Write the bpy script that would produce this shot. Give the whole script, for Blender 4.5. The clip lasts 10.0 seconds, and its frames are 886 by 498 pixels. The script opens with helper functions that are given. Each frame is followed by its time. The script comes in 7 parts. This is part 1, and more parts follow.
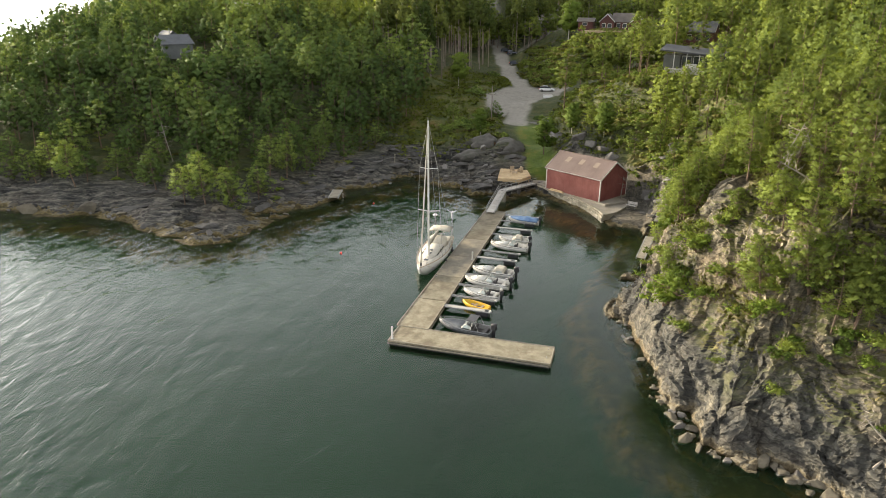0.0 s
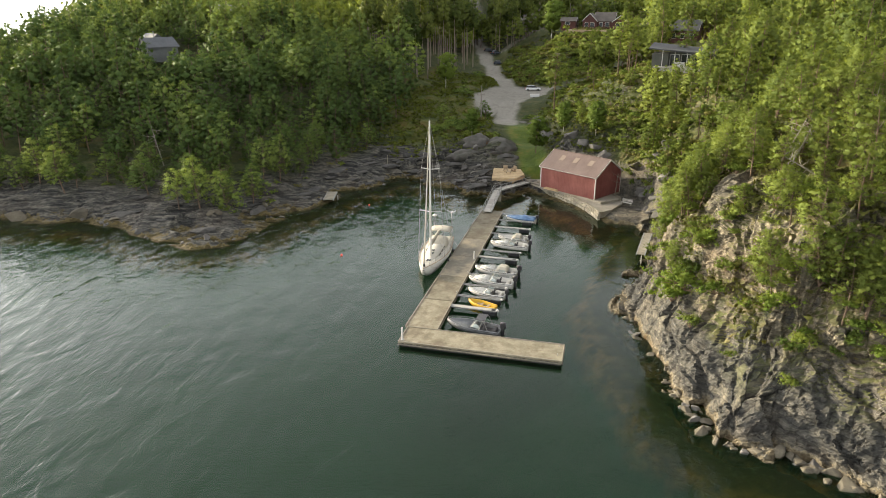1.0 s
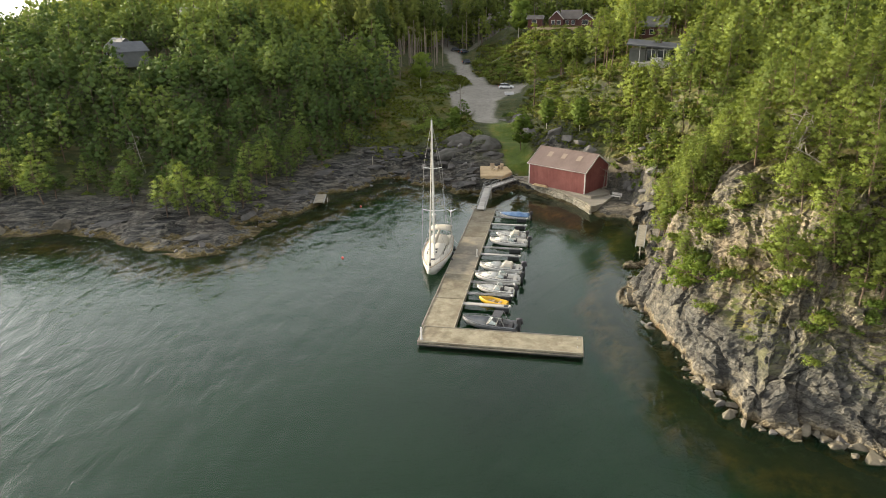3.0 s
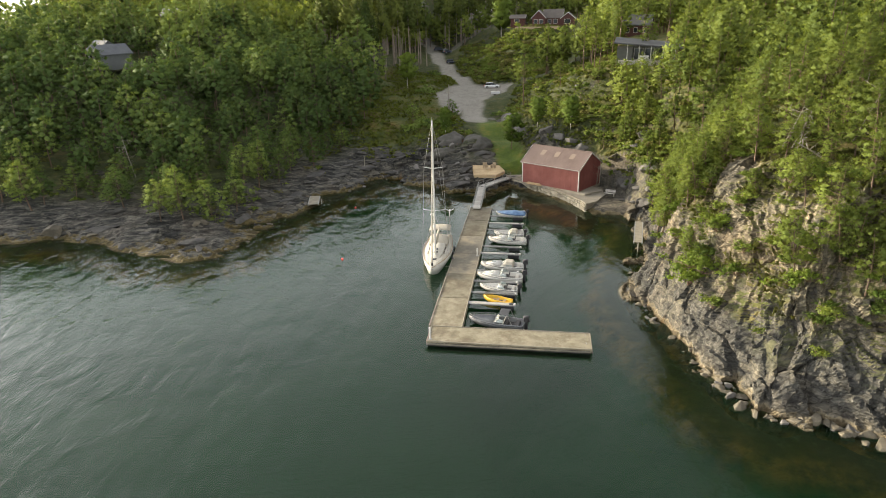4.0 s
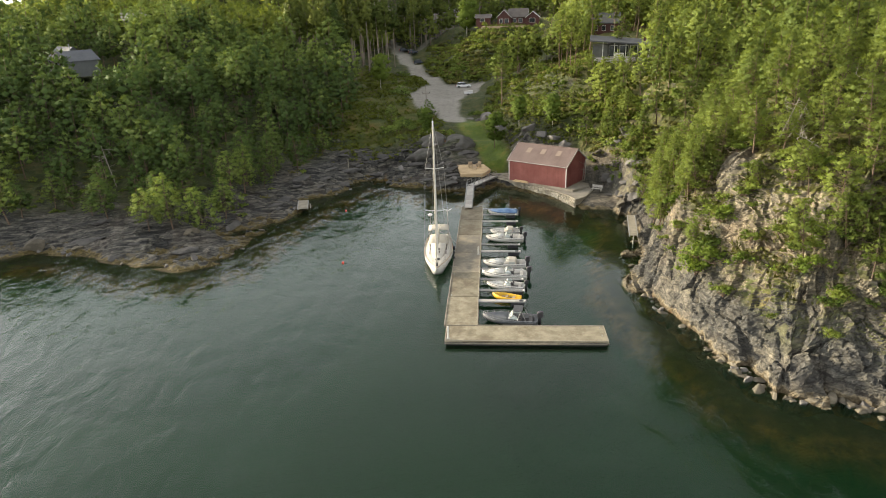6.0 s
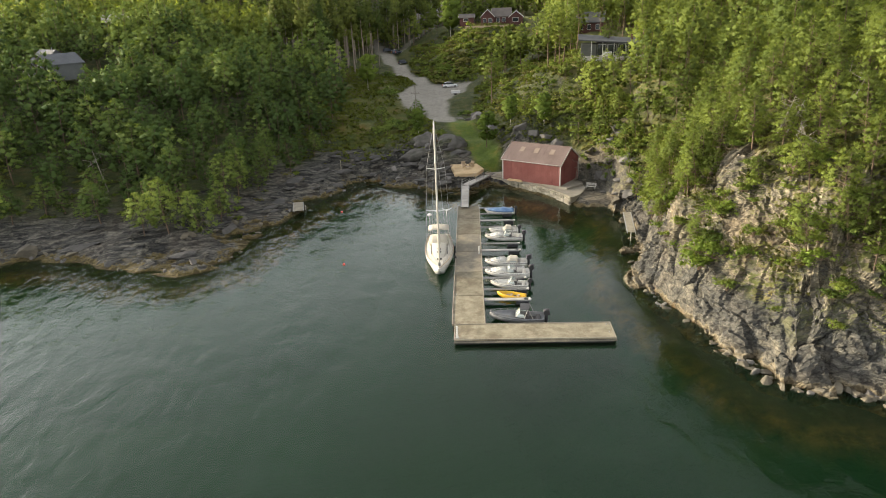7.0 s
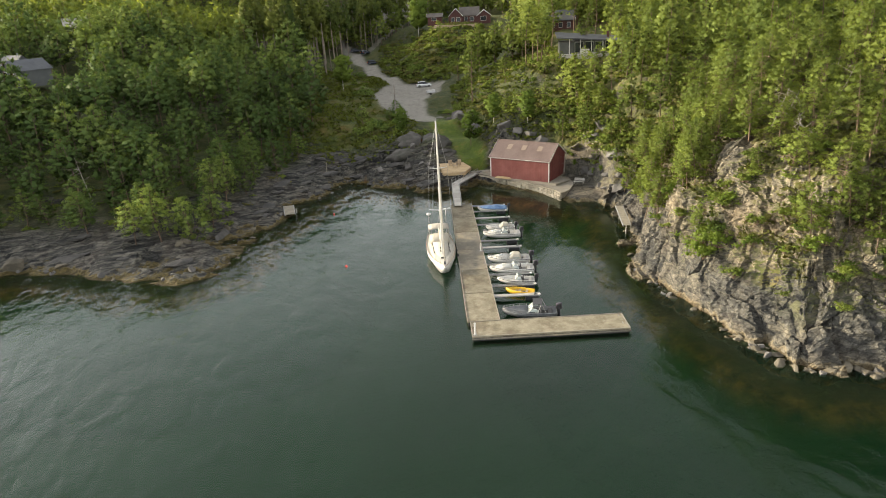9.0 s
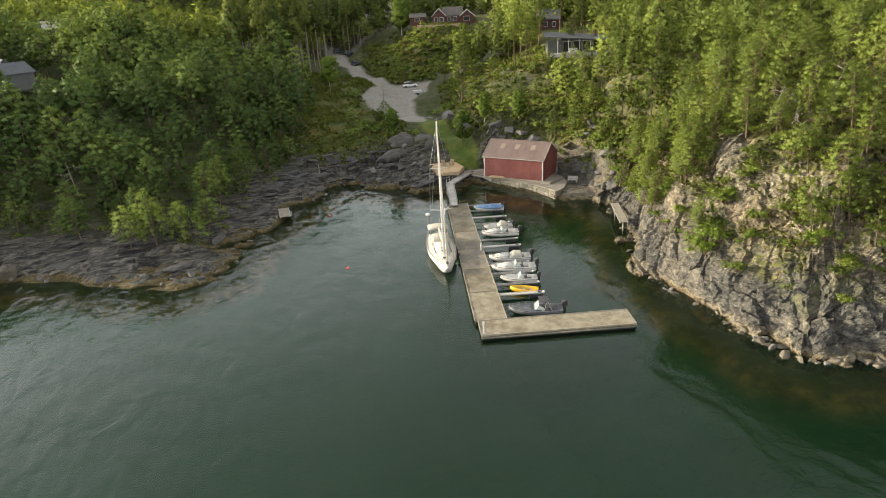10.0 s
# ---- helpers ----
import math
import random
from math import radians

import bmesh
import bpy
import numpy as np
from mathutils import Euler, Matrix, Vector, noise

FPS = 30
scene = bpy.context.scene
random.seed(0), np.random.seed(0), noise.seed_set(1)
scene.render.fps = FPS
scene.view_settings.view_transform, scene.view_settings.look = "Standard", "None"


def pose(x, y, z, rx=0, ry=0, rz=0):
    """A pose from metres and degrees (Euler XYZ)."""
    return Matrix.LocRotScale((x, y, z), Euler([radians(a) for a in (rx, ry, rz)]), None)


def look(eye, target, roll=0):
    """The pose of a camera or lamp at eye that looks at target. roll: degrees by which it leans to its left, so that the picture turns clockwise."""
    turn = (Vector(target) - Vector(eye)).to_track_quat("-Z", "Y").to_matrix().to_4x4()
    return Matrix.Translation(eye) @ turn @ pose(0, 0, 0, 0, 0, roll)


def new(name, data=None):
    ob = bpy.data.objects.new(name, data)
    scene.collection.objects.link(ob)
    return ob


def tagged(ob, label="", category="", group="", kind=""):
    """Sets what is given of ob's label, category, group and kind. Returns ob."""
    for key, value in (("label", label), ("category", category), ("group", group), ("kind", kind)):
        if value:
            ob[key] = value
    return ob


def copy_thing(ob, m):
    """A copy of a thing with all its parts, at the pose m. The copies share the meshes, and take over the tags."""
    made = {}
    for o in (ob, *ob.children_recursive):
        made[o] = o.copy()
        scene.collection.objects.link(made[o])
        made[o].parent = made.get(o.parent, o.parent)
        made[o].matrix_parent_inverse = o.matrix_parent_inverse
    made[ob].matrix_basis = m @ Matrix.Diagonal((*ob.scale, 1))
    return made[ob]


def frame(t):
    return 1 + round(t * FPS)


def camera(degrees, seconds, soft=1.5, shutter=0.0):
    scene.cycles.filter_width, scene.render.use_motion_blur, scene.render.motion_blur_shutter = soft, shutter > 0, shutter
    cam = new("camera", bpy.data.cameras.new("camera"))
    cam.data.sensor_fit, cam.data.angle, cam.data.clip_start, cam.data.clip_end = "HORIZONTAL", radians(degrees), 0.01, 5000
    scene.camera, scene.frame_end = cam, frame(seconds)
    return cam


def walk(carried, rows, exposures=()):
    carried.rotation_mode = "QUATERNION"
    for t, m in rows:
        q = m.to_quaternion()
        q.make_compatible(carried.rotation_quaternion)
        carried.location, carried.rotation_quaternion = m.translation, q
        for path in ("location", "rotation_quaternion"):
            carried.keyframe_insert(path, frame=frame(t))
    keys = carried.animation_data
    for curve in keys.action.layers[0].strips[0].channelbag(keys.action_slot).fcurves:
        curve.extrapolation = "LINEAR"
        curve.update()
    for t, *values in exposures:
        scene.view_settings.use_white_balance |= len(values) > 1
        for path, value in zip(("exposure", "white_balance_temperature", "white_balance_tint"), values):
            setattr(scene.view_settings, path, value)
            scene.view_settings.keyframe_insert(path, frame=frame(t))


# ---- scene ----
cam = camera(69.1, 10.0, soft=1.0)
PATH = [
    (0, (20.242, -50.276, 30.302), (19.715, -48.482, 29.592), 0.1),
    (0.5, (18.965, -50.686, 30.322), (18.468, -48.883, 29.613), -0.1),
    (1, (17.682, -51.063, 30.304), (17.214, -49.252, 29.595), -0.3),
    (1.5, (16.439, -51.416, 30.283), (16.0, -49.598, 29.574), -0.5),
    (2, (15.167, -51.737, 30.293), (14.758, -49.912, 29.584), -0.8),
    (2.5, (13.905, -52.076, 30.302), (13.525, -50.245, 29.592), -0.9),
    (4, (10.096, -52.875, 30.356), (9.808, -51.029, 29.644), -1.4),
    (4.5, (8.812, -53.149, 30.406), (8.555, -51.298, 29.693), -1.5),
    (5, (7.511, -53.38, 30.46), (7.286, -51.526, 29.747), -1.7),
    (5.5, (6.203, -53.593, 30.509), (6.009, -51.735, 29.795), -1.9),
    (7, (2.263, -54.21, 30.822), (2.162, -52.346, 30.103), -2.4),
    (7.5, (0.98, -54.365, 30.889), (0.908, -52.501, 30.168), -2.5),
    (8, (-0.31, -54.494, 30.949), (-0.351, -52.63, 30.226), -2.7),
    (8.5, (-1.57, -54.615, 31.041), (-1.582, -52.75, 30.317), -2.8),
    (9, (-2.924, -54.694, 31.155), (-2.905, -52.831, 30.429), -3.0),
    (9.5, (-4.279, -54.784, 31.306), (-4.228, -52.922, 30.578), -3.2),
    (10, (-5.631, -54.811, 31.41), (-5.549, -52.951, 30.68), -3.3),
]
walk(cam, [(t, look(eye, target, roll)) for t, eye, target, roll in PATH], exposures=[(0.0, 1.86, 6800, 10), (10.0, 1.81, 6800, 10)])

# ---- light: low hazy sun over the wooded hill, open sky ----
SUN_FROM = Vector((-0.93, 0.28, 0.24)).normalized()
world = bpy.data.worlds.new("sky")
scene.world = world
world.use_nodes = True
wn = world.node_tree
sky = wn.nodes.new("ShaderNodeTexSky")
sky.sky_type, sky.sun_disc = "NISHITA", False
sky.sun_elevation = math.asin(SUN_FROM.z)
sky.sun_rotation = math.atan2(SUN_FROM.x, SUN_FROM.y)
sky.dust_density, sky.air_density, sky.ozone_density = 1.2, 1.0, 1.5
haze = wn.nodes.new("ShaderNodeHueSaturation")
haze.inputs["Saturation"].default_value = 0.14
wn.links.new(sky.outputs[0], haze.inputs["Color"])
wn.links.new(haze.outputs[0], wn.nodes["Background"].inputs[0])
wn.nodes["Background"].inputs[1].default_value = 0.15
sun = new("sun", bpy.data.lights.new("sun", "SUN"))
sun.data.energy, sun.data.angle, sun.data.color = 2.95, radians(4.0), (1.0, 0.86, 0.62)
sun.matrix_world = look(SUN_FROM * 300, (0, 0, 0))


# ---- materials ----
def node(tree, kind, *links):
    n = tree.nodes.new(kind)
    return plug(tree, n, *links)


def plug(tree, n, *links):
    for slot, value in links:
        if isinstance(value, bpy.types.NodeSocket):
            tree.links.new(value, n.inputs[slot])
        else:
            n.inputs[slot].default_value = value
    return n


def blank(name):
    m = bpy.data.materials.new(name)
    m.use_nodes = True
    return m, m.node_tree, m.node_tree.nodes["Principled BSDF"]


def noise_tex(t, scale, detail=6.0, rough=0.6, stretch=None, distort=0.0):
    geo = node(t, "ShaderNodeNewGeometry")
    vec = geo.outputs["Position"]
    if stretch:
        mp = node(t, "ShaderNodeMapping", (0, vec), (3, stretch))
        vec = mp.outputs[0]
    return node(t, "ShaderNodeTexNoise", (0, vec), ("Scale", scale), ("Detail", detail), ("Roughness", rough), ("Distortion", distort))


def ramp(t, fac, *stops):
    r = node(t, "ShaderNodeValToRGB", (0, fac))
    e = r.color_ramp.elements
    while len(e) < len(stops):
        e.new(0.5)
    for el, (p, c) in zip(e, stops):
        el.position, el.color = p, (*c, 1) if len(c) == 3 else c
    return r.outputs[0]


def mixc(t, fac, a, b, blend="MIX"):
    n = t.nodes.new("ShaderNodeMix")
    n.data_type, n.blend_type = "RGBA", blend
    for slot, value in ((0, fac), (6, a), (7, b)):
        if isinstance(value, bpy.types.NodeSocket):
            t.links.new(value, n.inputs[slot])
        elif slot == 0:
            n.inputs[0].default_value = value
        else:
            n.inputs[slot].default_value = (*value, 1)
    return n.outputs[2]


def arith(t, op, a, b=0.0):
    n = t.nodes.new("ShaderNodeMath")
    n.operation = op
    return plug(t, n, (0, a), (1, b)).outputs[0]


def attribute(t, name):
    n = t.nodes.new("ShaderNodeAttribute")
    n.attribute_name = name
    return n.outputs["Fac"]


def surface(name, a, b, scale=3.0, rough=0.7, metal=0.0, bump=0.3, depth=0.02, fine=None, stretch=None, per_object=0.0, dirt=None):
    """A two-scale surface: broad mottling from a to b, fine grain, a bump, and dirt if given."""
    m, t, p = blank(name)
    broad = noise_tex(t, scale, 5, 0.6, stretch)
    grain = noise_tex(t, fine or scale * 12, 4, 0.7, stretch)
    col = mixc(t, ramp(t, broad.outputs[0], (0.35, (0, 0, 0)), (0.68, (1, 1, 1))), a, b)
    col = mixc(t, 0.35, col, ramp(t, grain.outputs[0], (0.3, (0.45, 0.45, 0.45)), (0.7, (1, 1, 1))), "MULTIPLY")
    if dirt:
        d = noise_tex(t, scale * 0.35, 6, 0.7)
        col = mixc(t, ramp(t, d.outputs[0], (0.47, (0, 0, 0)), (0.6, (0.75, 0.75, 0.75))), col, dirt)
    if per_object:
        info = node(t, "ShaderNodeObjectInfo")
        k = arith(t, "ADD", arith(t, "MULTIPLY", info.outputs["Random"], per_object), 1 - per_object / 2)
        col = mixc(t, 1.0, col, k, "MULTIPLY")
    t.links.new(col, p.inputs["Base Color"])
    p.inputs["Roughness"].default_value, p.inputs["Metallic"].default_value = rough, metal
    if bump:
        bp = node(t, "ShaderNodeBump", ("Strength", bump), ("Distance", depth), ("Height", grain.outputs[0]))
        t.links.new(bp.outputs[0], p.inputs["Normal"])
    return m


def foliage(name, dark, light, through_light=0.3, per_object=0.5):
    m, t, p = blank(name)
    info = node(t, "ShaderNodeObjectInfo")
    geo = node(t, "ShaderNodeNewGeometry")
    patch = noise_tex(t, 0.16, 3, 0.6)
    clump = noise_tex(t, 0.9, 4, 0.6)
    tone = node(t, "ShaderNodeAttribute")
    tone.attribute_name = "tone"
    k = arith(t, "ADD", arith(t, "MULTIPLY", geo.outputs["Random Per Island"], 0.08), arith(t, "MULTIPLY", patch.outputs[0], 0.45))
    k = arith(t, "ADD", k, arith(t, "MULTIPLY", clump.outputs[0], 0.5))
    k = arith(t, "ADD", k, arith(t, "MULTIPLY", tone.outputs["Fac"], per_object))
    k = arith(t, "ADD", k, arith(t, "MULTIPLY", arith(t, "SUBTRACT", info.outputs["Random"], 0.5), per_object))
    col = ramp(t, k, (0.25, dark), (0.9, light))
    t.links.new(col, p.inputs["Base Color"])
    p.inputs["Roughness"].default_value = 0.62
    p.inputs["Specular IOR Level"].default_value = 0.06
    tr = node(t, "ShaderNodeBsdfTranslucent", (0, mixc(t, 1.0, col, (1.25, 1.2, 0.5), "MULTIPLY")))
    mx = node(t, "ShaderNodeMixShader", (0, through_light), (1, p.outputs[0]), (2, tr.outputs[0]))
    t.links.new(mx.outputs[0], t.nodes["Material Output"].inputs[0])
    return m


def ground_material():
    """Layered gneiss, moss and turf by slope and height above the tide, gravel on the road, mown lawn."""
    m, t, p = blank("ground")
    geo = node(t, "ShaderNodeNewGeometry")
    xyz = node(t, "ShaderNodeSeparateXYZ", (0, geo.outputs["Position"]))
    nz = node(t, "ShaderNodeSeparateXYZ", (0, geo.outputs["True Normal"])).outputs[2]
    z = xyz.outputs[2]
    strata = noise_tex(t, 0.55, 9, 0.68, (1.0, 1.3, 2.6), 1.4)
    broad = noise_tex(t, 0.17, 6, 0.6)
    # the western beds strike along the shore
    strike = node(t, "ShaderNodeMapping", (0, geo.outputs["Position"]), (2, (0, 0, radians(-18))))
    strike = node(t, "ShaderNodeMapping", (0, strike.outputs[0]), (3, (0.30, 1.5, 2.2)))
    beds = node(t, "ShaderNodeTexNoise", (0, strike.outputs[0]), ("Scale", 0.75), ("Detail", 8.0), ("Roughness", 0.66), ("Distortion", 0.8))
    grain = noise_tex(t, 5.0, 8, 0.72)
    cracks = node(t, "ShaderNodeTexVoronoi", (0, node(t, "ShaderNodeMapping", (0, geo.outputs["Position"]), (2, (0.4, 0.9, 0.5)), (3, (0.55, 0.8, 1.9))).outputs[0]), ("Scale", 0.9))
    cracks.feature = "DISTANCE_TO_EDGE"
    layer = node(t, "ShaderNodeMix", (0, attribute(t, "west_side")), (2, strata.outputs[0]), (3, arith(t, "ADD", arith(t, "MULTIPLY", beds.outputs[0], 1.7), -0.33))).outputs[0]
    rock = ramp(t, layer, (0.30, (0.018, 0.018, 0.018)), (0.42, (0.056, 0.054, 0.047)), (0.54, (0.115, 0.107, 0.087)), (0.72, (0.27, 0.240, 0.182)))
    warm = ramp(t, broad.outputs[0], (0.47, (0, 0, 0)), (0.70, (0.2, 0.2, 0.2)))
    rock = mixc(t, warm, rock, mixc(t, 0.6, rock, (0.36, 0.235, 0.13)))
    rock = mixc(t, 0.55, rock, ramp(t, grain.outputs[0], (0.3, (0.35, 0.35, 0.35)), (0.66, (1.15, 1.15, 1.15))), "MULTIPLY")
    rock = mixc(t, 0.8, rock, ramp(t, cracks.outputs[0], (0.0, (0.35, 0.34, 0.33)), (0.06, (1, 1, 1))), "MULTIPLY")
    rock = mixc(t, attribute(t, "tan_gneiss"), rock, mixc(t, 1.0, rock, (1.48, 1.40, 1.23), "MULTIPLY"))
    # western rock carries shade in its colour; low cliff its dark splash zone
    shore = attribute(t, "shade_and_splash")
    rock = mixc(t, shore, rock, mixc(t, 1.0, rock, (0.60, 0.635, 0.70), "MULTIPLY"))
    # tide line: pale barnacle band, then brown weed below
    wob = arith(t, "ADD", z, arith(t, "MULTIPLY", arith(t, "SUBTRACT", noise_tex(t, 0.9, 6, 0.68).outputs[0], 0.5), 2.4))
    tide = ramp(t, arith(t, "MULTIPLY", arith(t, "ADD", wob, 1.0), 0.4), (0.30, (1, 1, 1)), (0.48, (1, 1, 1)), (0.60, (0, 0, 0)))
    tidecol = ramp(t, arith(t, "ADD", arith(t, "MULTIPLY", wob, 0.55), arith(t, "MULTIPLY", grain.outputs[0], 0.55)), (0.12, (0.035, 0.026, 0.010)), (0.34, (0.060, 0.047, 0.017)), (0.50, (0.165, 0.125, 0.038)), (0.72, (0.12, 0.10, 0.055)))
    pale = ramp(t, arith(t, "ADD", arith(t, "MULTIPLY", wob, 0.8), arith(t, "MULTIPLY", grain.outputs[0], 0.5)), (0.10, (0.045, 0.032, 0.014)), (0.35, (0.085, 0.070, 0.045)), (0.55, (0.23, 0.19, 0.12)), (0.8, (0.15, 0.13, 0.09)))
    tidecol = mixc(t, attribute(t, "west_side"), pale, tidecol)
    rock = mixc(t, tide, rock, tidecol)
    # turf, moss and heather on the gentler slopes above the tide
    turfcol = ramp(t, noise_tex(t, 0.5, 7, 0.7).outputs[0], (0.32, (0.035, 0.045, 0.012)), (0.5, (0.075, 0.085, 0.022)), (0.68, (0.15, 0.12, 0.045)))
    # turf is multiplied darker towards the west
    turfcol = mixc(t, attribute(t, "west_side"), turfcol, mixc(t, 1.0, turfcol, (0.55, 0.62, 0.6), "MULTIPLY"))
    turf = arith(t, "ADD", arith(t, "MULTIPLY", nz, 0.75), arith(t, "MULTIPLY", strata.outputs[0], 0.9))
    turf = ramp(t, turf, (0.78, (0, 0, 0)), (0.93, (1, 1, 1)))
    soil = attribute(t, "soil")
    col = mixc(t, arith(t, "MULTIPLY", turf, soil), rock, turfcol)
    grass = attribute(t, "lawn")
    lawncol = ramp(t, noise_tex(t, 0.35, 8, 0.72).outputs[0], (0.3, (0.042, 0.068, 0.009)), (0.5, (0.075, 0.112, 0.014)), (0.72, (0.17, 0.14, 0.032)))
    col = mixc(t, grass, col, lawncol)
    meadow = attribute(t, "meadow")
    meadcol = ramp(t, noise_tex(t, 0.22, 8, 0.7).outputs[0], (0.32, (0.030, 0.045, 0.008)), (0.46, (0.055, 0.072, 0.012)), (0.60, (0.095, 0.088, 0.02)), (0.74, (0.14, 0.085, 0.028)))
    col = mixc(t, meadow, col, meadcol)
    gravel = attribute(t, "gravel")
    gravcol = ramp(t, noise_tex(t, 0.8, 9, 0.75).outputs[0], (0.3, (0.17, 0.16, 0.14)), (0.6, (0.27, 0.255, 0.225)), (0.75, (0.20, 0.18, 0.13)))
    col = mixc(t, gravel, col, gravcol)
    bed = attribute(t, "bed")
    bedcol = ramp(t, noise_tex(t, 0.45, 7, 0.7).outputs[0], (0.34, (0.022, 0.024, 0.010)), (0.48, (0.11, 0.062, 0.020)), (0.64, (0.27, 0.135, 0.042)))
    # the deep bed's green stands for light lost in the water
    deep_tint = attribute(t, "deep_tint")
    bedcol = mixc(t, deep_tint, bedcol, (0.006, 0.060, 0.026))
    col = mixc(t, bed, col, bedcol)
    t.links.new(col, p.inputs["Base Color"])
    p.inputs["Roughness"].default_value = 0.85
    p.inputs["Specular IOR Level"].default_value = 0.3
    h = arith(t, "ADD", layer, arith(t, "MULTIPLY", grain.outputs[0], 0.22))
    h = arith(t, "ADD", h, arith(t, "MULTIPLY", ramp(t, cracks.outputs[0], (0.0, (0, 0, 0)), (0.10, (1, 1, 1))), 0.12))
    bp = node(t, "ShaderNodeBump", ("Strength", 0.8), ("Distance", 0.3), ("Height", h))
    t.links.new(bp.outputs[0], p.inputs["Normal"])
    return m


def water_material():
    m, t, p = blank("sea_water")
    t.nodes.remove(p)
    geo = node(t, "ShaderNodeNewGeometry")
    turned = node(t, "ShaderNodeMapping", (0, geo.outputs["Position"]), (2, (0, 0, radians(-102))))
    warp = node(t, "ShaderNodeMapping", (0, turned.outputs[0]), (3, (0.56, 1.0, 1.0)))
    swell = node(t, "ShaderNodeTexNoise", (0, warp.outputs[0]), ("Scale", 0.50), ("Detail", 4.0), ("Roughness", 0.46), ("Distortion", 0.6))
    ripple = node(t, "ShaderNodeTexNoise", (0, warp.outputs[0]), ("Scale", 2.0), ("Detail", 3.0), ("Roughness", 0.5), ("Distortion", 0.3))
    calm = noise_tex(t, 0.035, 3, 0.5)
    h = arith(t, "ADD", swell.outputs[0], arith(t, "MULTIPLY", ripple.outputs[0], arith(t, "MULTIPLY", calm.outputs[0], 0.42)))
    # the water lies calmer in the lee of the pier and the cliff
    place = node(t, "ShaderNodeSeparateXYZ", (0, geo.outputs["Position"]))
    east = node(t, "ShaderNodeMapRange", (0, place.outputs[0]), ("From Min", -14.0), ("From Max", 4.0))
    north = node(t, "ShaderNodeMapRange", (0, place.outputs[1]), ("From Min", -14.0), ("From Max", 16.0), ("To Min", 0.2), ("To Max", 1.0))
    lee = node(t, "ShaderNodeMapRange", (0, arith(t, "MULTIPLY", east.outputs[0], north.outputs[0])), ("To Min", 0.58), ("To Max", 0.18))
    bp = node(t, "ShaderNodeBump", ("Distance", 0.36), ("Height", h))
    t.links.new(lee.outputs[0], bp.inputs["Strength"])
    fres = node(t, "ShaderNodeFresnel", (0, 1.34))
    t.links.new(bp.outputs[0], fres.inputs["Normal"])
    gloss = node(t, "ShaderNodeBsdfGlossy", (0, (0.85, 0.90, 0.89, 1)), ("Roughness", 0.02))
    t.links.new(bp.outputs[0], gloss.inputs["Normal"])
    body = node(t, "ShaderNodeBsdfDiffuse", (0, mixc(t, ramp(t, noise_tex(t, 0.16, 4, 0.55, (0.6, 1.0, 1.0), 0.8).outputs[0], (0.36, (0, 0, 0)), (0.66, (1, 1, 1))), (0.0045, 0.023, 0.011), (0.012, 0.040, 0.021))))
    clear = node(t, "ShaderNodeBsdfTransparent", (0, (0.78, 0.86, 0.60, 1)))
    deep = node(t, "ShaderNodeMixShader", (0, 0.8), (1, body.outputs[0]), (2, clear.outputs[0]))
    mx = node(t, "ShaderNodeMixShader", (0, fres.outputs[0]), (1, deep.outputs[0]), (2, gloss.outputs[0]))
    t.links.new(mx.outputs[0], t.nodes["Material Output"].inputs[0])
    return m


M_GROUND, M_WATER = ground_material(), water_material()
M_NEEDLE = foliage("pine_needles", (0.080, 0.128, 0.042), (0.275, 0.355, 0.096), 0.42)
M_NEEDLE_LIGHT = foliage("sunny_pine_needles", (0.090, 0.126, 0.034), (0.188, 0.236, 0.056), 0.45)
M_SPRUCE = foliage("spruce_needles", (0.045, 0.070, 0.018), (0.16, 0.185, 0.045))
M_LEAF = foliage("broad_leaves", (0.064, 0.102, 0.020), (0.180, 0.245, 0.048), 0.38)
M_SHRUB = foliage("shrub_leaves", (0.060, 0.092, 0.022), (0.21, 0.26, 0.058), 0.36)
M_GRASS = foliage("dry_grass", (0.050, 0.078, 0.013), (0.15, 0.165, 0.034), 0.35)
M_HEATH = foliage("heath_leaves", (0.062, 0.070, 0.020), (0.19, 0.175, 0.055), 0.2)
M_BARK = surface("pine_bark", (0.10, 0.068, 0.046), (0.16, 0.108, 0.075), 1.2, 0.9, bump=0.5, per_object=0.5)
M_GREYBARK = surface("grey_bark", (0.210, 0.189, 0.161), (0.294, 0.266, 0.231), 1.5, 0.9, bump=0.4)
M_SPRUCEBARK = surface("spruce_bark", (0.195, 0.156, 0.128), (0.270, 0.230, 0.194), 0.8, 0.9, bump=0.4, per_object=0.4)
M_BIRCH = surface("birch_bark", (0.55, 0.52, 0.47), (0.34, 0.31, 0.28), 2.5, 0.8, bump=0.3)
M_CONC = surface("pontoon_concrete", (0.165, 0.146, 0.102), (0.262, 0.238, 0.172), 1.2, 0.85, bump=0.4, depth=0.01, fine=9.0, per_object=0.36, dirt=(0.095, 0.074, 0.047))
M_CONC_DARK = surface("stained_pontoon_concrete", (0.135, 0.123, 0.10), (0.19, 0.172, 0.138), 0.5, 0.88, bump=0.4, depth=0.01, fine=9.0, dirt=(0.34, 0.29, 0.20))
M_QUAY = surface("quay_concrete", (0.245, 0.224, 0.184), (0.313, 0.286, 0.238), 0.7, 0.88, bump=0.4, dirt=(0.20, 0.17, 0.12))
M_EDGE = surface("weathered_timber", (0.31, 0.28, 0.22), (0.21, 0.19, 0.145), 1.5, 0.8, bump=0.3)
M_RUBBER = surface("black_rubber", (0.02, 0.02, 0.02), (0.035, 0.034, 0.03), 3, 0.7)
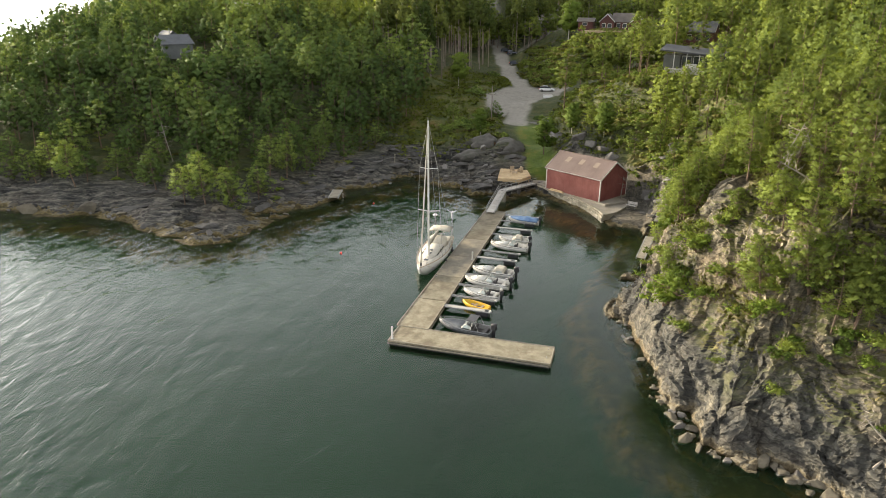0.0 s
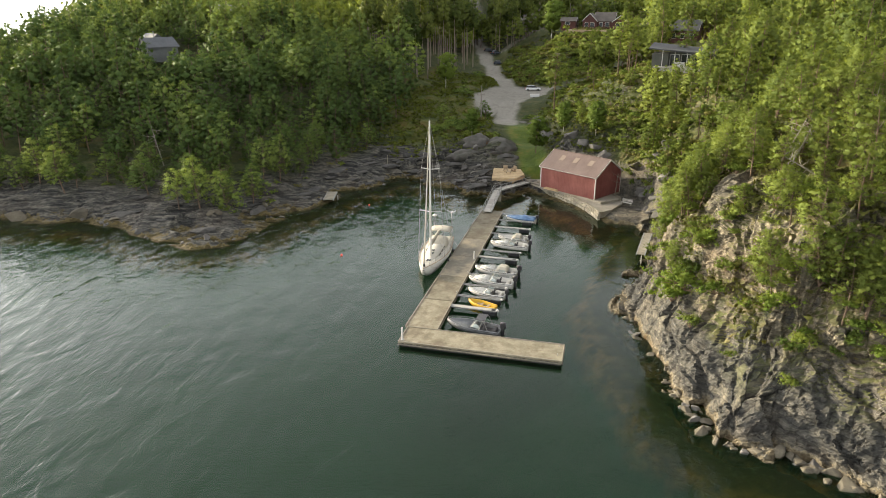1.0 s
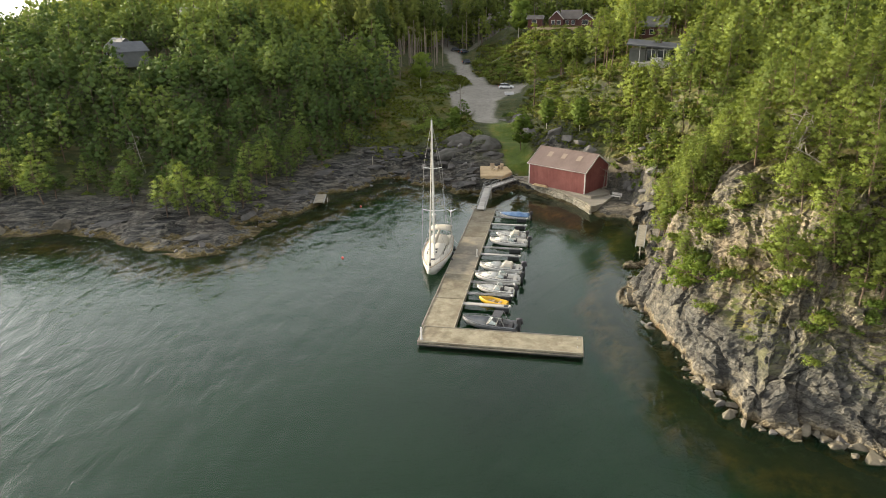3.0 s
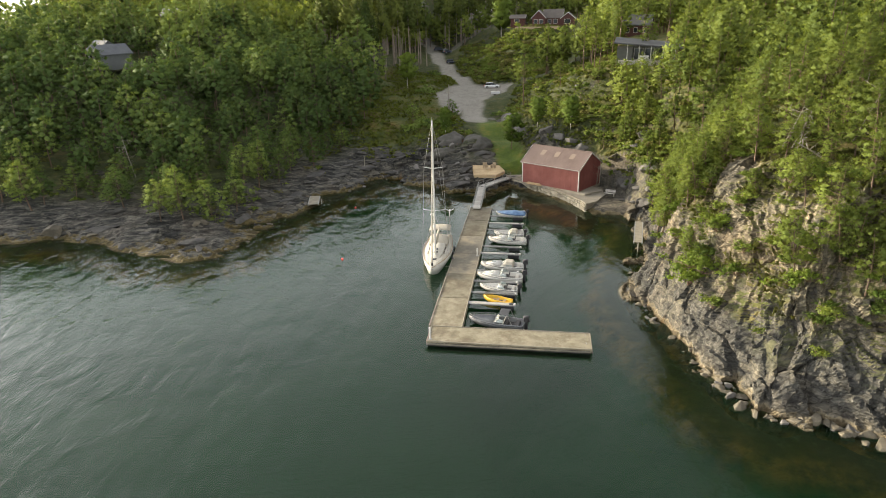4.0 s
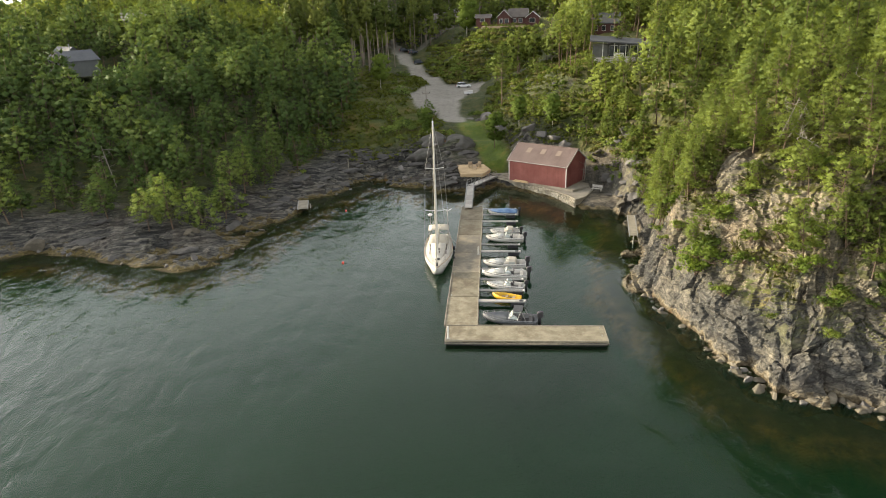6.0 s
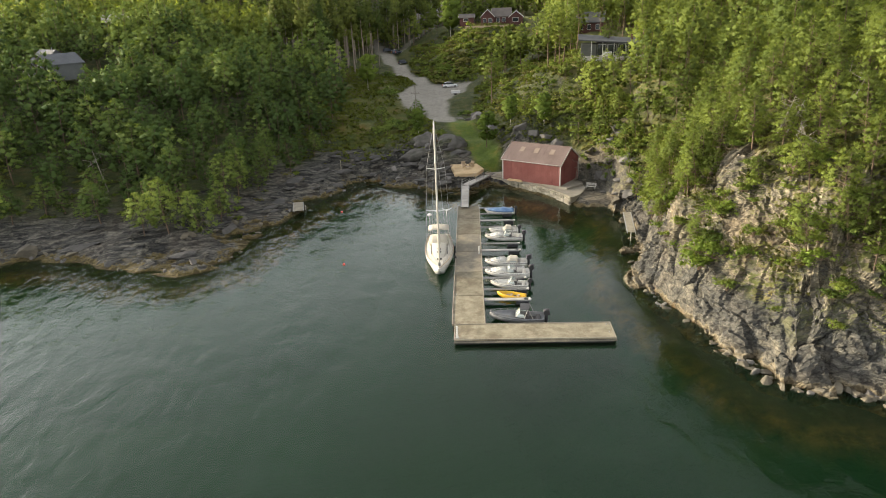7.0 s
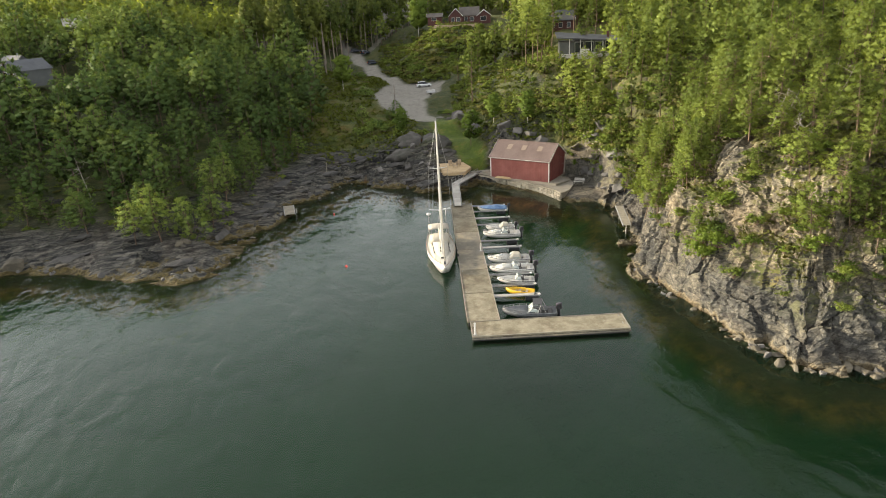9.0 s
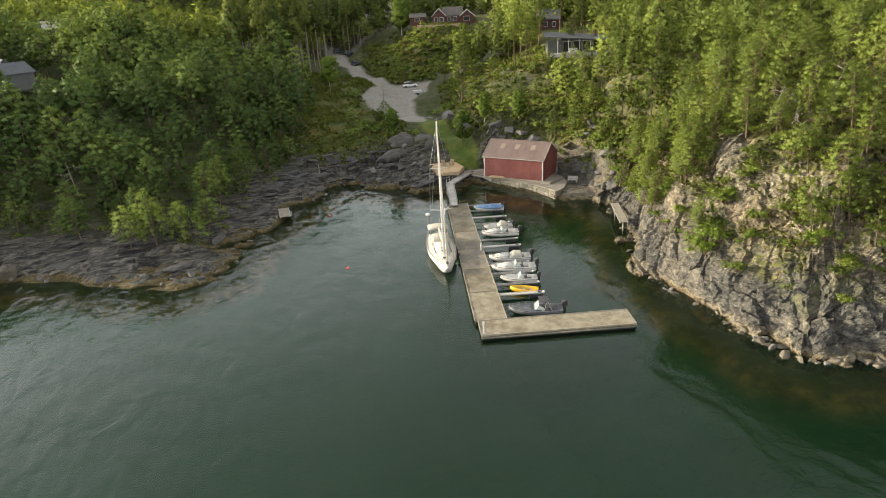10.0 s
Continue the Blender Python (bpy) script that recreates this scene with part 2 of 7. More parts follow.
M_STONE = surface("quay_stone", (0.30, 0.27, 0.21), (0.44, 0.40, 0.32), 0.8, 0.9, bump=0.6, per_object=0.6)
M_BOULDER = surface("boulder_stone", (0.085, 0.075, 0.056), (0.155, 0.135, 0.098), 0.5, 0.9, bump=0.6, depth=0.05, fine=4, per_object=0.4)
M_SHOREROCK = surface("darker_gneiss", (0.045, 0.044, 0.043), (0.10, 0.095, 0.088), 0.5, 0.9, bump=0.8, depth=0.08, fine=3, per_object=0.5)
M_DARKROCK = surface("dark_gneiss", (0.09, 0.085, 0.08), (0.17, 0.16, 0.15), 0.6, 0.9, bump=0.7, depth=0.06, fine=4, per_object=0.4)
M_RED = surface("red_boards", (0.165, 0.042, 0.038), (0.23, 0.080, 0.068), 0.45, 0.75, bump=0.2, per_object=0.25)
M_DARKRED = surface("dark_red_boards", (0.065, 0.022, 0.018), (0.092, 0.031, 0.025), 0.6, 0.75, bump=0.2)
M_ROOF = surface("faded_red_roofing", (0.112, 0.077, 0.069), (0.150, 0.108, 0.097), 0.5, 0.7, bump=0.2, per_object=0.2)
M_WHITE = surface("white_paint", (0.595, 0.586, 0.561), (0.527, 0.518, 0.493), 2, 0.5, bump=0.1)
M_HULL = surface("white_gelcoat", (0.60, 0.592, 0.56), (0.55, 0.542, 0.51), 1.2, 0.3, bump=0.0, per_object=0.08)
M_CREAM = surface("cream_deck", (0.54, 0.515, 0.455), (0.48, 0.455, 0.395), 1.5, 0.55, bump=0.1)
M_TEAK = surface("teak", (0.33, 0.25, 0.16), (0.42, 0.33, 0.22), 2, 0.7, bump=0.2)
M_CANVAS = surface("cream_canvas", (0.464, 0.436, 0.368), (0.400, 0.372, 0.308), 1.5, 0.85, bump=0.3)
M_BLUE = surface("blue_tarp", (0.07, 0.15, 0.31), (0.17, 0.28, 0.44), 1.5, 0.6, bump=0.4, depth=0.05, fine=3)
M_GREYHULL = surface("grey_hull", (0.12, 0.13, 0.14), (0.18, 0.19, 0.20), 1.5, 0.4, metal=0.3, bump=0.1)
M_DARK = surface("dark_plastic", (0.022, 0.023, 0.026), (0.04, 0.04, 0.045), 3, 0.45)
M_SEAT = surface("dark_cushion", (0.05, 0.05, 0.055), (0.085, 0.08, 0.08), 4, 0.8)
M_ALU = surface("galvanised_steel", (0.24, 0.245, 0.24), (0.33, 0.33, 0.315), 3, 0.45, metal=0.4, bump=0.1)
M_YELLOW = surface("yellow_plastic", (0.62, 0.36, 0.02), (0.70, 0.43, 0.03), 2, 0.4, bump=0.05)
M_ORANGE = surface("orange_buoy_plastic", (0.70, 0.07, 0.03), (0.75, 0.10, 0.04), 3, 0.45, bump=0.05)
M_PLANK = surface("pale_planks", (0.44, 0.32, 0.18), (0.54, 0.41, 0.24), 1.0, 0.75, bump=0.2, per_object=0.2)
M_GREYPLANK = surface("grey_planks", (0.36, 0.345, 0.32), (0.47, 0.45, 0.42), 1.0, 0.8, bump=0.3, per_object=0.25)
M_DARKROOF = surface("dark_felt_roof", (0.045, 0.048, 0.051), (0.072, 0.075, 0.078), 0.6, 0.8, bump=0.2)
M_BROWNROOF = surface("weathered_brown_roof", (0.085, 0.074, 0.066), (0.125, 0.11, 0.098), 0.6, 0.8, bump=0.2)
M_SLATE = surface("grey_tile_roof", (0.063, 0.069, 0.079), (0.092, 0.099, 0.110), 0.8, 0.7, bump=0.3)
M_GREYWALL = surface("grey_cladding", (0.075, 0.083, 0.085), (0.100, 0.107, 0.107), 0.8, 0.75, bump=0.2)
M_SAGE = surface("sage_cladding", (0.063, 0.068, 0.058), (0.082, 0.086, 0.074), 0.8, 0.75, bump=0.2)
M_CARWHITE = surface("white_car_paint", (0.74, 0.75, 0.77), (0.70, 0.71, 0.73), 1, 0.25, bump=0.0)
M_CARDARK = surface("dark_blue_car_paint", (0.02, 0.028, 0.045), (0.03, 0.04, 0.06), 1, 0.25, bump=0.0)
M_SKYLIGHT = surface("dull_plastic", (0.200, 0.152, 0.120), (0.240, 0.188, 0.148), 2, 0.6, bump=0.0)
M_SOLE = surface("grey_cockpit_sole", (0.16, 0.155, 0.15), (0.24, 0.23, 0.22), 3, 0.7, bump=0.1)
M_GRILL = surface("weathered_grey_wood", (0.30, 0.28, 0.25), (0.40, 0.38, 0.34), 1.0, 0.85, bump=0.3)


def glass_material(name, tint):
    m, t, p = blank(name)
    p.inputs["Base Color"].default_value = (*tint, 1)
    p.inputs["Roughness"].default_value = 0.06
    p.inputs["Specular IOR Level"].default_value = 0.6
    return m


M_GLASS = glass_material("dark_window_glass", (0.02, 0.025, 0.03))


def clear_glass():
    m, t, p = blank("boat_windscreen")
    p.inputs["Base Color"].default_value = (0.55, 0.62, 0.60, 1)
    p.inputs["Roughness"].default_value = 0.08
    p.inputs["Alpha"].default_value = 0.45
    return m


M_SCREEN = clear_glass()


# ---- building blocks ----
def part(name, bm, material, parent=None, label=""):
    me = bpy.data.meshes.new(name)
    bm.to_mesh(me)
    bm.free()
    me.materials.append(material)
    ob = new(name, me)
    ob.parent = parent
    if label:
        ob["label"] = label
    return ob


def group_of(name, m, label, category, group="", kind=""):
    ob = new(name)
    ob.empty_display_size = 0.2
    ob.matrix_basis = m
    return tagged(ob, label, category, group, kind)


def slab(bm, x0, x1, y0, y1, z0, z1, bevel=0.0, m=None):
    vs = bmesh.ops.create_cube(bm, size=1.0, matrix=(m or Matrix()) @ Matrix.Translation(((x0 + x1) / 2, (y0 + y1) / 2, (z0 + z1) / 2)) @ Matrix.Diagonal((x1 - x0, y1 - y0, z1 - z0, 1)))["verts"]
    if bevel:
        edges = list({e for v in vs for e in v.link_edges})
        bmesh.ops.bevel(bm, geom=edges, offset=bevel, segments=1, affect="EDGES")
    return bm


def box(x0, x1, y0, y1, z0, z1, bevel=0.0, m=None):
    return slab(bmesh.new(), x0, x1, y0, y1, z0, z1, bevel, m)


def rod(bm, a, b, r0, r1=None, n=6):
    a, b = Vector(a), Vector(b)
    q = (b - a).to_track_quat("Z", "Y").to_matrix().to_4x4()
    bmesh.ops.create_cone(bm, cap_ends=True, segments=n, radius1=r0, radius2=r0 if r1 is None else r1, depth=(b - a).length, matrix=Matrix.Translation((a + b) / 2) @ q)
    return bm


def rod_bm(a, b, r0, r1=None, n=6):
    return rod(bmesh.new(), a, b, r0, r1, n)


def ball(bm, c, r, sub=2, flat=(1, 1, 1)):
    bmesh.ops.create_icosphere(bm, subdivisions=sub, radius=r, matrix=Matrix.Translation(c) @ Matrix.Diagonal((*flat, 1)))
    return bm


def prism(points, z0, z1):
    """An upright prism over a plan polygon."""
    bm = bmesh.new()
    f = bm.faces.new([bm.verts.new((x, y, z0)) for x, y in points])
    if f.normal.z > 0 or (f.normal_update() or f.normal.z > 0):
        f.normal_flip()
    top = bmesh.ops.extrude_face_region(bm, geom=[f])
    bmesh.ops.translate(bm, vec=(0, 0, z1 - z0), verts=[v for v in top["geom"] if isinstance(v, bmesh.types.BMVert)])
    bmesh.ops.recalc_face_normals(bm, faces=bm.faces)
    return bm


def profile(points, y0, y1):
    """A solid with the outline points (x, z), stretched from y0 to y1."""
    bm = bmesh.new()
    f = bm.faces.new([bm.verts.new((x, y0, z)) for x, z in points])
    top = bmesh.ops.extrude_face_region(bm, geom=[f])
    bmesh.ops.translate(bm, vec=(0, y1 - y0, 0), verts=[v for v in top["geom"] if isinstance(v, bmesh.types.BMVert)])
    bmesh.ops.recalc_face_normals(bm, faces=bm.faces)
    return bm


def loft(rings, closed_ends=True, smooth=True):
    bm = bmesh.new()
    rows = [[bm.verts.new(p) for p in ring] for ring in rings]
    n = len(rows[0])
    for a, b in zip(rows, rows[1:]):
        for i in range(n):
            bm.faces.new((a[i], a[(i + 1) % n], b[(i + 1) % n], b[i])).smooth = smooth
    if closed_ends:
        bm.faces.new(rows[0])
        bm.faces.new(rows[-1])
    bmesh.ops.recalc_face_normals(bm, faces=bm.faces)
    return bm


# ---- the lie of the land ----
SHORE = [(-74.5, 22.9), (-65.7, 22.5), (-57.8, 25.1), (-50.9, 24.2), (-42.0, 20.1), (-35.0, 18.6), (-30.7, 21.8), (-30.2, 32.2), (-27.4, 42.0), (-24.4, 50.8), (-20.8, 58.1), (-19.1, 61.9), (-14.9, 58.8), (-7.9, 56.3), (-4.9, 53.3), (1.0, 51.4), (5.0, 56.7), (10.0, 53.6), (17.0, 45.8), (19.8, 40.2), (22.8, 40.6), (24.8, 38.2), (23.9, 32.3), (23.0, 27.3), (21.8, 20.3), (20.6, 13.8), (21.0, 10.3), (22.0, 6.3), (23.5, 2.3), (25.5, -3.3), (26.4, -7.3), (28.3, -8.9), (30.5, -7.9), (33.0, -8.9), (35.0, -11.2)]
COAST = SHORE + [(45, -14), (70, -26), (140, -45), (600, -60), (900, 900), (-30, 800), (-120, 520), (-330, 400), (-280, 300), (-225, 215), (-195, 160), (-172, 102), (-142, 52), (-118, 28), (-95, 18)]
LEFT_HILL = [(-59.5, 43.6, 5.5), (-44.7, 43.8, 5), (-74.1, 53.1, 9), (-49.5, 58.3, 8), (-37.7, 56.5, 5), (-29.7, 64.3, 4), (-64.0, 72.5, 13.5), (-85.1, 84.5, 18), (-93.4, 57.5, 13), (-117.5, 57.0, 18), (-132.0, 85.3, 22), (-82.5, 119.2, 22.5), (-51.1, 85.1, 13), (-43.8, 116.1, 16), (-108.0, 133.5, 25.5), (-33.0, 130.2, 9), (-57.7, 157.5, 20), (-31.3, 96.7, 8), (-124.5, 170.7, 29), (-57.3, 247.5, 38), (-114.9, 247.5, 46), (-148, 120, 22), (-160, 150, 25), (-98, 135, 26), (-190, 220, 31), (-260, 300, 42), (-150, 75, 14)]
VALLEY = [(-21.7, 73.0, 3.6), (-7.9, 66.3, 4), (4.0, 64.4, 2.4), (3.0, 77.9, 3.1), (-11.7, 96.8, 4.6), (-4.7, 121.1, 6.2), (-4.7, 136.9, 7.3), (-19.1, 157.9, 8.2), (-22.8, 182.4, 10.1), (-31, 204, 12.5), (-38, 222, 14.5), (9.0, 80.8, 10.8), (6.4, 84.5, 11.9), (3.0, 87, 4.4), (5.2, 76, 3.6), (13.9, 71.2, 9), (10.8, 94.7, 13.8), (19, 89.5, 17.2), (19.9, 58.6, 4.5), (6.0, 146.1, 11), (11.8, 167.1, 18), (8.0, 188.0, 22), (-7.4, 204.3, 22), (24.3, 199.5, 24), (5.0, 111.7, 9), (1.1, 96.9, 5), (-13.2, 194.7, 14)]
RIGHT_HILL = [(28.7, 95.0, 18.6), (25, 83, 18.7), (34.5, 82, 18.7), (30, 88, 18.7), (19.7, 114.5, 15), (31.5, 106.0, 20), (33, 124, 21.3), (39, 127, 21.8), (29.0, 39.2, 10), (26.9, 48.9, 7), (36.0, 35.2, 18), (33.0, 11.3, 16.5), (29.0, 10.3, 15), (36.0, 2.3, 16.5), (42.0, -3.7, 17), (45.0, 27.3, 21), (49.8, 48.7, 22), (36.8, 60.5, 19), (60.0, 19.3, 24), (79.2, 58.0, 28), (59.0, 96.5, 27), (70.0, -0.7, 25), (0.3, 276.3, 32), (57.9, 237.9, 36), (116.0, 142.8, 40), (0.3, 401.1, 50), (192.3, 285.9, 60), (23.9, 68.2, 11)]
STEEP = [(-66, 25, 0.30), (-50, 27, 0.28), (-35, 22, 0.13), (-29, 40, 0.2), (-20, 60, 0.45), (-5, 56, 0.45), (8, 56, 0.9), (20, 44, 0.5), (24, 38, 1.2), (23, 28, 2.0), (21, 12, 2.1), (24, 2, 1.8), (28, -7, 1.45), (35, -9, 1.5), (60, -20, 1.4), (-100, 20, 0.4), (-150, 120, 0.62), (-185, 180, 0.9), (-170, 140, 0.75)]


def lattice(ix, iy, seed):
    h = np.sin(ix * 127.1 + iy * 311.7 + seed * 74.7) * 43758.5453
    return h - np.floor(h)


def value_noise(x, y, seed=0):
    ix, iy = np.floor(x), np.floor(y)
    fx, fy = x - ix, y - iy
    fx, fy = fx * fx * (3 - 2 * fx), fy * fy * (3 - 2 * fy)
    a, b = lattice(ix, iy, seed), lattice(ix + 1, iy, seed)
    c, d = lattice(ix, iy + 1, seed), lattice(ix + 1, iy + 1, seed)
    return (a + (b - a) * fx) * (1 - fy) + (c + (d - c) * fx) * fy


def fbm(x, y, seed=0, octaves=4, gain=0.5):
    total, amp, norm = 0, 1.0, 0
    for i in range(octaves):
        total, norm = total + amp * value_noise(x * 2 ** i + 17.3 * i, y * 2 ** i - 9.1 * i, seed + i), norm + amp
        amp *= gain
    return total / norm - 0.5


def blocks(u, v, seed):
    """Cracked blocks: each cell has a height of its own and a face that slopes its own way."""
    iu, iv = np.floor(u), np.floor(v)
    best, val = np.full(np.shape(u), 9.0), np.zeros(np.shape(u))
    for du in (-1, 0, 1):
        for dv in (-1, 0, 1):
            a, c = iu + du, iv + dv
            pu, pv = a + lattice(a, c, seed), c + lattice(a, c, seed + 3)
            d = (u - pu) ** 2 + (v - pv) ** 2
            hit = d < best
            face = lattice(a, c, seed + 5) + 0.9 * (lattice(a, c, seed + 7) - 0.5) * (u - pu) + 1.1 * (lattice(a, c, seed + 9) - 0.35) * (v - pv)
            best, val = np.where(hit, d, best), np.where(hit, face, val)
    return val - 0.5


def inside(poly, x, y):
    res = np.zeros(np.shape(x), bool)
    for (x0, y0), (x1, y1) in zip(poly, poly[1:] + poly[:1]):
        if y0 != y1:
            res ^= ((y0 > y) != (y1 > y)) & (x < (x1 - x0) * (y - y0) / (y1 - y0) + x0)
    return res


def edge_distance(poly, x, y, closed=True):
    best = np.full(np.shape(x), 1e18)
    for (x0, y0), (x1, y1) in zip(poly, poly[1:] + (poly[:1] if closed else [])):
        ux, uy = x1 - x0, y1 - y0
        k = np.clip(((x - x0) * ux + (y - y0) * uy) / (ux * ux + uy * uy), 0, 1)
        best = np.minimum(best, (x - x0 - k * ux) ** 2 + (y - y0 - k * uy) ** 2)
    return np.sqrt(best)


def signed(poly, x, y):
    return np.where(inside(poly, x, y), 1, -1) * edge_distance(poly, x, y)


def blend(spots, x, y, soft):
    top, low = 0, 0
    for sx, sy, v in spots:
        w = 1 / ((x - sx) ** 2 + (y - sy) ** 2 + soft * soft) ** 1.6
        top, low = top + w * v, low + w
    return top / low


def step(a, b, v):
    k = np.clip((v - a) / (b - a), 0, 1)
    return k * k * (3 - 2 * k)


# bare crags on the cliff where nothing takes root: x, y, radius
CRAGS = [(29.0, 11.2, 1.9), (27.6, 6.4, 1.3), (24.8, 15.5, 1.2), (31.8, -2.6, 1.3)]


def crag(x, y):
    """How bare a place is, 1 on a crag."""
    res = np.zeros(np.shape(x))
    for cx, cy, r in CRAGS:
        res = np.maximum(res, step(1.25, 0.75, np.hypot(x - cx, y - cy) / r))
    return res


ROAD = [(-3.9, 87.4), (-5.8, 96.9), (-6.7, 112.6), (-7.6, 125.7), (-13.4, 144.2), (-21.0, 167.0), (-26.6, 185.1), (-34.3, 213.9), (-45.8, 249.4)]
CARPARK = [(-14.6, 106.0), (-9.7, 101.3), (-2.8, 108.9), (0.2, 123.9), (2.1, 137.8), (-3.7, 141.5), (-11.5, 140.5), (-15.4, 131.3), (-17.5, 118.2)]
TRACK = [(-24.5, 199), (-23.5, 209), (-20.7, 229), (-16.9, 238.5), (-11, 243), (-6, 248)]
YARD = [(-26, 250), (-6, 246), (-2, 256), (-12, 262), (-24, 264)]
SCARP = [(-1.5, 90), (2, 86), (4.2, 83), (5.2, 79), (6.4, 74), (9, 69), (13, 65.5), (18, 61.5)]
LAWN = [(2.5, 62.5), (6.5, 60.5), (7.5, 65), (6.2, 71), (3.6, 79), (0.2, 88), (-3.6, 87), (-2.4, 80), (0.6, 72)]
MEADOW = [(-24, 72), (-17, 70), (-12, 76), (-8, 89), (-9.5, 100), (-16, 108), (-17, 125), (-14, 144), (-21, 156), (-36, 150), (-39, 130), (-35, 108), (-30, 90)]
PAD = [(3, 61.3), (5.2, 58.2), (10.5, 53.2), (17.5, 44.8), (19.6, 40.6), (22.8, 41.4), (23.8, 46), (23.2, 53), (18.5, 58.5), (9.5, 63)]


DECK_PLAN = [(-1.05, 55.6), (2.75, 55.6), (4.05, 58.9), (2.8, 62.8), (-2.0, 62.6)]


def land(x, y, rough=True):
    """Height of the ground, and how far inland a place lies."""
    inland = signed(COAST, x, y) + 1.5 * fbm(x / 5.0, y / 5.0, 3) + 0.5 * fbm(x / 1.4, y / 1.4, 5)
    goal = blend(LEFT_HILL + VALLEY + RIGHT_HILL, x, y, 4.0)
    steep = blend(STEEP, x, y, 3.0)
    rise = steep * np.maximum(inland, 0)
    z = -np.log(np.exp(-rise / 1.4) + np.exp(-np.maximum(goal, 0.5) / 1.4)) * 1.4
    z = np.where(inland < 0, -np.minimum(9.0, 0.15 * -inland + 0.42 * np.maximum(0, -inland - 4.0)), np.maximum(z, 0.02 * inland))
    pad = step(-2.5, 0.5, signed(PAD, x, y))
    z = np.where(inland > -3, z * (1 - pad) + np.minimum(z, 0.9) * pad, z)
    if not rough:
        return z, inland
    spot = step(-1.6, 0.4, signed(DECK_PLAN, x, y))
    z = z * (1 - spot) + np.minimum(z, 1.7) * spot
    smooth = np.maximum.reduce([spot, step(3, -1, edge_distance(ROAD, x, y, False) - 2.2), step(-2, 1, signed(CARPARK, x, y)), step(-2, 1, signed(LAWN, x, y)), pad])
    rocky = (1 - smooth) * step(-1.5, 1.0, inland)
    # tilted ledges and knobs
    tilt = z + 0.25 * x * 0.3 - 0.18 * y
    ledge = (tilt / 0.8 - np.floor(tilt / 0.8))
    sharp = np.where(x > 18, 0.8, 0.55)
    z = z + rocky * (1.5 * fbm(x / 7, y / 7, 11) + 1.3 * sharp * np.abs(fbm(x / 2.6, y / 2.6, 21)) + 0.35 * sharp * (step(0.25, 0.5, ledge) - ledge))
    z = z + 0.5 * (1 - smooth) * fbm(x / 1.1, y / 1.1, 31) * step(-1, 0.5, inland)
    # broken beds along the western shore and the head of the bay, striking with the shoreline
    bed = rocky * step(20, 12, x) * step(24, 13, inland)
    head = step(-26, -20, x) * step(46, 54, y)
    along, across = x * 0.96 + y * 0.28, y * 0.96 - x * 0.28
    z = z + bed * ((1.15 + 0.6 * head) * blocks(along / 8.5, across / 2.6, 71) + (0.14 + 0.6 * head) * blocks(along / 3.2, across / 0.8, 73) + 0.15 * head + 0.6 * fbm(along / 3.5, across / 0.8, 75, 3))
    return z, inland


def ground_z(x, y):
    z, _ = land(np.array([float(x)]), np.array([float(y)]))
    return float(z[0])


def spaced(*runs):
    out = []
    for a, b, s in runs:
        out.append(np.arange(a, b, s))
    return np.concatenate(out)


def build_ground():
    xs = np.concatenate([-75 - np.geomspace(1, 2600, 34)[::-1] + 0.5, spaced((-75, -31, 0.5), (-31, 18, 0.42), (18, 40, 0.5), (40, 90, 1.3), (90, 220, 6)), 220 + np.geomspace(6, 2600, 20)])
    ys = np.concatenate([-16 - np.geomspace(1, 2600, 24)[::-1] + 0.5, spaced((-16, 48, 0.34), (48, 86, 0.5), (86, 240, 1.5), (240, 420, 6)), 420 + np.geomspace(6, 2600, 18)])
    gx, gy = np.meshgrid(xs, ys)
    z, inland = land(gx, gy)
    # the cliff face covers the ground here
    near = step(18.5, 20, gx) * step(44, 40, gy) * step(-1.5, 0.3, inland) * step(13.5, 11, inland)
    px, py = gx, gy
    z = z - 2.2 * near
    ny, nx = gx.shape
    me = bpy.data.meshes.new("ground")
    co = np.stack([px, py, z], -1).reshape(-1, 3)
    i = np.arange(ny * nx).reshape(ny, nx)
    quads = np.stack([i[:-1, :-1], i[:-1, 1:], i[1:, 1:], i[1:, :-1]], -1).reshape(-1, 4)
    me.from_pydata(co, [], quads.tolist())
    soft = (step(20, 26, inland) > 0.5)[:-1, :-1].ravel()
    me.polygons.foreach_set("use_smooth", soft)
    def attr(name, values):
        a = me.attributes.new(name, "FLOAT", "POINT")
        a.data.foreach_set("value", np.asarray(values, np.float32).ravel())
    wob = 1.2 * fbm(gx / 2.5, gy / 2.5, 51)
    gravel = np.maximum(step(0.8, -0.6, edge_distance(ROAD, gx, gy, False) - 2.4 + wob), step(-0.6, 0.6, signed(CARPARK, gx, gy) + wob))
    gravel = np.maximum.reduce([gravel, 0.6 * step(0.5, -0.5, edge_distance(TRACK, gx, gy, False) - 1.5 + wob), 0.9 * step(-1, 1, signed(YARD, gx, gy) + wob)])
    attr("gravel", gravel)
    attr("lawn", step(-0.8, 0.8, signed(LAWN, gx, gy) + wob))
    attr("meadow", 0.9 * step(-2.5, 2, signed(MEADOW, gx, gy) + 2 * wob))
    attr("soil", np.clip(step(7, 17, inland + 4 * wob) + 0.75 * step(16, 22, gx) * step(1.5, 5, inland + wob), 0, 1) * step(1.2, 3.0, z))
    # west of the bay the rock is tinted darker to stand for shade
    attr("shade_and_splash", step(21, 12, gx))
    attr("west_side", step(24, 16, gx))
    attr("bed", step(-0.25, -0.7, z))
    attr("deep_tint", step(-0.6, -2.0, z + 0.6 * wob))
    me.materials.append(M_GROUND)
    return tagged(new("ground", me), "dark layered coastal rock, turf and gravel sloping to the water", "ground", kind="structure")


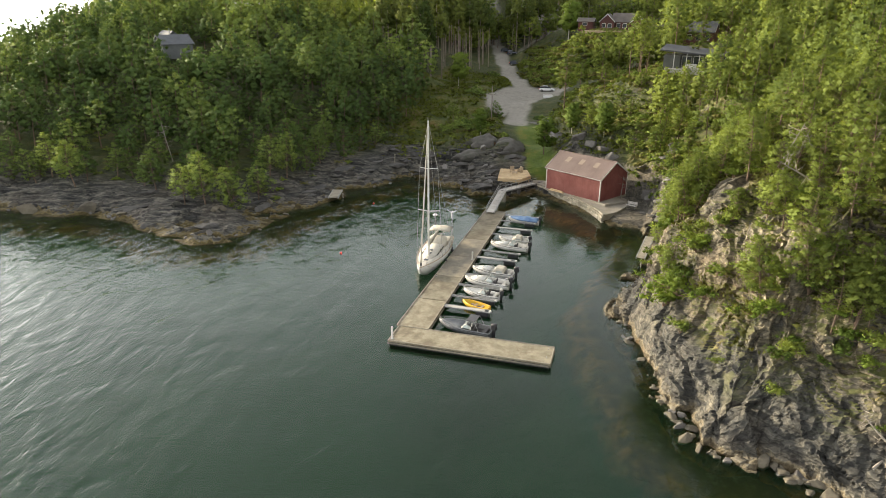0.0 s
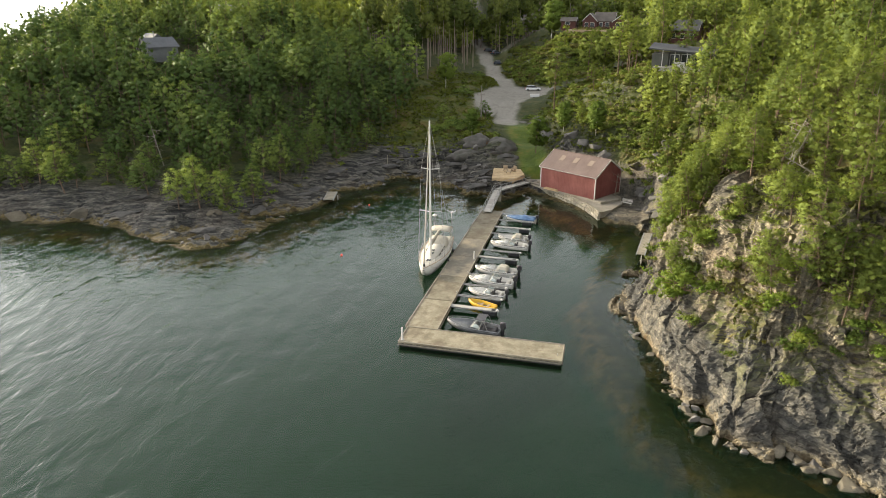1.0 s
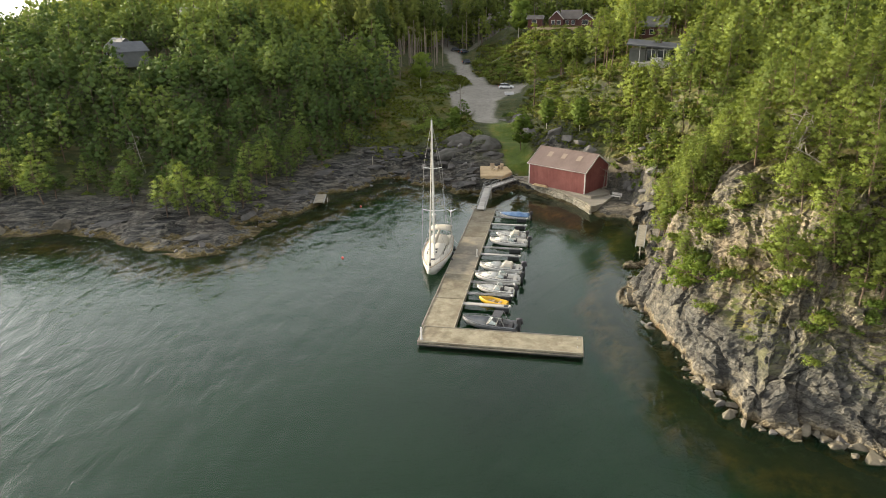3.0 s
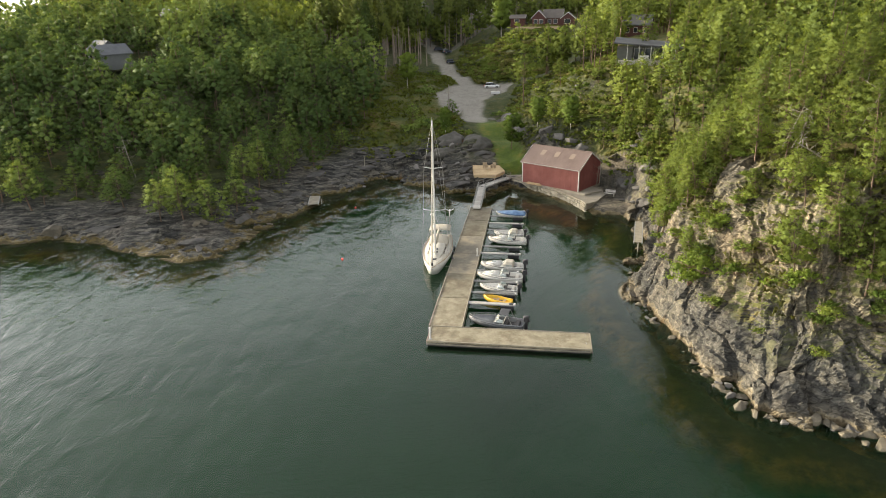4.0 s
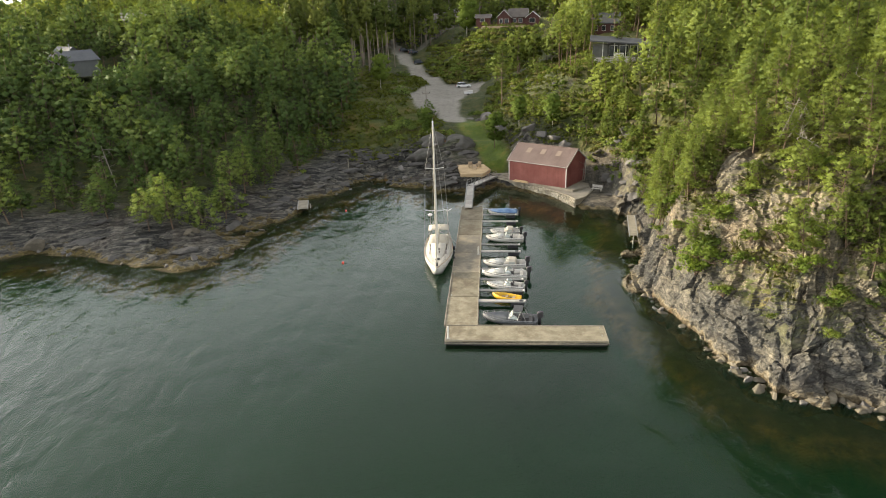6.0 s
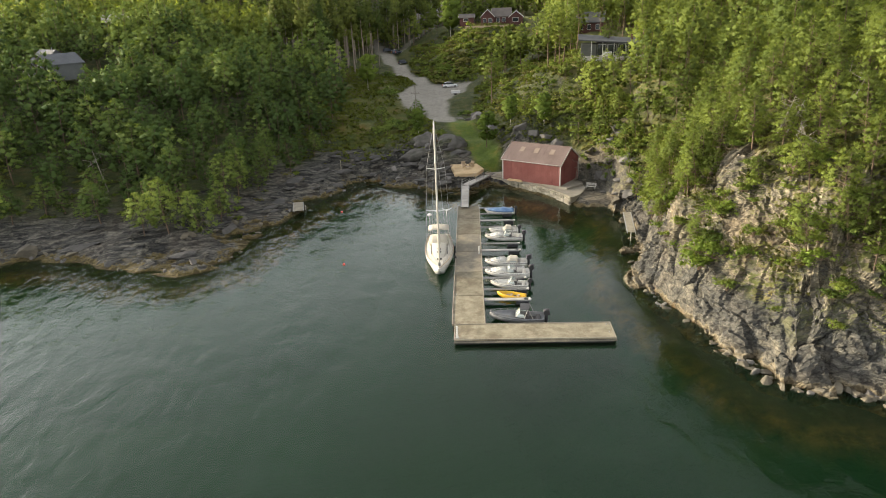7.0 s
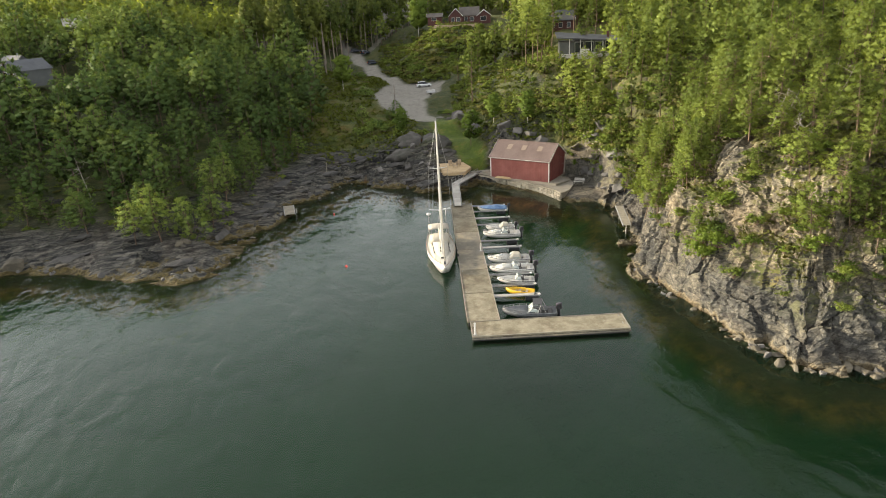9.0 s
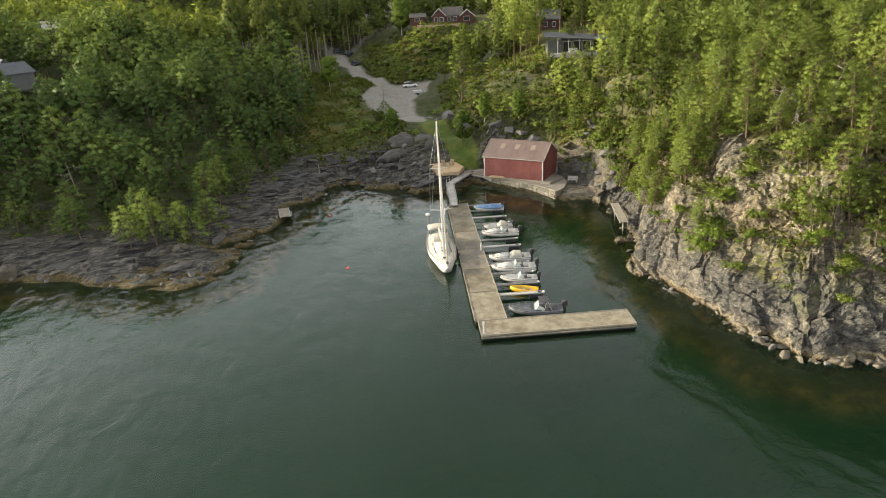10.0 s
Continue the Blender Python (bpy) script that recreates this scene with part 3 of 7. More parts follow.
def build_water():
    bm = bmesh.new()
    bmesh.ops.create_grid(bm, x_segments=8, y_segments=8, size=3000)
    return tagged(part("water", bm, M_WATER), "calm green sea water with soft ripples", "water", kind="structure")


def smooth_run(points, gap, spread):
    """Points along a polyline at even gaps, with the corners rounded off."""
    p = np.array(points, float)
    s = np.concatenate([[0], np.cumsum(np.hypot(*np.diff(p, axis=0).T))])
    k = np.arange(0, s[-1], gap)
    q = np.stack([np.interp(k, s, p[:, 0]), np.interp(k, s, p[:, 1])], -1)
    w = np.exp(-0.5 * (np.arange(-60, 61) * gap / spread) ** 2)
    w /= w.sum()
    pad = np.concatenate([np.repeat(q[:1], 60, 0), q, np.repeat(q[-1:], 60, 0)])
    return np.stack([np.convolve(pad[:, i], w, "valid") for i in (0, 1)], -1)


CLIFF_FOOT = [(26.5, 45), (25, 41), (24.8, 38.1)] + SHORE[22:] + [(45, -14.5), (62, -22)]


def build_cliff():
    """The rock face east of the bay, as a sheet that follows the foot of the cliff and climbs it, broken into blocks."""
    gap = 0.17
    foot = smooth_run(CLIFF_FOOT, gap, 1.2)
    axis = smooth_run(CLIFF_FOOT, gap, 5.0)
    t = np.gradient(axis, axis=0)
    t /= np.linalg.norm(t, axis=1)[:, None]
    inward = np.stack([-t[:, 1], t[:, 0]], -1)
    reach = np.arange(-2.5, 15.0, 0.06)
    hx = foot[:, None, 0] + inward[:, None, 0] * reach
    hy = foot[:, None, 1] + inward[:, None, 1] * reach
    hz = land(hx, hy, False)[0]
    run = np.concatenate([np.zeros((len(foot), 1)), np.cumsum(np.hypot(0.06, np.diff(hz, axis=1)), 1)], 1)
    n = 170
    frac = np.linspace(0, 1, n)
    pts = np.empty((len(foot), n, 3))
    up = np.empty((len(foot), n))
    for i in range(len(foot)):
        k = frac * run[i, -1]
        up[i] = k
        for j, h in enumerate((hx, hy, hz)):
            pts[i, :, j] = np.interp(k, run[i], h[i])
    for _ in range(70):
        pts[1:-1] = (pts[:-2] + 2 * pts[1:-1] + pts[2:]) / 4
    du, dv = np.gradient(pts, axis=0), np.gradient(pts, axis=1)
    nrm = np.cross(dv, du)
    nrm /= np.linalg.norm(nrm, axis=-1, keepdims=True) + 1e-9
    nrm *= np.sign((nrm[..., 2:] + 0.3 * -(nrm[..., 0:1]))) * 1.0
    s = (np.arange(len(foot)) * gap)[:, None] + 0 * up
    wu, wv = 2.5 * fbm(s / 6, up / 6, 81, 2), 2.5 * fbm(s / 6 + 31, up / 6, 83, 2)
    u, v = 0.6 * s - 0.8 * up + wu, 0.8 * s + 0.6 * up + wv
    jut = 2.3 * fbm(s / 7.5, up / 6.0, 41, 3) + 0.85 * blocks(u / 4.6, v / 3.3, 43) + 0.42 * blocks(u / 1.9, v / 1.3, 45) + 0.20 * blocks(u / 0.8, v / 0.6, 51)
    # thin beds that dip towards the open water, broken off in low steps
    bedding = (0.42 * s - 0.9 * up + 2.2 * wu + 0.8 * wv) / 0.8
    tread = bedding - np.floor(bedding)
    jut = jut + 0.45 * np.maximum(0, fbm(s / 4, up / 4, 55, 2)) * (step(0.0, 0.75, tread) - step(0.8, 1.0, tread)) + 0.75 * fbm(s / 1.6, up / 1.2, 49, 4, 0.62)
    edge = np.minimum(step(0, 3, s), step(0, 3, s[-1] - s)) * step(0.0, 1.5, up) * step(0, 2.5, up[:, -1:] - up)
    pts = pts + nrm * (jut * edge - 0.55 - 1.3 * (1 - step(0, 2.5, up[:, -1:] - up)))[..., None]
    me = bpy.data.meshes.new("cliff")
    i = np.arange(len(foot) * n).reshape(len(foot), n)
    quads = np.stack([i[:-1, :-1], i[1:, :-1], i[1:, 1:], i[:-1, 1:]], -1).reshape(-1, 4)
    me.from_pydata(pts.reshape(-1, 3), [], quads.tolist())
    z = pts[..., 2]
    inland = signed(COAST, pts[..., 0], pts[..., 1])
    for name, values in (("tan_gneiss", step(3.0, 7.5, z + 6.5 * fbm(s / 5, up / 5, 59, 3))), ("gravel", 0 * z), ("lawn", 0 * z), ("meadow", 0 * z), ("soil", 0.95 * step(1.5, 6, inland + 6 * fbm(s / 3, up / 3, 53)) * step(2.0, 4.5, z) * (1 - crag(pts[..., 0], pts[..., 1]))), ("shade_and_splash", 0.95 * step(7.5, 4.0, z + 6.5 * fbm(s / 5, up / 5, 59, 3)) * step(0.5, 1.3, z)), ("bed", step(-0.25, -0.7, z)), ("deep_tint", step(-2.6, -6.5, z))):
        a = me.attributes.new(name, "FLOAT", "POINT")
        a.data.foreach_set("value", np.asarray(values, np.float32).ravel())
    me.materials.append(M_GROUND)
    return tagged(new("cliff", me), "craggy grey-brown sea cliff of broken rock", "cliff", kind="structure")


build_ground()
build_cliff()
build_water()


# ---- woods ----
def tufts(centres, radii, per, size, flat, rng, spray=0.55, needle=False):
    """Needle or leaf tufts: per small three-cornered sprays about each centre. Returns corners and the clump's own normals, (2, n, 3, 3)."""
    n = len(centres)
    d = rng.normal(size=(n, per, 3))
    d /= np.linalg.norm(d, axis=-1, keepdims=True)
    d[..., 2] = np.abs(d[..., 2]) * 0.9 - 0.25
    r = np.asarray(radii)[:, None, None]
    mid = np.asarray(centres)[:, None, :] + d * r * np.array([1, 1, flat]) * (rng.uniform(0.55, 1.42, (n, per, 1)) if needle else rng.uniform(0.6, 1.2, (n, per, 1)))
    u = rng.normal(size=(n, per, 3))
    side = np.cross(d, u)
    side /= np.linalg.norm(side, axis=-1, keepdims=True) + 1e-9
    if needle:
        fwd = 0.75 * d + 0.75 * np.cross(side, d) + (0, 0, 0.35) + 0.35 * rng.normal(size=d.shape)
    else:
        fwd = 0.5 * d + np.cross(side, d) + spray * rng.normal(size=(n, per, 3)) * 0.6
    fwd /= np.linalg.norm(fwd, axis=-1, keepdims=True) + 1e-9
    s = size * rng.uniform(0.6, 1.3, (n, per, 1))
    face = d + (0, 0, 0.35) + (0.16 if needle else 0.28) * rng.normal(size=d.shape)
    face = np.repeat((face / np.linalg.norm(face, axis=-1, keepdims=True))[:, :, None, :], 3, 2).reshape(-1, 3, 3)
    half, back, tip = (0.30, 0.35, 1.05) if needle else (0.40, 0.45, 0.85)
    tri = np.stack([mid - side * s * half - fwd * s * back, mid + side * s * half - fwd * s * back, mid + fwd * s * tip], axis=2)
    tri = tri.reshape(-1, 3, 3)
    away = np.einsum("ij,ij->i", np.cross(tri[:, 1] - tri[:, 0], tri[:, 2] - tri[:, 0]), face[:, 0]) < 0
    tri[away] = tri[away][:, ::-1]
    return np.stack([tri, face])


def stem(points, radii, n=5):
    """A tapered tube through points: vertices and triangles."""
    vs, fs = [], []
    for k, (p, r) in enumerate(zip(points, radii)):
        for i in range(n):
            a = 2 * math.pi * i / n
            vs.append((p[0] + r * math.cos(a), p[1] + r * math.sin(a), p[2]))
    for k in range(len(points) - 1):
        for i in range(n):
            a, b = k * n + i, k * n + (i + 1) % n
            fs += [(a, b, b + n), (a, b + n, a + n)]
    return np.array(vs), np.array(fs)


def limb(a, b, r):
    a, b = np.asarray(a, float), np.asarray(b, float)
    w = b - a
    s = np.cross(w, (0.3, 0.2, 1.0))
    s /= np.linalg.norm(s) + 1e-9
    u = np.cross(w, s)
    u /= np.linalg.norm(u) + 1e-9
    vs = np.array([a + r * s, a - 0.5 * r * s + 0.87 * r * u, a - 0.5 * r * s - 0.87 * r * u, b])
    return vs, np.array([(0, 1, 3), (1, 2, 3), (2, 0, 3)])


def joined(pieces):
    vs, fs, base = [], [], 0
    for v, f in pieces:
        vs.append(v)
        fs.append(f + base)
        base += len(v)
    return np.concatenate(vs), np.concatenate(fs)


def cushion(centres, radii, flat, rng):
    """The dense heart of each clump: a small lumpy solid. Same form as tufts()."""
    v = np.array([(1, 0, 0), (0, 1, 0), (-1, 0, 0), (0, -1, 0), (0, 0, 1), (0, 0, -1)], float)
    f = [(0, 1, 4), (1, 2, 4), (2, 3, 4), (3, 0, 4), (1, 0, 5), (2, 1, 5), (3, 2, 5), (0, 3, 5)]
    n = len(centres)
    lump = v[None] * rng.uniform(0.6, 1.1, (n, 6, 1)) * np.asarray(radii)[:, None, None] * (1, 1, flat) * 0.85
    pts = (np.asarray(centres)[:, None, :] + lump)[:, f, :].reshape(-1, 3, 3)
    nor = np.repeat((v + (0, 0, 0.3))[None], n, 0)[:, f, :].reshape(-1, 3, 3)
    return np.stack([pts, nor / np.linalg.norm(nor, axis=-1, keepdims=True)])


def grow_pine(height, rng, fine, tall=False):
    """A Scots pine: a bent stem and an uneven crown of rounded needle clumps carried on limbs."""
    lean = rng.normal(size=2) * 0.045 * height
    levels = np.linspace(0, 1, 6 if fine > 0.6 else 4)
    bend = rng.normal(size=2) * 0.02 * height
    axis = lambda k: np.array([lean[0] * k * k + bend[0] * math.sin(3.1 * k), lean[1] * k * k + bend[1] * math.sin(3.1 * k), height * k])
    base_r = height * (0.012 if tall else 0.015)
    pts = [axis(0.96 * k) - (0, 0, 0.4 * (k == 0)) for k in levels]
    pieces = [stem(pts, [base_r * (1 - 0.85 * k) for k in levels], 5 if fine > 0.6 else 3)]
    low = 0.46 + rng.uniform(-0.08, 0.08) if tall else 0.25 + rng.uniform(-0.08, 0.10)
    width = height * (0.23 if tall else 0.36) * rng.uniform(0.85, 1.15)
    blunt = rng.uniform(0.34, 0.62)
    lumps = rng.uniform(0, 6.28, 4)
    count = int((32 if tall else 54) if fine > 0.6 else (40 if fine > 0.4 else 15))
    grid = np.linspace(0, 1, 60)
    shape = (1 - grid) ** blunt * (0.5 + 0.5 * np.minimum(1, grid / 0.35))
    share = np.cumsum(shape ** 1.25 + 0.08)
    centres, radii = [], []
    for i in range(count):
        u = float(np.interp((i + rng.uniform(0, 1)) / count, share / share[-1], grid))
        p = float(np.interp(u, grid, shape))
        a = 2.399963 * i + rng.uniform(-0.5, 0.5)
        reach = width * p * (1 + 0.22 * math.sin(2 * a + lumps[0] + 3 * u) + 0.20 * math.sin(a + lumps[1]) + 0.16 * math.sin(9 * u + 3 * a + lumps[2]))
        reach *= math.sqrt(rng.uniform(0.30, 1.0))
        k = low + (1 - low) * u
        foot = axis(max(0.1, k - 0.05 - 0.12 * reach / height))
        tip = axis(k) + (math.cos(a) * reach, math.sin(a) * reach, rng.normal() * 0.012 * height)
        if fine > 0.6:
            pieces.append(limb(foot, tip, base_r * 0.28 * (1.1 - 0.8 * u)))
        centres.append(tip)
        radii.append(height * (0.072 if tall else 0.084) * (0.55 + 0.5 * p) * rng.uniform(0.65, 1.3) * (1 if fine > 0.4 else 1.45))
    for k, r in ((0.95, 0.042), (1.0, 0.032)):
        centres.append(axis(k))
        radii.append(height * r)
    flat = 0.82
    per = 48 if fine > 0.9 else 40 if fine > 0.6 else 27 if fine > 0.52 else 13 if fine > 0.4 else 9
    size = np.median(radii) * (0.27 if fine > 0.6 else 0.34 if fine > 0.52 else 0.46 if fine > 0.4 else 0.62)
    crown = np.concatenate([cushion(centres, np.array(radii) * (0.70 if fine > 0.52 else 0.92), flat, rng), tufts(centres, np.array(radii) * 1.08, per, size, flat, rng, needle=True)], 1)
    out = crown[0].mean(1) - axis(low + 0.35 * (1 - low))
    out = out * (1, 1, 0.6)
    out /= np.linalg.norm(out, axis=-1, keepdims=True) + 1e-9
    crown[1] = 0.34 * crown[1] + 0.9 * out[:, None, :]
    crown[1] /= np.linalg.norm(crown[1], axis=-1, keepdims=True) + 1e-9
    return joined(pieces), crown


def grow(kind, height, rng, fine=1.0):
    """One tree, foot at the origin: (trunk vertices, triangles), crown corners (n, 3, 3)."""
    if kind in ("pine", "tall"):
        return grow_pine(height, rng, fine, kind == "tall")
    lean = rng.normal(size=2) * 0.015 * height
    levels = np.linspace(0, 1, 6 if fine > 0.6 else 4)
    pts = [(lean[0] * k * k, lean[1] * k * k, height * k * 0.97 - 0.4 * (k == 0)) for k in levels]
    base_r = height * {"spruce": 0.010, "broad": 0.013}[kind]
    pieces = [stem(pts, [base_r * (1 - 0.85 * k) for k in levels], 5 if fine > 0.6 else 3)]
    # lowest boughs, widest reach and number of whorls as shares of the height
    low, width, whorls = {"spruce": (0.60, 0.11, 9), "broad": (0.24, 0.27, 6)}[kind]
    centres, radii = [], []
    lop, turn = rng.uniform(0, 6.28), rng.uniform(0, 6.28)
    if fine < 0.4:
        whorls = max(4, int(whorls * 0.62))
    for w in range(whorls):
        u = (w + 0.15) / whorls
        span = {"spruce": 1.0 - 0.82 * u, "broad": math.sqrt(max(0.1, 1 - (1.9 * u - 0.8) ** 2))}[kind]
        boughs = max(3, int((7 if kind == "broad" else 5) * (0.45 + 0.55 * span) * (1 if fine > 0.4 else 0.75)))
        turn += 1.1
        for b in range(boughs):
            a = turn + 2 * math.pi * (b + rng.uniform(-0.3, 0.3)) / boughs
            k = min(0.97, low + (1 - low) * (u + rng.uniform(-0.06, 0.06)))
            reach = width * height * span * rng.uniform(0.62, 1.12) * (1 + 0.22 * math.cos(a - lop))
            foot = np.array([lean[0] * k * k, lean[1] * k * k, height * k])
            lift = {"spruce": -0.35, "broad": 0.45}[kind]
            tip = foot + np.array([math.cos(a) * reach, math.sin(a) * reach, reach * lift * rng.uniform(0.2, 1.3)])
            if fine > 0.6 and kind != "spruce":
                pieces.append(limb(foot, tip, base_r * 0.25 * (1.1 - u)))
            big = height * {"spruce": 0.040, "broad": 0.10}[kind] * rng.uniform(0.75, 1.3) * (0.75 + 0.35 * span)
            centres.append(foot + (tip - foot) * 0.86 + rng.normal(size=3) * 0.012 * height)
            radii.append(big * (1 if fine > 0.4 else 1.25))
            if span > 0.62 and fine > 0.6 and rng.uniform() < 0.6:
                centres.append(foot + (tip - foot) * 0.42 + rng.normal(size=3) * 0.02 * height + (0, 0, 0.02 * height))
                radii.append(big * 0.95)
    centres.append(np.array([lean[0], lean[1], height * 0.985]))
    radii.append(height * (0.05 if kind != "spruce" else 0.03))
    flat = {"spruce": 0.9, "broad": 0.85}[kind]
    per = 22 if fine > 0.9 else 12 if fine > 0.4 else 6
    size = np.median(radii) * (0.38 if fine > 0.9 else 0.50 if fine > 0.4 else 0.95)
    crown = np.concatenate([cushion(centres, radii, flat, rng), tufts(centres, np.array(radii) * 1.15, per, size, flat, rng)], 1)
    # clumps on the outside of the crown face outwards
    out = crown[0].mean(1) - (0, 0, height * (low + 0.30 * (1 - low)))
    out = out * (1, 1, 0.6)
    out /= np.linalg.norm(out, axis=-1, keepdims=True) + 1e-9
    crown[1] = 0.65 * crown[1] + 0.72 * out[:, None, :]
    crown[1] /= np.linalg.norm(crown[1], axis=-1, keepdims=True) + 1e-9
    return joined(pieces), crown


def mesh_of(name, vs, fs, material):
    me = bpy.data.meshes.new(name)
    me.vertices.add(len(vs))
    me.vertices.foreach_set("co", np.asarray(vs, np.float32).ravel())
    me.loops.add(len(fs) * 3)
    me.loops.foreach_set("vertex_index", np.asarray(fs, np.int32).ravel())
    me.polygons.add(len(fs))
    me.polygons.foreach_set("loop_start", np.arange(0, len(fs) * 3, 3, dtype=np.int32))
    me.update(calc_edges=True)
    me.materials.append(material)
    return me


def crown_mesh(name, tri, material, tone=None):
    n = tri.shape[1]
    me = mesh_of(name, tri[0].reshape(-1, 3), np.arange(n * 3).reshape(-1, 3), material)
    a = me.attributes.new("custom_normal", "FLOAT_VECTOR", "POINT")
    a.data.foreach_set("vector", np.asarray(tri[1], np.float32).ravel())
    if tone is not None:
        b = me.attributes.new("tone", "FLOAT", "POINT")
        b.data.foreach_set("value", np.asarray(np.repeat(tone, 3), np.float32))
    me.update()
    return me


def tree_model(name, label, kind, height, seed, crown_mat, bark_mat, fine=1.0, tone=0.0):
    rng = np.random.default_rng(seed)
    (tv, tf), crown = grow(kind, height, rng, fine)
    ob = group_of(name, pose(0, 0, -60), label, "tree", "woods round the bay")
    trunk = new("trunk", mesh_of("trunk", tv, tf, bark_mat))
    leaf = new("crown", crown_mesh("crown", crown, crown_mat, np.full(crown.shape[1], tone)))
    trunk.parent = leaf.parent = ob
    return ob


# open ground without trees: valley floor, house plots, gaps fitted to the view
OPEN = [[(-28, 60), (-18, 55), (22, 40), (25, 47), (24, 56), (17, 64), (10, 67), (9, 74), (5, 92), (1, 104), (4, 128), (6, 150), (2, 166), (-6, 188), (-14, 199), (-30, 206), (-36, 206), (-33, 195), (-27, 170), (-27, 154), (-34, 146), (-34, 128), (-31, 104), (-27, 84)],
        [(-13, 188), (0, 180), (26, 184), (30, 205), (20, 222), (-14, 226)],
        [(14, 82), (23, 73), (33, 69), (42, 72), (42, 92), (26, 100), (16, 98)],
        [(8, 64), (17, 62), (22, 65), (24, 76), (21, 90), (27, 101), (24, 113), (12, 124), (3, 128), (4, 92)],
        [(-99, 81), (-87, 71.5), (-75, 72), (-71, 88), (-80, 98), (-96, 98)],
        [(-104, 122), (-90, 118), (-86, 134), (-94, 142), (-106, 140)],
        [(27, 99), (40, 99), (46, 116), (48, 136), (30, 136)]]


def wooded(x, y):
    """Where trees may stand, as a chance from 0 to 1."""
    z, inland = land(x, y)
    chance = np.where(x < 5, step(5.0, 8.5, inland + 3 * fbm(x / 6, y / 6, 61)), step(2.0, 6.0, inland - 4.0 * step(16, 4, y) + 3 * fbm(x / 5, y / 5, 63)))
    for poly in OPEN:
        chance = chance * (1 - step(-0.5, 0.5, signed(poly, x, y)))
    knoll = step(1, 0.4, np.hypot((x - 11) / 14, (y - 84) / 27))
    chance = chance * (1 - step(-56, -52, x) * step(-18, -22, x) * step(120, 126, y) * step(186, 180, y))
    chance = chance * (1 - step(28, 31, x) * step(68, 65, x) * step(130, 133, y) * step(178, 175, y)) * (1 - step(-2, 1, signed(YARD, x, y))) * step(2, 4, edge_distance(TRACK, x, y, False))
    brow = step(-16, -12, x) * step(34, 26, x) * step(128, 134, y) * step(200, 192, y)
    # the shifted crag term clears the camera's line of sight to the rock
    chance = chance * (1 - 0.94 * np.sqrt(knoll)) * (1 - 0.96 * brow) * (1 - crag(x, y)) * (1 - crag(x + 0.7, y + 2.0))
    return chance, z, inland


def scatter(x0, x1, y0, y1, gap, rng):
    gx, gy = np.meshgrid(np.arange(x0, x1, gap), np.arange(y0, y1, gap * 0.9))
    gx = gx + rng.uniform(-0.45, 0.45, gx.shape) * gap + 0.5 * gap * (np.arange(gx.shape[0])[:, None] % 2)
    gy = gy + rng.uniform(-0.45, 0.45, gy.shape) * gap
    return gx.ravel(), gy.ravel()


def forest(name, label, xs, ys, zs, sizes, models, crown_mat, bark_mat, rng):
    """Countless trees as one thing: a mesh of stems and one of crowns, each a trunk, limbs and tufts."""
    if not len(xs):
        return None
    tv, tf, cv, tone, base = [], [], [], [], 0
    for x, y, z, s in zip(xs, ys, zs, sizes):
        (v, f), c = models[rng.integers(len(models))]
        a = rng.uniform(0, 6.28)
        r = np.array([[math.cos(a), -math.sin(a), 0], [math.sin(a), math.cos(a), 0], [0, 0, 1]]) * s
        r[2] *= rng.uniform(0.74, 1.08)
        tv.append(v @ r.T + (x, y, z))
        tf.append(f + base)
        base += len(v)
        turned = c @ r.T
        turned[0] += (x, y, z)
        turned[1] /= s
        cv.append(turned)
        # west crowns carry hill shade near the shore, brighter light uphill, as tone
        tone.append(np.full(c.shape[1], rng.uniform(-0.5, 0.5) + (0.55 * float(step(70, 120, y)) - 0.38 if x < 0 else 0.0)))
    ob = group_of(name, Matrix(), label, "forest", kind="stuff")
    trunks = tagged(new("trunks", mesh_of("trunks", np.concatenate(tv), np.concatenate(tf), bark_mat)), kind="stuff")
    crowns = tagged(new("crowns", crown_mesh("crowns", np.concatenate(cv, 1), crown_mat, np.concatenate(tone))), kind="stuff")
    trunks.parent = crowns.parent = ob
    return ob


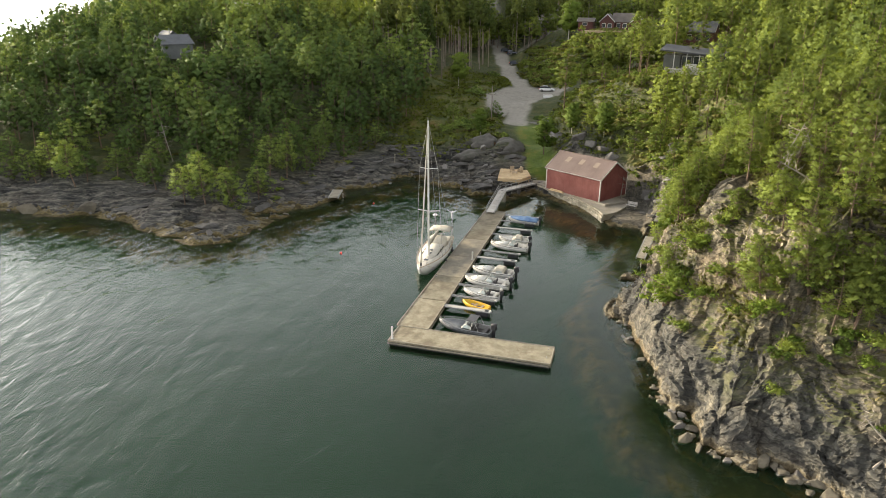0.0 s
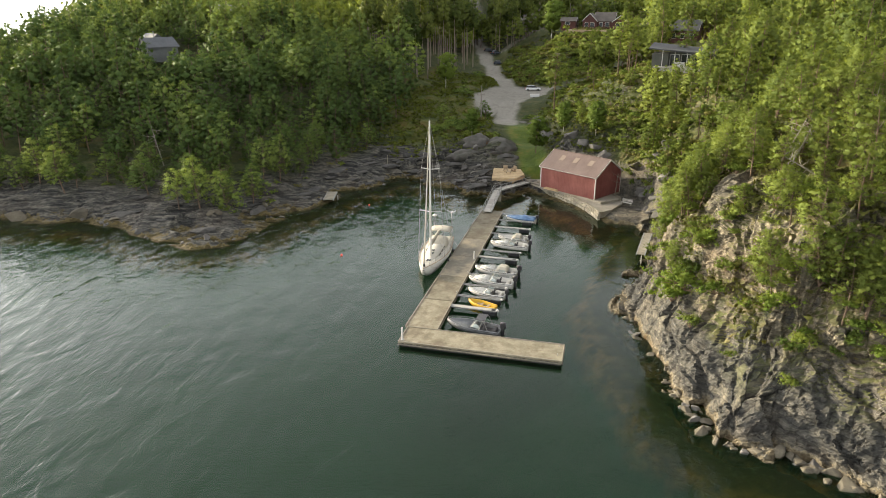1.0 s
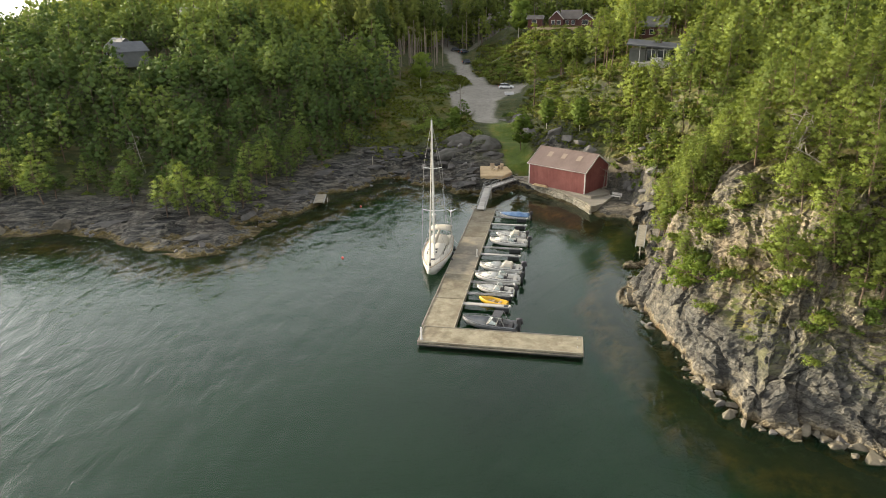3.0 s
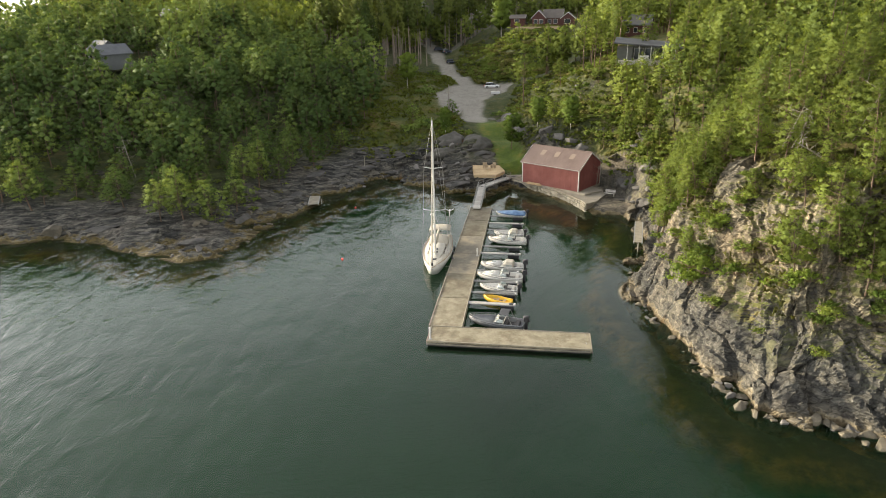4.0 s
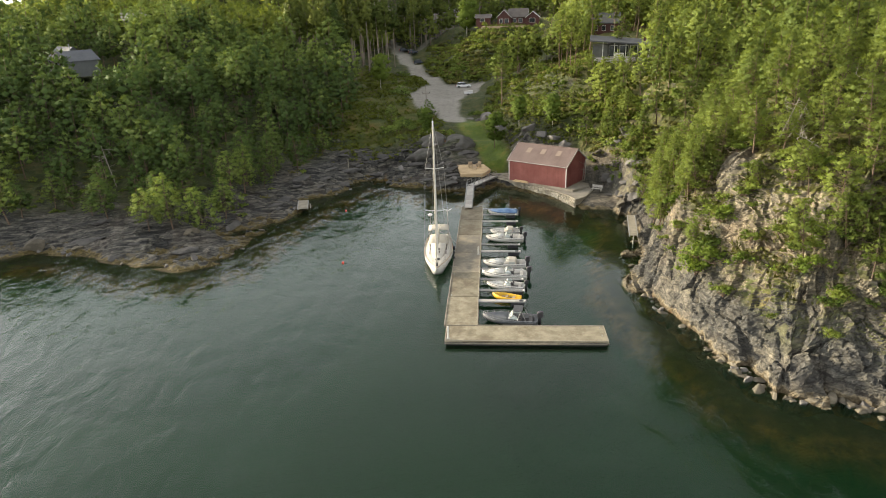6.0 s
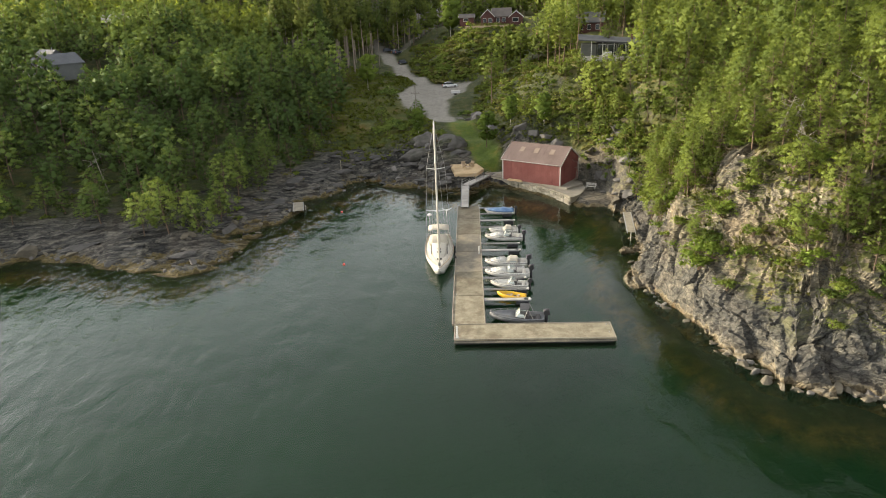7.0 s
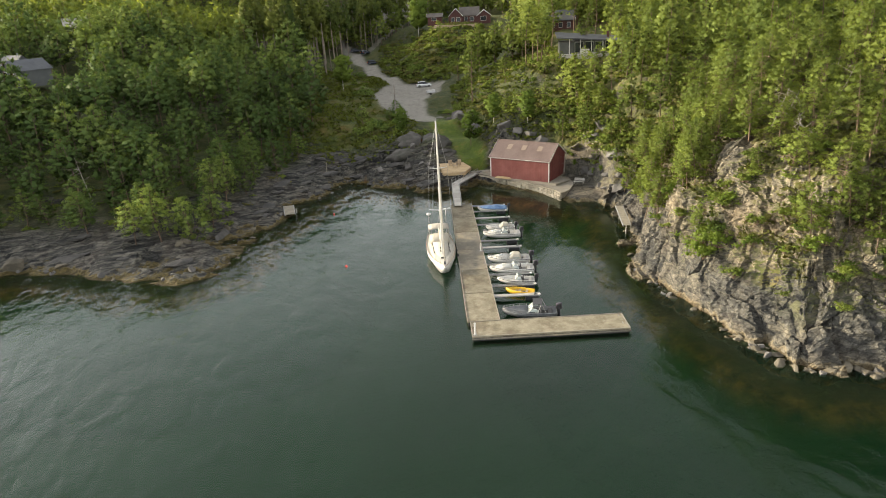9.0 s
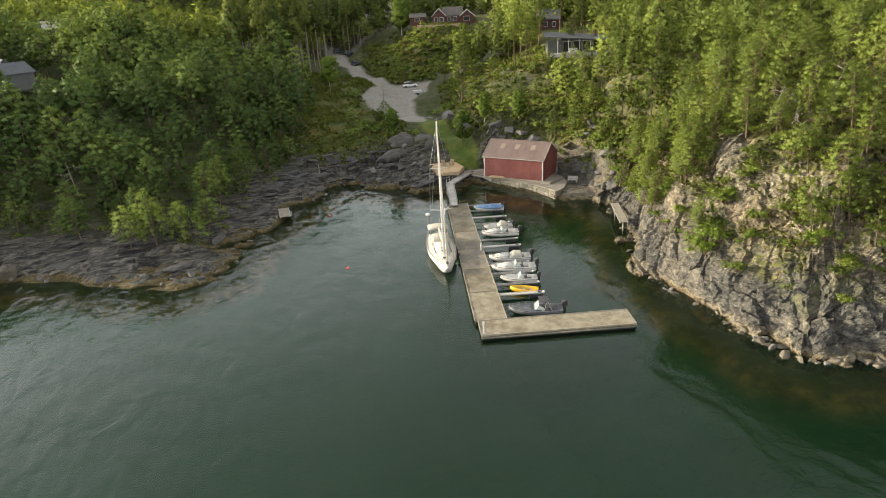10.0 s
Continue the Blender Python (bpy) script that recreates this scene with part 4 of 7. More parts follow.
def plant_woods():
    rng = np.random.default_rng(7)
    # tone puts the hill's shade into the colour of these shore pines
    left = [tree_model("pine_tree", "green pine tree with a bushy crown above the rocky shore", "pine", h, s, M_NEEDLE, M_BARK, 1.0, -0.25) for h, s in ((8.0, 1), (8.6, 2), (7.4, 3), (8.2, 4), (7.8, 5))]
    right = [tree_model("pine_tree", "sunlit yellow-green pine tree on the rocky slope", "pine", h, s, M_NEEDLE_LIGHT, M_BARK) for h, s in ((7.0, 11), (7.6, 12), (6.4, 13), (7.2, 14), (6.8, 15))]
    coarse = [grow("pine", 8.0, np.random.default_rng(100 + i), 0.5) for i in range(10)]
    dense = [grow("pine", 8.0, np.random.default_rng(160 + i), 0.55) for i in range(8)]
    rough = [grow("pine", 8.5, np.random.default_rng(130 + i), 0.28) for i in range(6)]

    def stand(models, x0, x1, y0, y1, gap, limit, closer, size):
        x, y = scatter(x0, x1, y0, y1, gap, rng)
        chance, z, inland = wooded(x, y)
        keep = rng.uniform(size=len(x)) < chance
        x, y, z, inland = x[keep], y[keep], z[keep], inland[keep]
        order = np.argsort(closer(x, y, inland))
        size = size(x, y, inland) * rng.uniform(0.68, 1.28, len(x))
        near, rest = order[:limit], order[limit:]
        for i in near:
            m = models[rng.integers(len(models))]
            copy_thing(m, pose(x[i], y[i], z[i] - 0.1, rng.uniform(-5, 5), rng.uniform(-5, 5), rng.uniform(0, 360)) @ Matrix.Diagonal((size[i], size[i], size[i] * rng.uniform(0.78, 1.05), 1)))
        return x[rest], y[rest], z[rest], size[rest]

    lx = stand(left, -170, -18, 30, 128, 4.6, 90, lambda x, y, d: d, lambda x, y, d: 0.88 + 0.40 * step(12, 40, d))
    # beyond the camera's left edge: rough trees, every second one, slightly lower
    edge = lx[0] < 10 - 1.24 * (lx[1] + 50)
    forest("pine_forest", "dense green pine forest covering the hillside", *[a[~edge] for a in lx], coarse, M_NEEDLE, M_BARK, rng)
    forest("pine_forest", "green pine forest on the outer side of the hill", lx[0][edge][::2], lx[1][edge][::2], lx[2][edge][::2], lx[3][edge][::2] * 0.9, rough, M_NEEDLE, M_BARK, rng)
    rx = stand(right, 8, 92, -12, 128, 3.9, 100, lambda x, y, d: np.hypot(x - 22, y + 8), lambda x, y, d: 0.62 + 0.46 * step(5, 24, d))
    # beyond the camera's right edge: rough trees, every second one
    edge = rx[0] > 6 + 0.76 * (rx[1] + 55)
    forest("pine_forest", "dense sunlit pine forest covering the rocky hill", *[a[~edge & (rx[1] < 62)] for a in rx], dense, M_NEEDLE_LIGHT, M_BARK, rng)
    forest("pine_forest", "sunlit pine forest above the boathouse and the houses", *[a[~edge & (rx[1] >= 62)] for a in rx], coarse, M_NEEDLE_LIGHT, M_BARK, rng)
    forest("pine_forest", "sunlit pine forest on the back of the rocky hill", *[a[edge][::2] for a in rx], rough, M_NEEDLE_LIGHT, M_BARK, rng)
    # far west wood takes the sunny needles to stand for brighter, hazier light
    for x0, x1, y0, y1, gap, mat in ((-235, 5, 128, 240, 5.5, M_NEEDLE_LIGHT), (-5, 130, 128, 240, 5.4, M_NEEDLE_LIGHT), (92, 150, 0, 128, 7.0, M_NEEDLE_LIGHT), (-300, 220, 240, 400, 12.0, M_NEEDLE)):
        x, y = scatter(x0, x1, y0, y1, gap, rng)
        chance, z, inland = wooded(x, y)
        # outside the camera's view the wood is thinned
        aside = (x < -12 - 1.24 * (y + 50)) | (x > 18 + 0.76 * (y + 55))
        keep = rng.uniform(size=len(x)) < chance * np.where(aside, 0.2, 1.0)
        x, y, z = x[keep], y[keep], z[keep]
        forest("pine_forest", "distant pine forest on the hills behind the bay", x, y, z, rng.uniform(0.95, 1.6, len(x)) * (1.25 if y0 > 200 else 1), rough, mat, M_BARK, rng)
    for ob in left + right:
        for o in (*ob.children_recursive, ob):
            bpy.data.objects.remove(o)


plant_woods()


# ---- the floating pier ----
DECK = 0.55


def pontoon(name, m, length, width, label, kerbs, top=None):
    """A concrete float on the water: body, deck slab, timber kerbs, rubber skirt."""
    ob = group_of(name, m, label, "pontoon", "pier sections")
    part("float_body", box(0.12, length - 0.12, 0.12, width - 0.12, -0.45, DECK - 0.16, 0.04), M_RUBBER, ob, "dark wet float under the deck")
    part("deck_slab", box(0.02, length - 0.02, 0.02, width - 0.02, DECK - 0.16, DECK, 0.02), top or M_CONC, ob)
    for side in kerbs:
        a = {"s": (0, length, 0, 0.10), "n": (0, length, width - 0.10, width), "w": (0, 0.10, 0, width), "e": (length - 0.10, length, 0, width)}[side]
        x0, x1, y0, y1 = a
        part("kerb", box(x0, x1, y0, y1, DECK + 0.002, DECK + 0.06, 0.02), M_EDGE, ob, "pale weathered timber kerb")
        if side == "s" or side == "e":
            d = 0.05
            part("rub_rail", box(x0 - (d if side != "s" else 0), x1 + d * (side == "e"), y0 - d, y1 if side == "e" else y0 + 0.02, DECK - 0.34, DECK - 0.18, 0.02), M_CONC_DARK, ob)
    return ob


def build_pier():
    head = pontoon("pier_pontoon", pose(0, 0, 0), 15.4, 3.2, "long pale concrete pontoon forming the pier head", "sne")
    part("kerb", box(0, 0.10, 0.11, 3.09, DECK + 0.002, DECK + 0.06, 0.02), M_EDGE, head)
    y = 3.23
    for i in range(6):
        pontoon("pier_pontoon", pose(3.08 - 0.012 * i, y, 0, 0, 0, 90.35), 6.62, 3.36, "sand-coloured concrete pontoon section of the floating pier" if i not in (3, 2) else "grey-brown stained concrete pontoon section of the floating pier", "sn", M_CONC_DARK if i in (2, 3) else None)
        y += 6.66
    for x, yy, h in ((0.32, 0.45, 1.25), (2.72, 22.4, 1.0)):
        ob = group_of("service_post", pose(x, yy, DECK), "white service post standing on the pier deck", "post", "service posts")
        part("column", rod_bm((0, 0, 0), (0, 0, h), 0.09, n=10), M_WHITE, ob)
        part("cap", ball(bmesh.new(), (0, 0, h), 0.11, 1, (1, 1, 0.5)), M_WHITE, ob)
        part("foot_plate", box(-0.16, 0.16, -0.16, 0.16, 0, 0.03), M_ALU, ob)
    for x, yy in ((-0.2, 10), (-0.25, 16), (-0.3, 21), (-0.3, 27), (-0.35, 33), (2.9, 12), (2.88, 18), (2.87, 28), (14.9, 1.0), (14.9, 2.6)):
        ob = group_of("mooring_cleat", pose(x + 0.25 * (x < 2), yy, DECK + 0.0), "small galvanised mooring cleat bolted to the deck", "cleat", "mooring cleats")
        part("horn", rod(rod(rod_bm((0, -0.16, 0.12), (0, 0.16, 0.12), 0.025), (0, -0.07, 0), (0, -0.07, 0.12), 0.025), (0, 0.07, 0), (0, 0.07, 0.12), 0.025), M_ALU, ob)


def mooring_finger(y, length, wide):
    ob = group_of("mooring_boom", pose(3.05, y, 0, 0, 0, -1), "narrow galvanised mooring boom on a dark float", "mooring boom", "mooring booms")
    z = 0.5
    for k in (-wide / 2, wide / 2):
        part("rail", box(0, length, k - 0.06, k + 0.06, z - 0.1, z, 0.01), M_ALU, ob)
    for i in range(6):
        part("rung", box(0.4 + i * (length - 0.6) / 5, 0.5 + i * (length - 0.6) / 5, -wide / 2 + 0.062, wide / 2 - 0.062, z - 0.09, z - 0.02), M_ALU, ob)
    if wide > 0.4:
        part("walkway", box(0.05, length - 0.6, -wide / 2 + 0.07, wide / 2 - 0.07, z - 0.015, z + 0.01), M_GREYPLANK, ob)
    part("float_drum", box(length - 1.5, length - 0.1, -wide / 2 - 0.1, wide / 2 + 0.1, -0.3, z - 0.11, 0.06), M_DARK, ob)
    part("end_fender", ball(bmesh.new(), (length + 0.02, 0, z - 0.03), 0.15, 2), M_WHITE, ob)
    part("hinge", box(-0.06, 0.06, -wide / 2 - 0.1, wide / 2 + 0.1, z - 0.16, z + 0.04, 0.01), M_ALU, ob)


build_pier()
for yy, wd in ((9.0, 0.55), (11.7, 0.3), (14.8, 0.3), (17.9, 0.3), (23.7, 0.5), (26.2, 0.3), (32.9, 0.3), (35.8, 0.45), (39.0, 0.3), (41.9, 0.3)):
    mooring_finger(yy, 4.95, wd)


# ---- boats ----
def hull_rings(length, beam, free, stern=0.85, cockpit=0.55, floor_z=0.18, bow_rise=0.35, inner=0.12, n=15):
    """Rings from stern (x = 0) to bow (x = length), an open cockpit aft and a deck forward."""
    rings = []
    for i in range(n):
        s = i / (n - 1)
        b = beam / 2 * (stern + (1 - stern) * min(1, s / 0.4)) * (1 if s < 0.45 else max(0.015, 1 - ((s - 0.45) / 0.55) ** 2.3))
        z = free * (1 + bow_rise * s * s)
        keel = -0.28 + (0 if s < 0.6 else (free * 0.9 + 0.28) * ((s - 0.6) / 0.4) ** 3.2)
        chine = max(keel, 0.06 + 0.5 * max(0, s - 0.5))
        x = length * s
        k = max(b - inner, 0.004)
        zf = floor_z if 0.06 < s < cockpit else z - 0.05
        rings.append([(x, b, z), (x, b * 0.86, min(chine, z - 0.02)), (x, 0, min(keel, z - 0.06)), (x, -b * 0.86, min(chine, z - 0.02)), (x, -b, z), (x, -k, z + 0.02), (x, -k * 0.95, zf), (x, k * 0.95, zf), (x, k, z + 0.02)])
    return rings


def outboard(parent, x, z, size=1.0):
    size = size * 1.3
    motor = part("outboard_motor", loft([[(x - 0.16 * size + 0.32 * size * u * 0.9, 0.15 * size * c, z + (0.2 + 0.42 * w) * size) for u, c, w in ((0, -1, 0), (1, -1, 0), (1, -1, 0.9), (0.1, -1, 1))], [(x - 0.24 * size + 0.48 * size * u * 0.9, 0.21 * size * c, z + (0.15 + 0.55 * w) * size) for u, c, w in ((0, 0, 0), (1, 0, 0), (1, 0, 0.85), (0.1, 0, 1))], [(x - 0.16 * size + 0.32 * size * u * 0.9, 0.15 * size * c, z + (0.2 + 0.42 * w) * size) for u, c, w in ((0, 1, 0), (1, 1, 0), (1, 1, 0.9), (0.1, 1, 1))]]), M_DARK, parent, "dark outboard motor cowl")
    part("motor_leg", box(x - 0.1 * size, x + 0.1 * size, -0.06 * size, 0.06 * size, z - 0.75 * size, z + 0.2 * size, 0.03), M_DARK, motor)


def motorboat(m, label, length, beam, free, hull_mat, canopy=False, console=True, screen=True, seats=2, motor=1.0, rails=True, arch=False, cabin=False, deck_mat=None):
    """Bow towards -x of its own frame; the outboard hangs at +x."""
    ob = group_of("motorboat", m @ pose(length, 0, 0, 0, 0, 180) @ Matrix.Diagonal((1, 0.94, 0.84, 1)), label, "boat", "boats moored at the pier")
    part("hull", loft(hull_rings(length, beam, free)), hull_mat, ob)
    part("cockpit_floor", box(length * 0.08, length * 0.5, -beam * 0.36, beam * 0.36, 0.185, 0.23), deck_mat or M_SOLE, ob)
    part("gunwale_strip", loft([[(x, yy * 1.012, z - 0.05), (x, yy * 1.012, z - 0.11), (x, yy * 0.985, z - 0.11), (x, yy * 0.985, z - 0.05)] for x, yy, z in [(r[0][0], max(r[0][1], 0.02), r[0][2]) for r in hull_rings(length, beam, free)]]), M_DARK, ob)
    part("gunwale_strip", loft([[(x, -yy * 1.012, z - 0.05), (x, -yy * 1.012, z - 0.11), (x, -yy * 0.985, z - 0.11), (x, -yy * 0.985, z - 0.05)] for x, yy, z in [(r[0][0], max(r[0][1], 0.02), r[0][2]) for r in hull_rings(length, beam, free)]]), M_DARK, ob)
    if cabin:
        part("cuddy", loft([[(length * s, -beam * w, free * 1.0), (length * s, beam * w, free * 1.0), (length * s, beam * w * 0.8, free + h), (length * s, -beam * w * 0.8, free + h)] for s, w, h in ((0.52, 0.36, 0.42), (0.68, 0.32, 0.36), (0.86, 0.16, 0.2))]), hull_mat, ob)
        part("hatch", box(length * 0.64, length * 0.74, -0.25, 0.25, free + 0.36, free + 0.43, 0.02), M_SCREEN, ob)
    if console:
        part("console", box(length * 0.43, length * 0.53, -beam * 0.33, beam * 0.33, 0.2, free + 0.18, 0.06), hull_mat, ob)
    if screen:
        z = free + 0.15
        w = beam * 0.36
        part("windscreen", loft([[(length * 0.50, -w, z), (length * 0.50, w, z), (length * 0.44, w * 0.85, z + 0.48), (length * 0.44, -w * 0.85, z + 0.48)], [(length * 0.515, -w, z), (length * 0.515, w, z), (length * 0.455, w * 0.85, z + 0.48), (length * 0.455, -w * 0.85, z + 0.48)]], smooth=False), M_SCREEN, ob)
        part("windscreen_frame", rod(rod(rod_bm((length * 0.44, -w * 0.87, z + 0.49), (length * 0.44, w * 0.87, z + 0.49), 0.03), (length * 0.505, -w, z), (length * 0.44, -w * 0.87, z + 0.49), 0.03), (length * 0.505, w, z), (length * 0.44, w * 0.87, z + 0.49), 0.03), M_ALU, ob)
        for k in (-1, 1):
            part("side_screen", loft([[(length * 0.50, k * w, z), (length * 0.34, k * beam * 0.40, z - 0.08), (length * 0.36, k * beam * 0.38, z + 0.3), (length * 0.44, k * w * 0.87, z + 0.47)], [(length * 0.50, k * w - k * 0.02, z), (length * 0.34, k * beam * 0.40 - k * 0.02, z - 0.08), (length * 0.36, k * beam * 0.38 - k * 0.02, z + 0.3), (length * 0.44, k * w * 0.87 - k * 0.02, z + 0.47)]], smooth=False), M_SCREEN, ob)
    for i in range(seats):
        k = (-1) ** i
        seat = part("seat", box(length * 0.3, length * 0.38, k * beam * 0.2 - 0.24, k * beam * 0.2 + 0.24, 0.231, 0.62, 0.05), M_SEAT, ob, "dark upholstered helm seat")
        part("seat_back", box(length * 0.285, length * 0.305, k * beam * 0.2 - 0.24, k * beam * 0.2 + 0.24, 0.625, 1.0, 0.04), M_SEAT, seat)
    part("stern_bench", box(length * 0.085, length * 0.16, -beam * 0.34, beam * 0.34, 0.232, 0.6, 0.04), M_SEAT if hull_mat is M_GREYHULL else M_CREAM, ob)
    if canopy:
        z = free + 0.5
        rings = []
        for s, h in ((0.22, 0.3), (0.25, 0.5), (0.40, 0.56), (0.5, 0.12)):
            x = length * s
            rings.append([(x, -beam * 0.42, free), (x, -beam * 0.40, free + h * 0.7), (x, -beam * 0.25, free + h + 0.1), (x, beam * 0.25, free + h + 0.1), (x, beam * 0.40, free + h * 0.7), (x, beam * 0.42, free)])
        part("canopy", loft(rings, smooth=False), M_CANVAS if canopy is True else canopy, ob, "cloth boat canopy over the helm")
        for k in (-1, 1):
            part("canopy_window", loft([[(length * s, k * beam * 0.422, free + 0.08), (length * s, k * beam * 0.412, free + 0.30), (length * s, k * beam * 0.402, free + 0.30), (length * s, k * beam * 0.41, free + 0.08)] for s in (0.26, 0.40)], smooth=False), M_SCREEN, ob, "clear plastic side window")
        part("canopy_front", loft([[(length * 0.41, y, free + 0.60), (length * 0.49, y, free + 0.24), (length * 0.498, y, free + 0.28), (length * 0.418, y, free + 0.64)] for y in (-beam * 0.2, beam * 0.2)], smooth=False), M_SCREEN, ob, "clear plastic front window")
    if arch:
        bm = bmesh.new()
        for k in (-1, 1):
            rod(bm, (length * 0.36, k * beam * 0.43, free), (length * 0.30, k * beam * 0.38, free + 1.15), 0.035)
            rod(bm, (length * 0.20, k * beam * 0.43, free), (length * 0.28, k * beam * 0.38, free + 1.15), 0.03)
        rod(bm, (length * 0.30, -beam * 0.38, free + 1.15), (length * 0.30, beam * 0.38, free + 1.15), 0.035)
        part("targa_arch", bm, M_ALU, ob)
        part("hardtop", box(length * 0.27, length * 0.44, -beam * 0.37, beam * 0.37, free + 1.14, free + 1.19, 0.02), M_DARK, ob, "small dark hardtop over the helm")
    if rails:
        bm = bmesh.new()
        tops = []
        for s in (0.55, 0.68, 0.80, 0.92, 0.985):
            b = beam / 2 * max(0.03, 1 - ((s - 0.45) / 0.55) ** 2.3) * 0.93
            zz = free * (1 + 0.35 * s * s)
            tops.append((length * s, b, zz + 0.28))
            for k in (-1, 1):
                rod(bm, (length * s, k * b, zz), (length * s, k * b, zz + 0.28), 0.018, n=4)
        for a, b in zip(tops, tops[1:]):
            rod(bm, a, b, 0.02, n=4)
            rod(bm, (a[0], -a[1], a[2]), (b[0], -b[1], b[2]), 0.02, n=4)
        part("bow_rail", bm, M_ALU, ob)
    if motor:
        outboard(ob, -0.18, free - 0.05, motor)
    return ob


# bow points towards the pier; place is the bow's own
motorboat(pose(3.55, 5.3, 0, 0, 0, -7), "grey aluminium sports boat with dark seats and hardtop", 5.6, 2.15, 0.72, M_GREYHULL, arch=True, motor=1.15, deck_mat=M_SEAT)
motorboat(pose(3.9, 13.6, 0, 0, 0, -8), "small white open motorboat with grey cushions", 4.3, 1.75, 0.6, M_HULL, console=True, seats=2, screen=True, motor=0.95)
motorboat(pose(3.3, 16.6, 0, 0, 0, -3), "white day cruiser with red trim and cuddy", 5.3, 2.1, 0.75, M_HULL, cabin=True, motor=1.15)
motorboat(pose(3.4, 19.8, 0, 0, 0, -3), "white motorboat with a pale folding canopy", 5.2, 2.05, 0.75, M_HULL, canopy=True, cabin=True, screen=False, motor=1.15)
motorboat(pose(3.6, 29.0, 0, 0, 0, -3), "white sports boat with clear wraparound windscreen", 5.1, 2.0, 0.72, M_HULL, canopy=False, cabin=True, motor=1.05)
motorboat(pose(4.2, 31.6, 0, 0, 0, -2), "white motorboat under a pale canvas cover", 4.1, 1.75, 0.65, M_HULL, canopy=M_CANVAS, screen=False, motor=0.9)


def dinghy():
    ob = group_of("rowing_dinghy", pose(4.55, 10.75, 0, 0, 0, -16) @ pose(3.2, 0, 0, 0, 0, 180), "yellow plastic dinghy with brown gear inside", "dinghy")
    part("hull", loft(hull_rings(3.2, 1.35, 0.42, 0.8, 0.85, 0.12, 0.5, 0.14)), M_YELLOW, ob)
    for i, (x, w) in enumerate(((0.7, 0.42), (1.5, 0.48))):
        part("thwart", box(x, x + 0.28, -w, w, 0.28, 0.33, 0.01), M_TEAK, ob)
    part("gear_bag", ball(bmesh.new(), (1.15, 0.1, 0.24), 0.24, 2, (1.1, 0.8, 0.55)), M_SEAT, ob)
    part("gear_bag", ball(bmesh.new(), (2.0, -0.12, 0.24), 0.22, 2, (1.0, 0.9, 0.6)), M_TEAK, ob)


def covered_boat():
    length, beam, free = 4.6, 1.75, 0.55
    ob = group_of("covered_boat", pose(3.8, 40.6, 0, 0, 0, -4) @ pose(length, 0, 0, 0, 0, 180), "small white boat under a blue tarpaulin cover", "boat", "boats moored at the pier")
    part("hull", loft(hull_rings(length, beam, free)), M_HULL, ob)
    rings = []
    for i in range(11):
        s = 0.03 + 0.93 * i / 10
        b = beam / 2 * (1 if s < 0.45 else max(0.03, 1 - ((s - 0.45) / 0.55) ** 2.3)) * 1.02
        z = free * (1 + 0.35 * s * s)
        top = z + 0.32 * math.sin(math.pi * min(1, s * 1.05 + 0.12)) * (1 + 0.25 * math.sin(i * 2.1))
        x = length * s
        rings.append([(x, -b, z - 0.12), (x, -b * 0.98, z + 0.03), (x, -b * 0.4, top), (x, 0, top + 0.05), (x, b * 0.4, top), (x, b * 0.98, z + 0.03), (x, b, z - 0.12)])
    part("tarpaulin", loft(rings), M_BLUE, ob, "creased blue tarpaulin")
    outboard(ob, -0.16, free - 0.05, 0.8)


dinghy()
covered_boat()


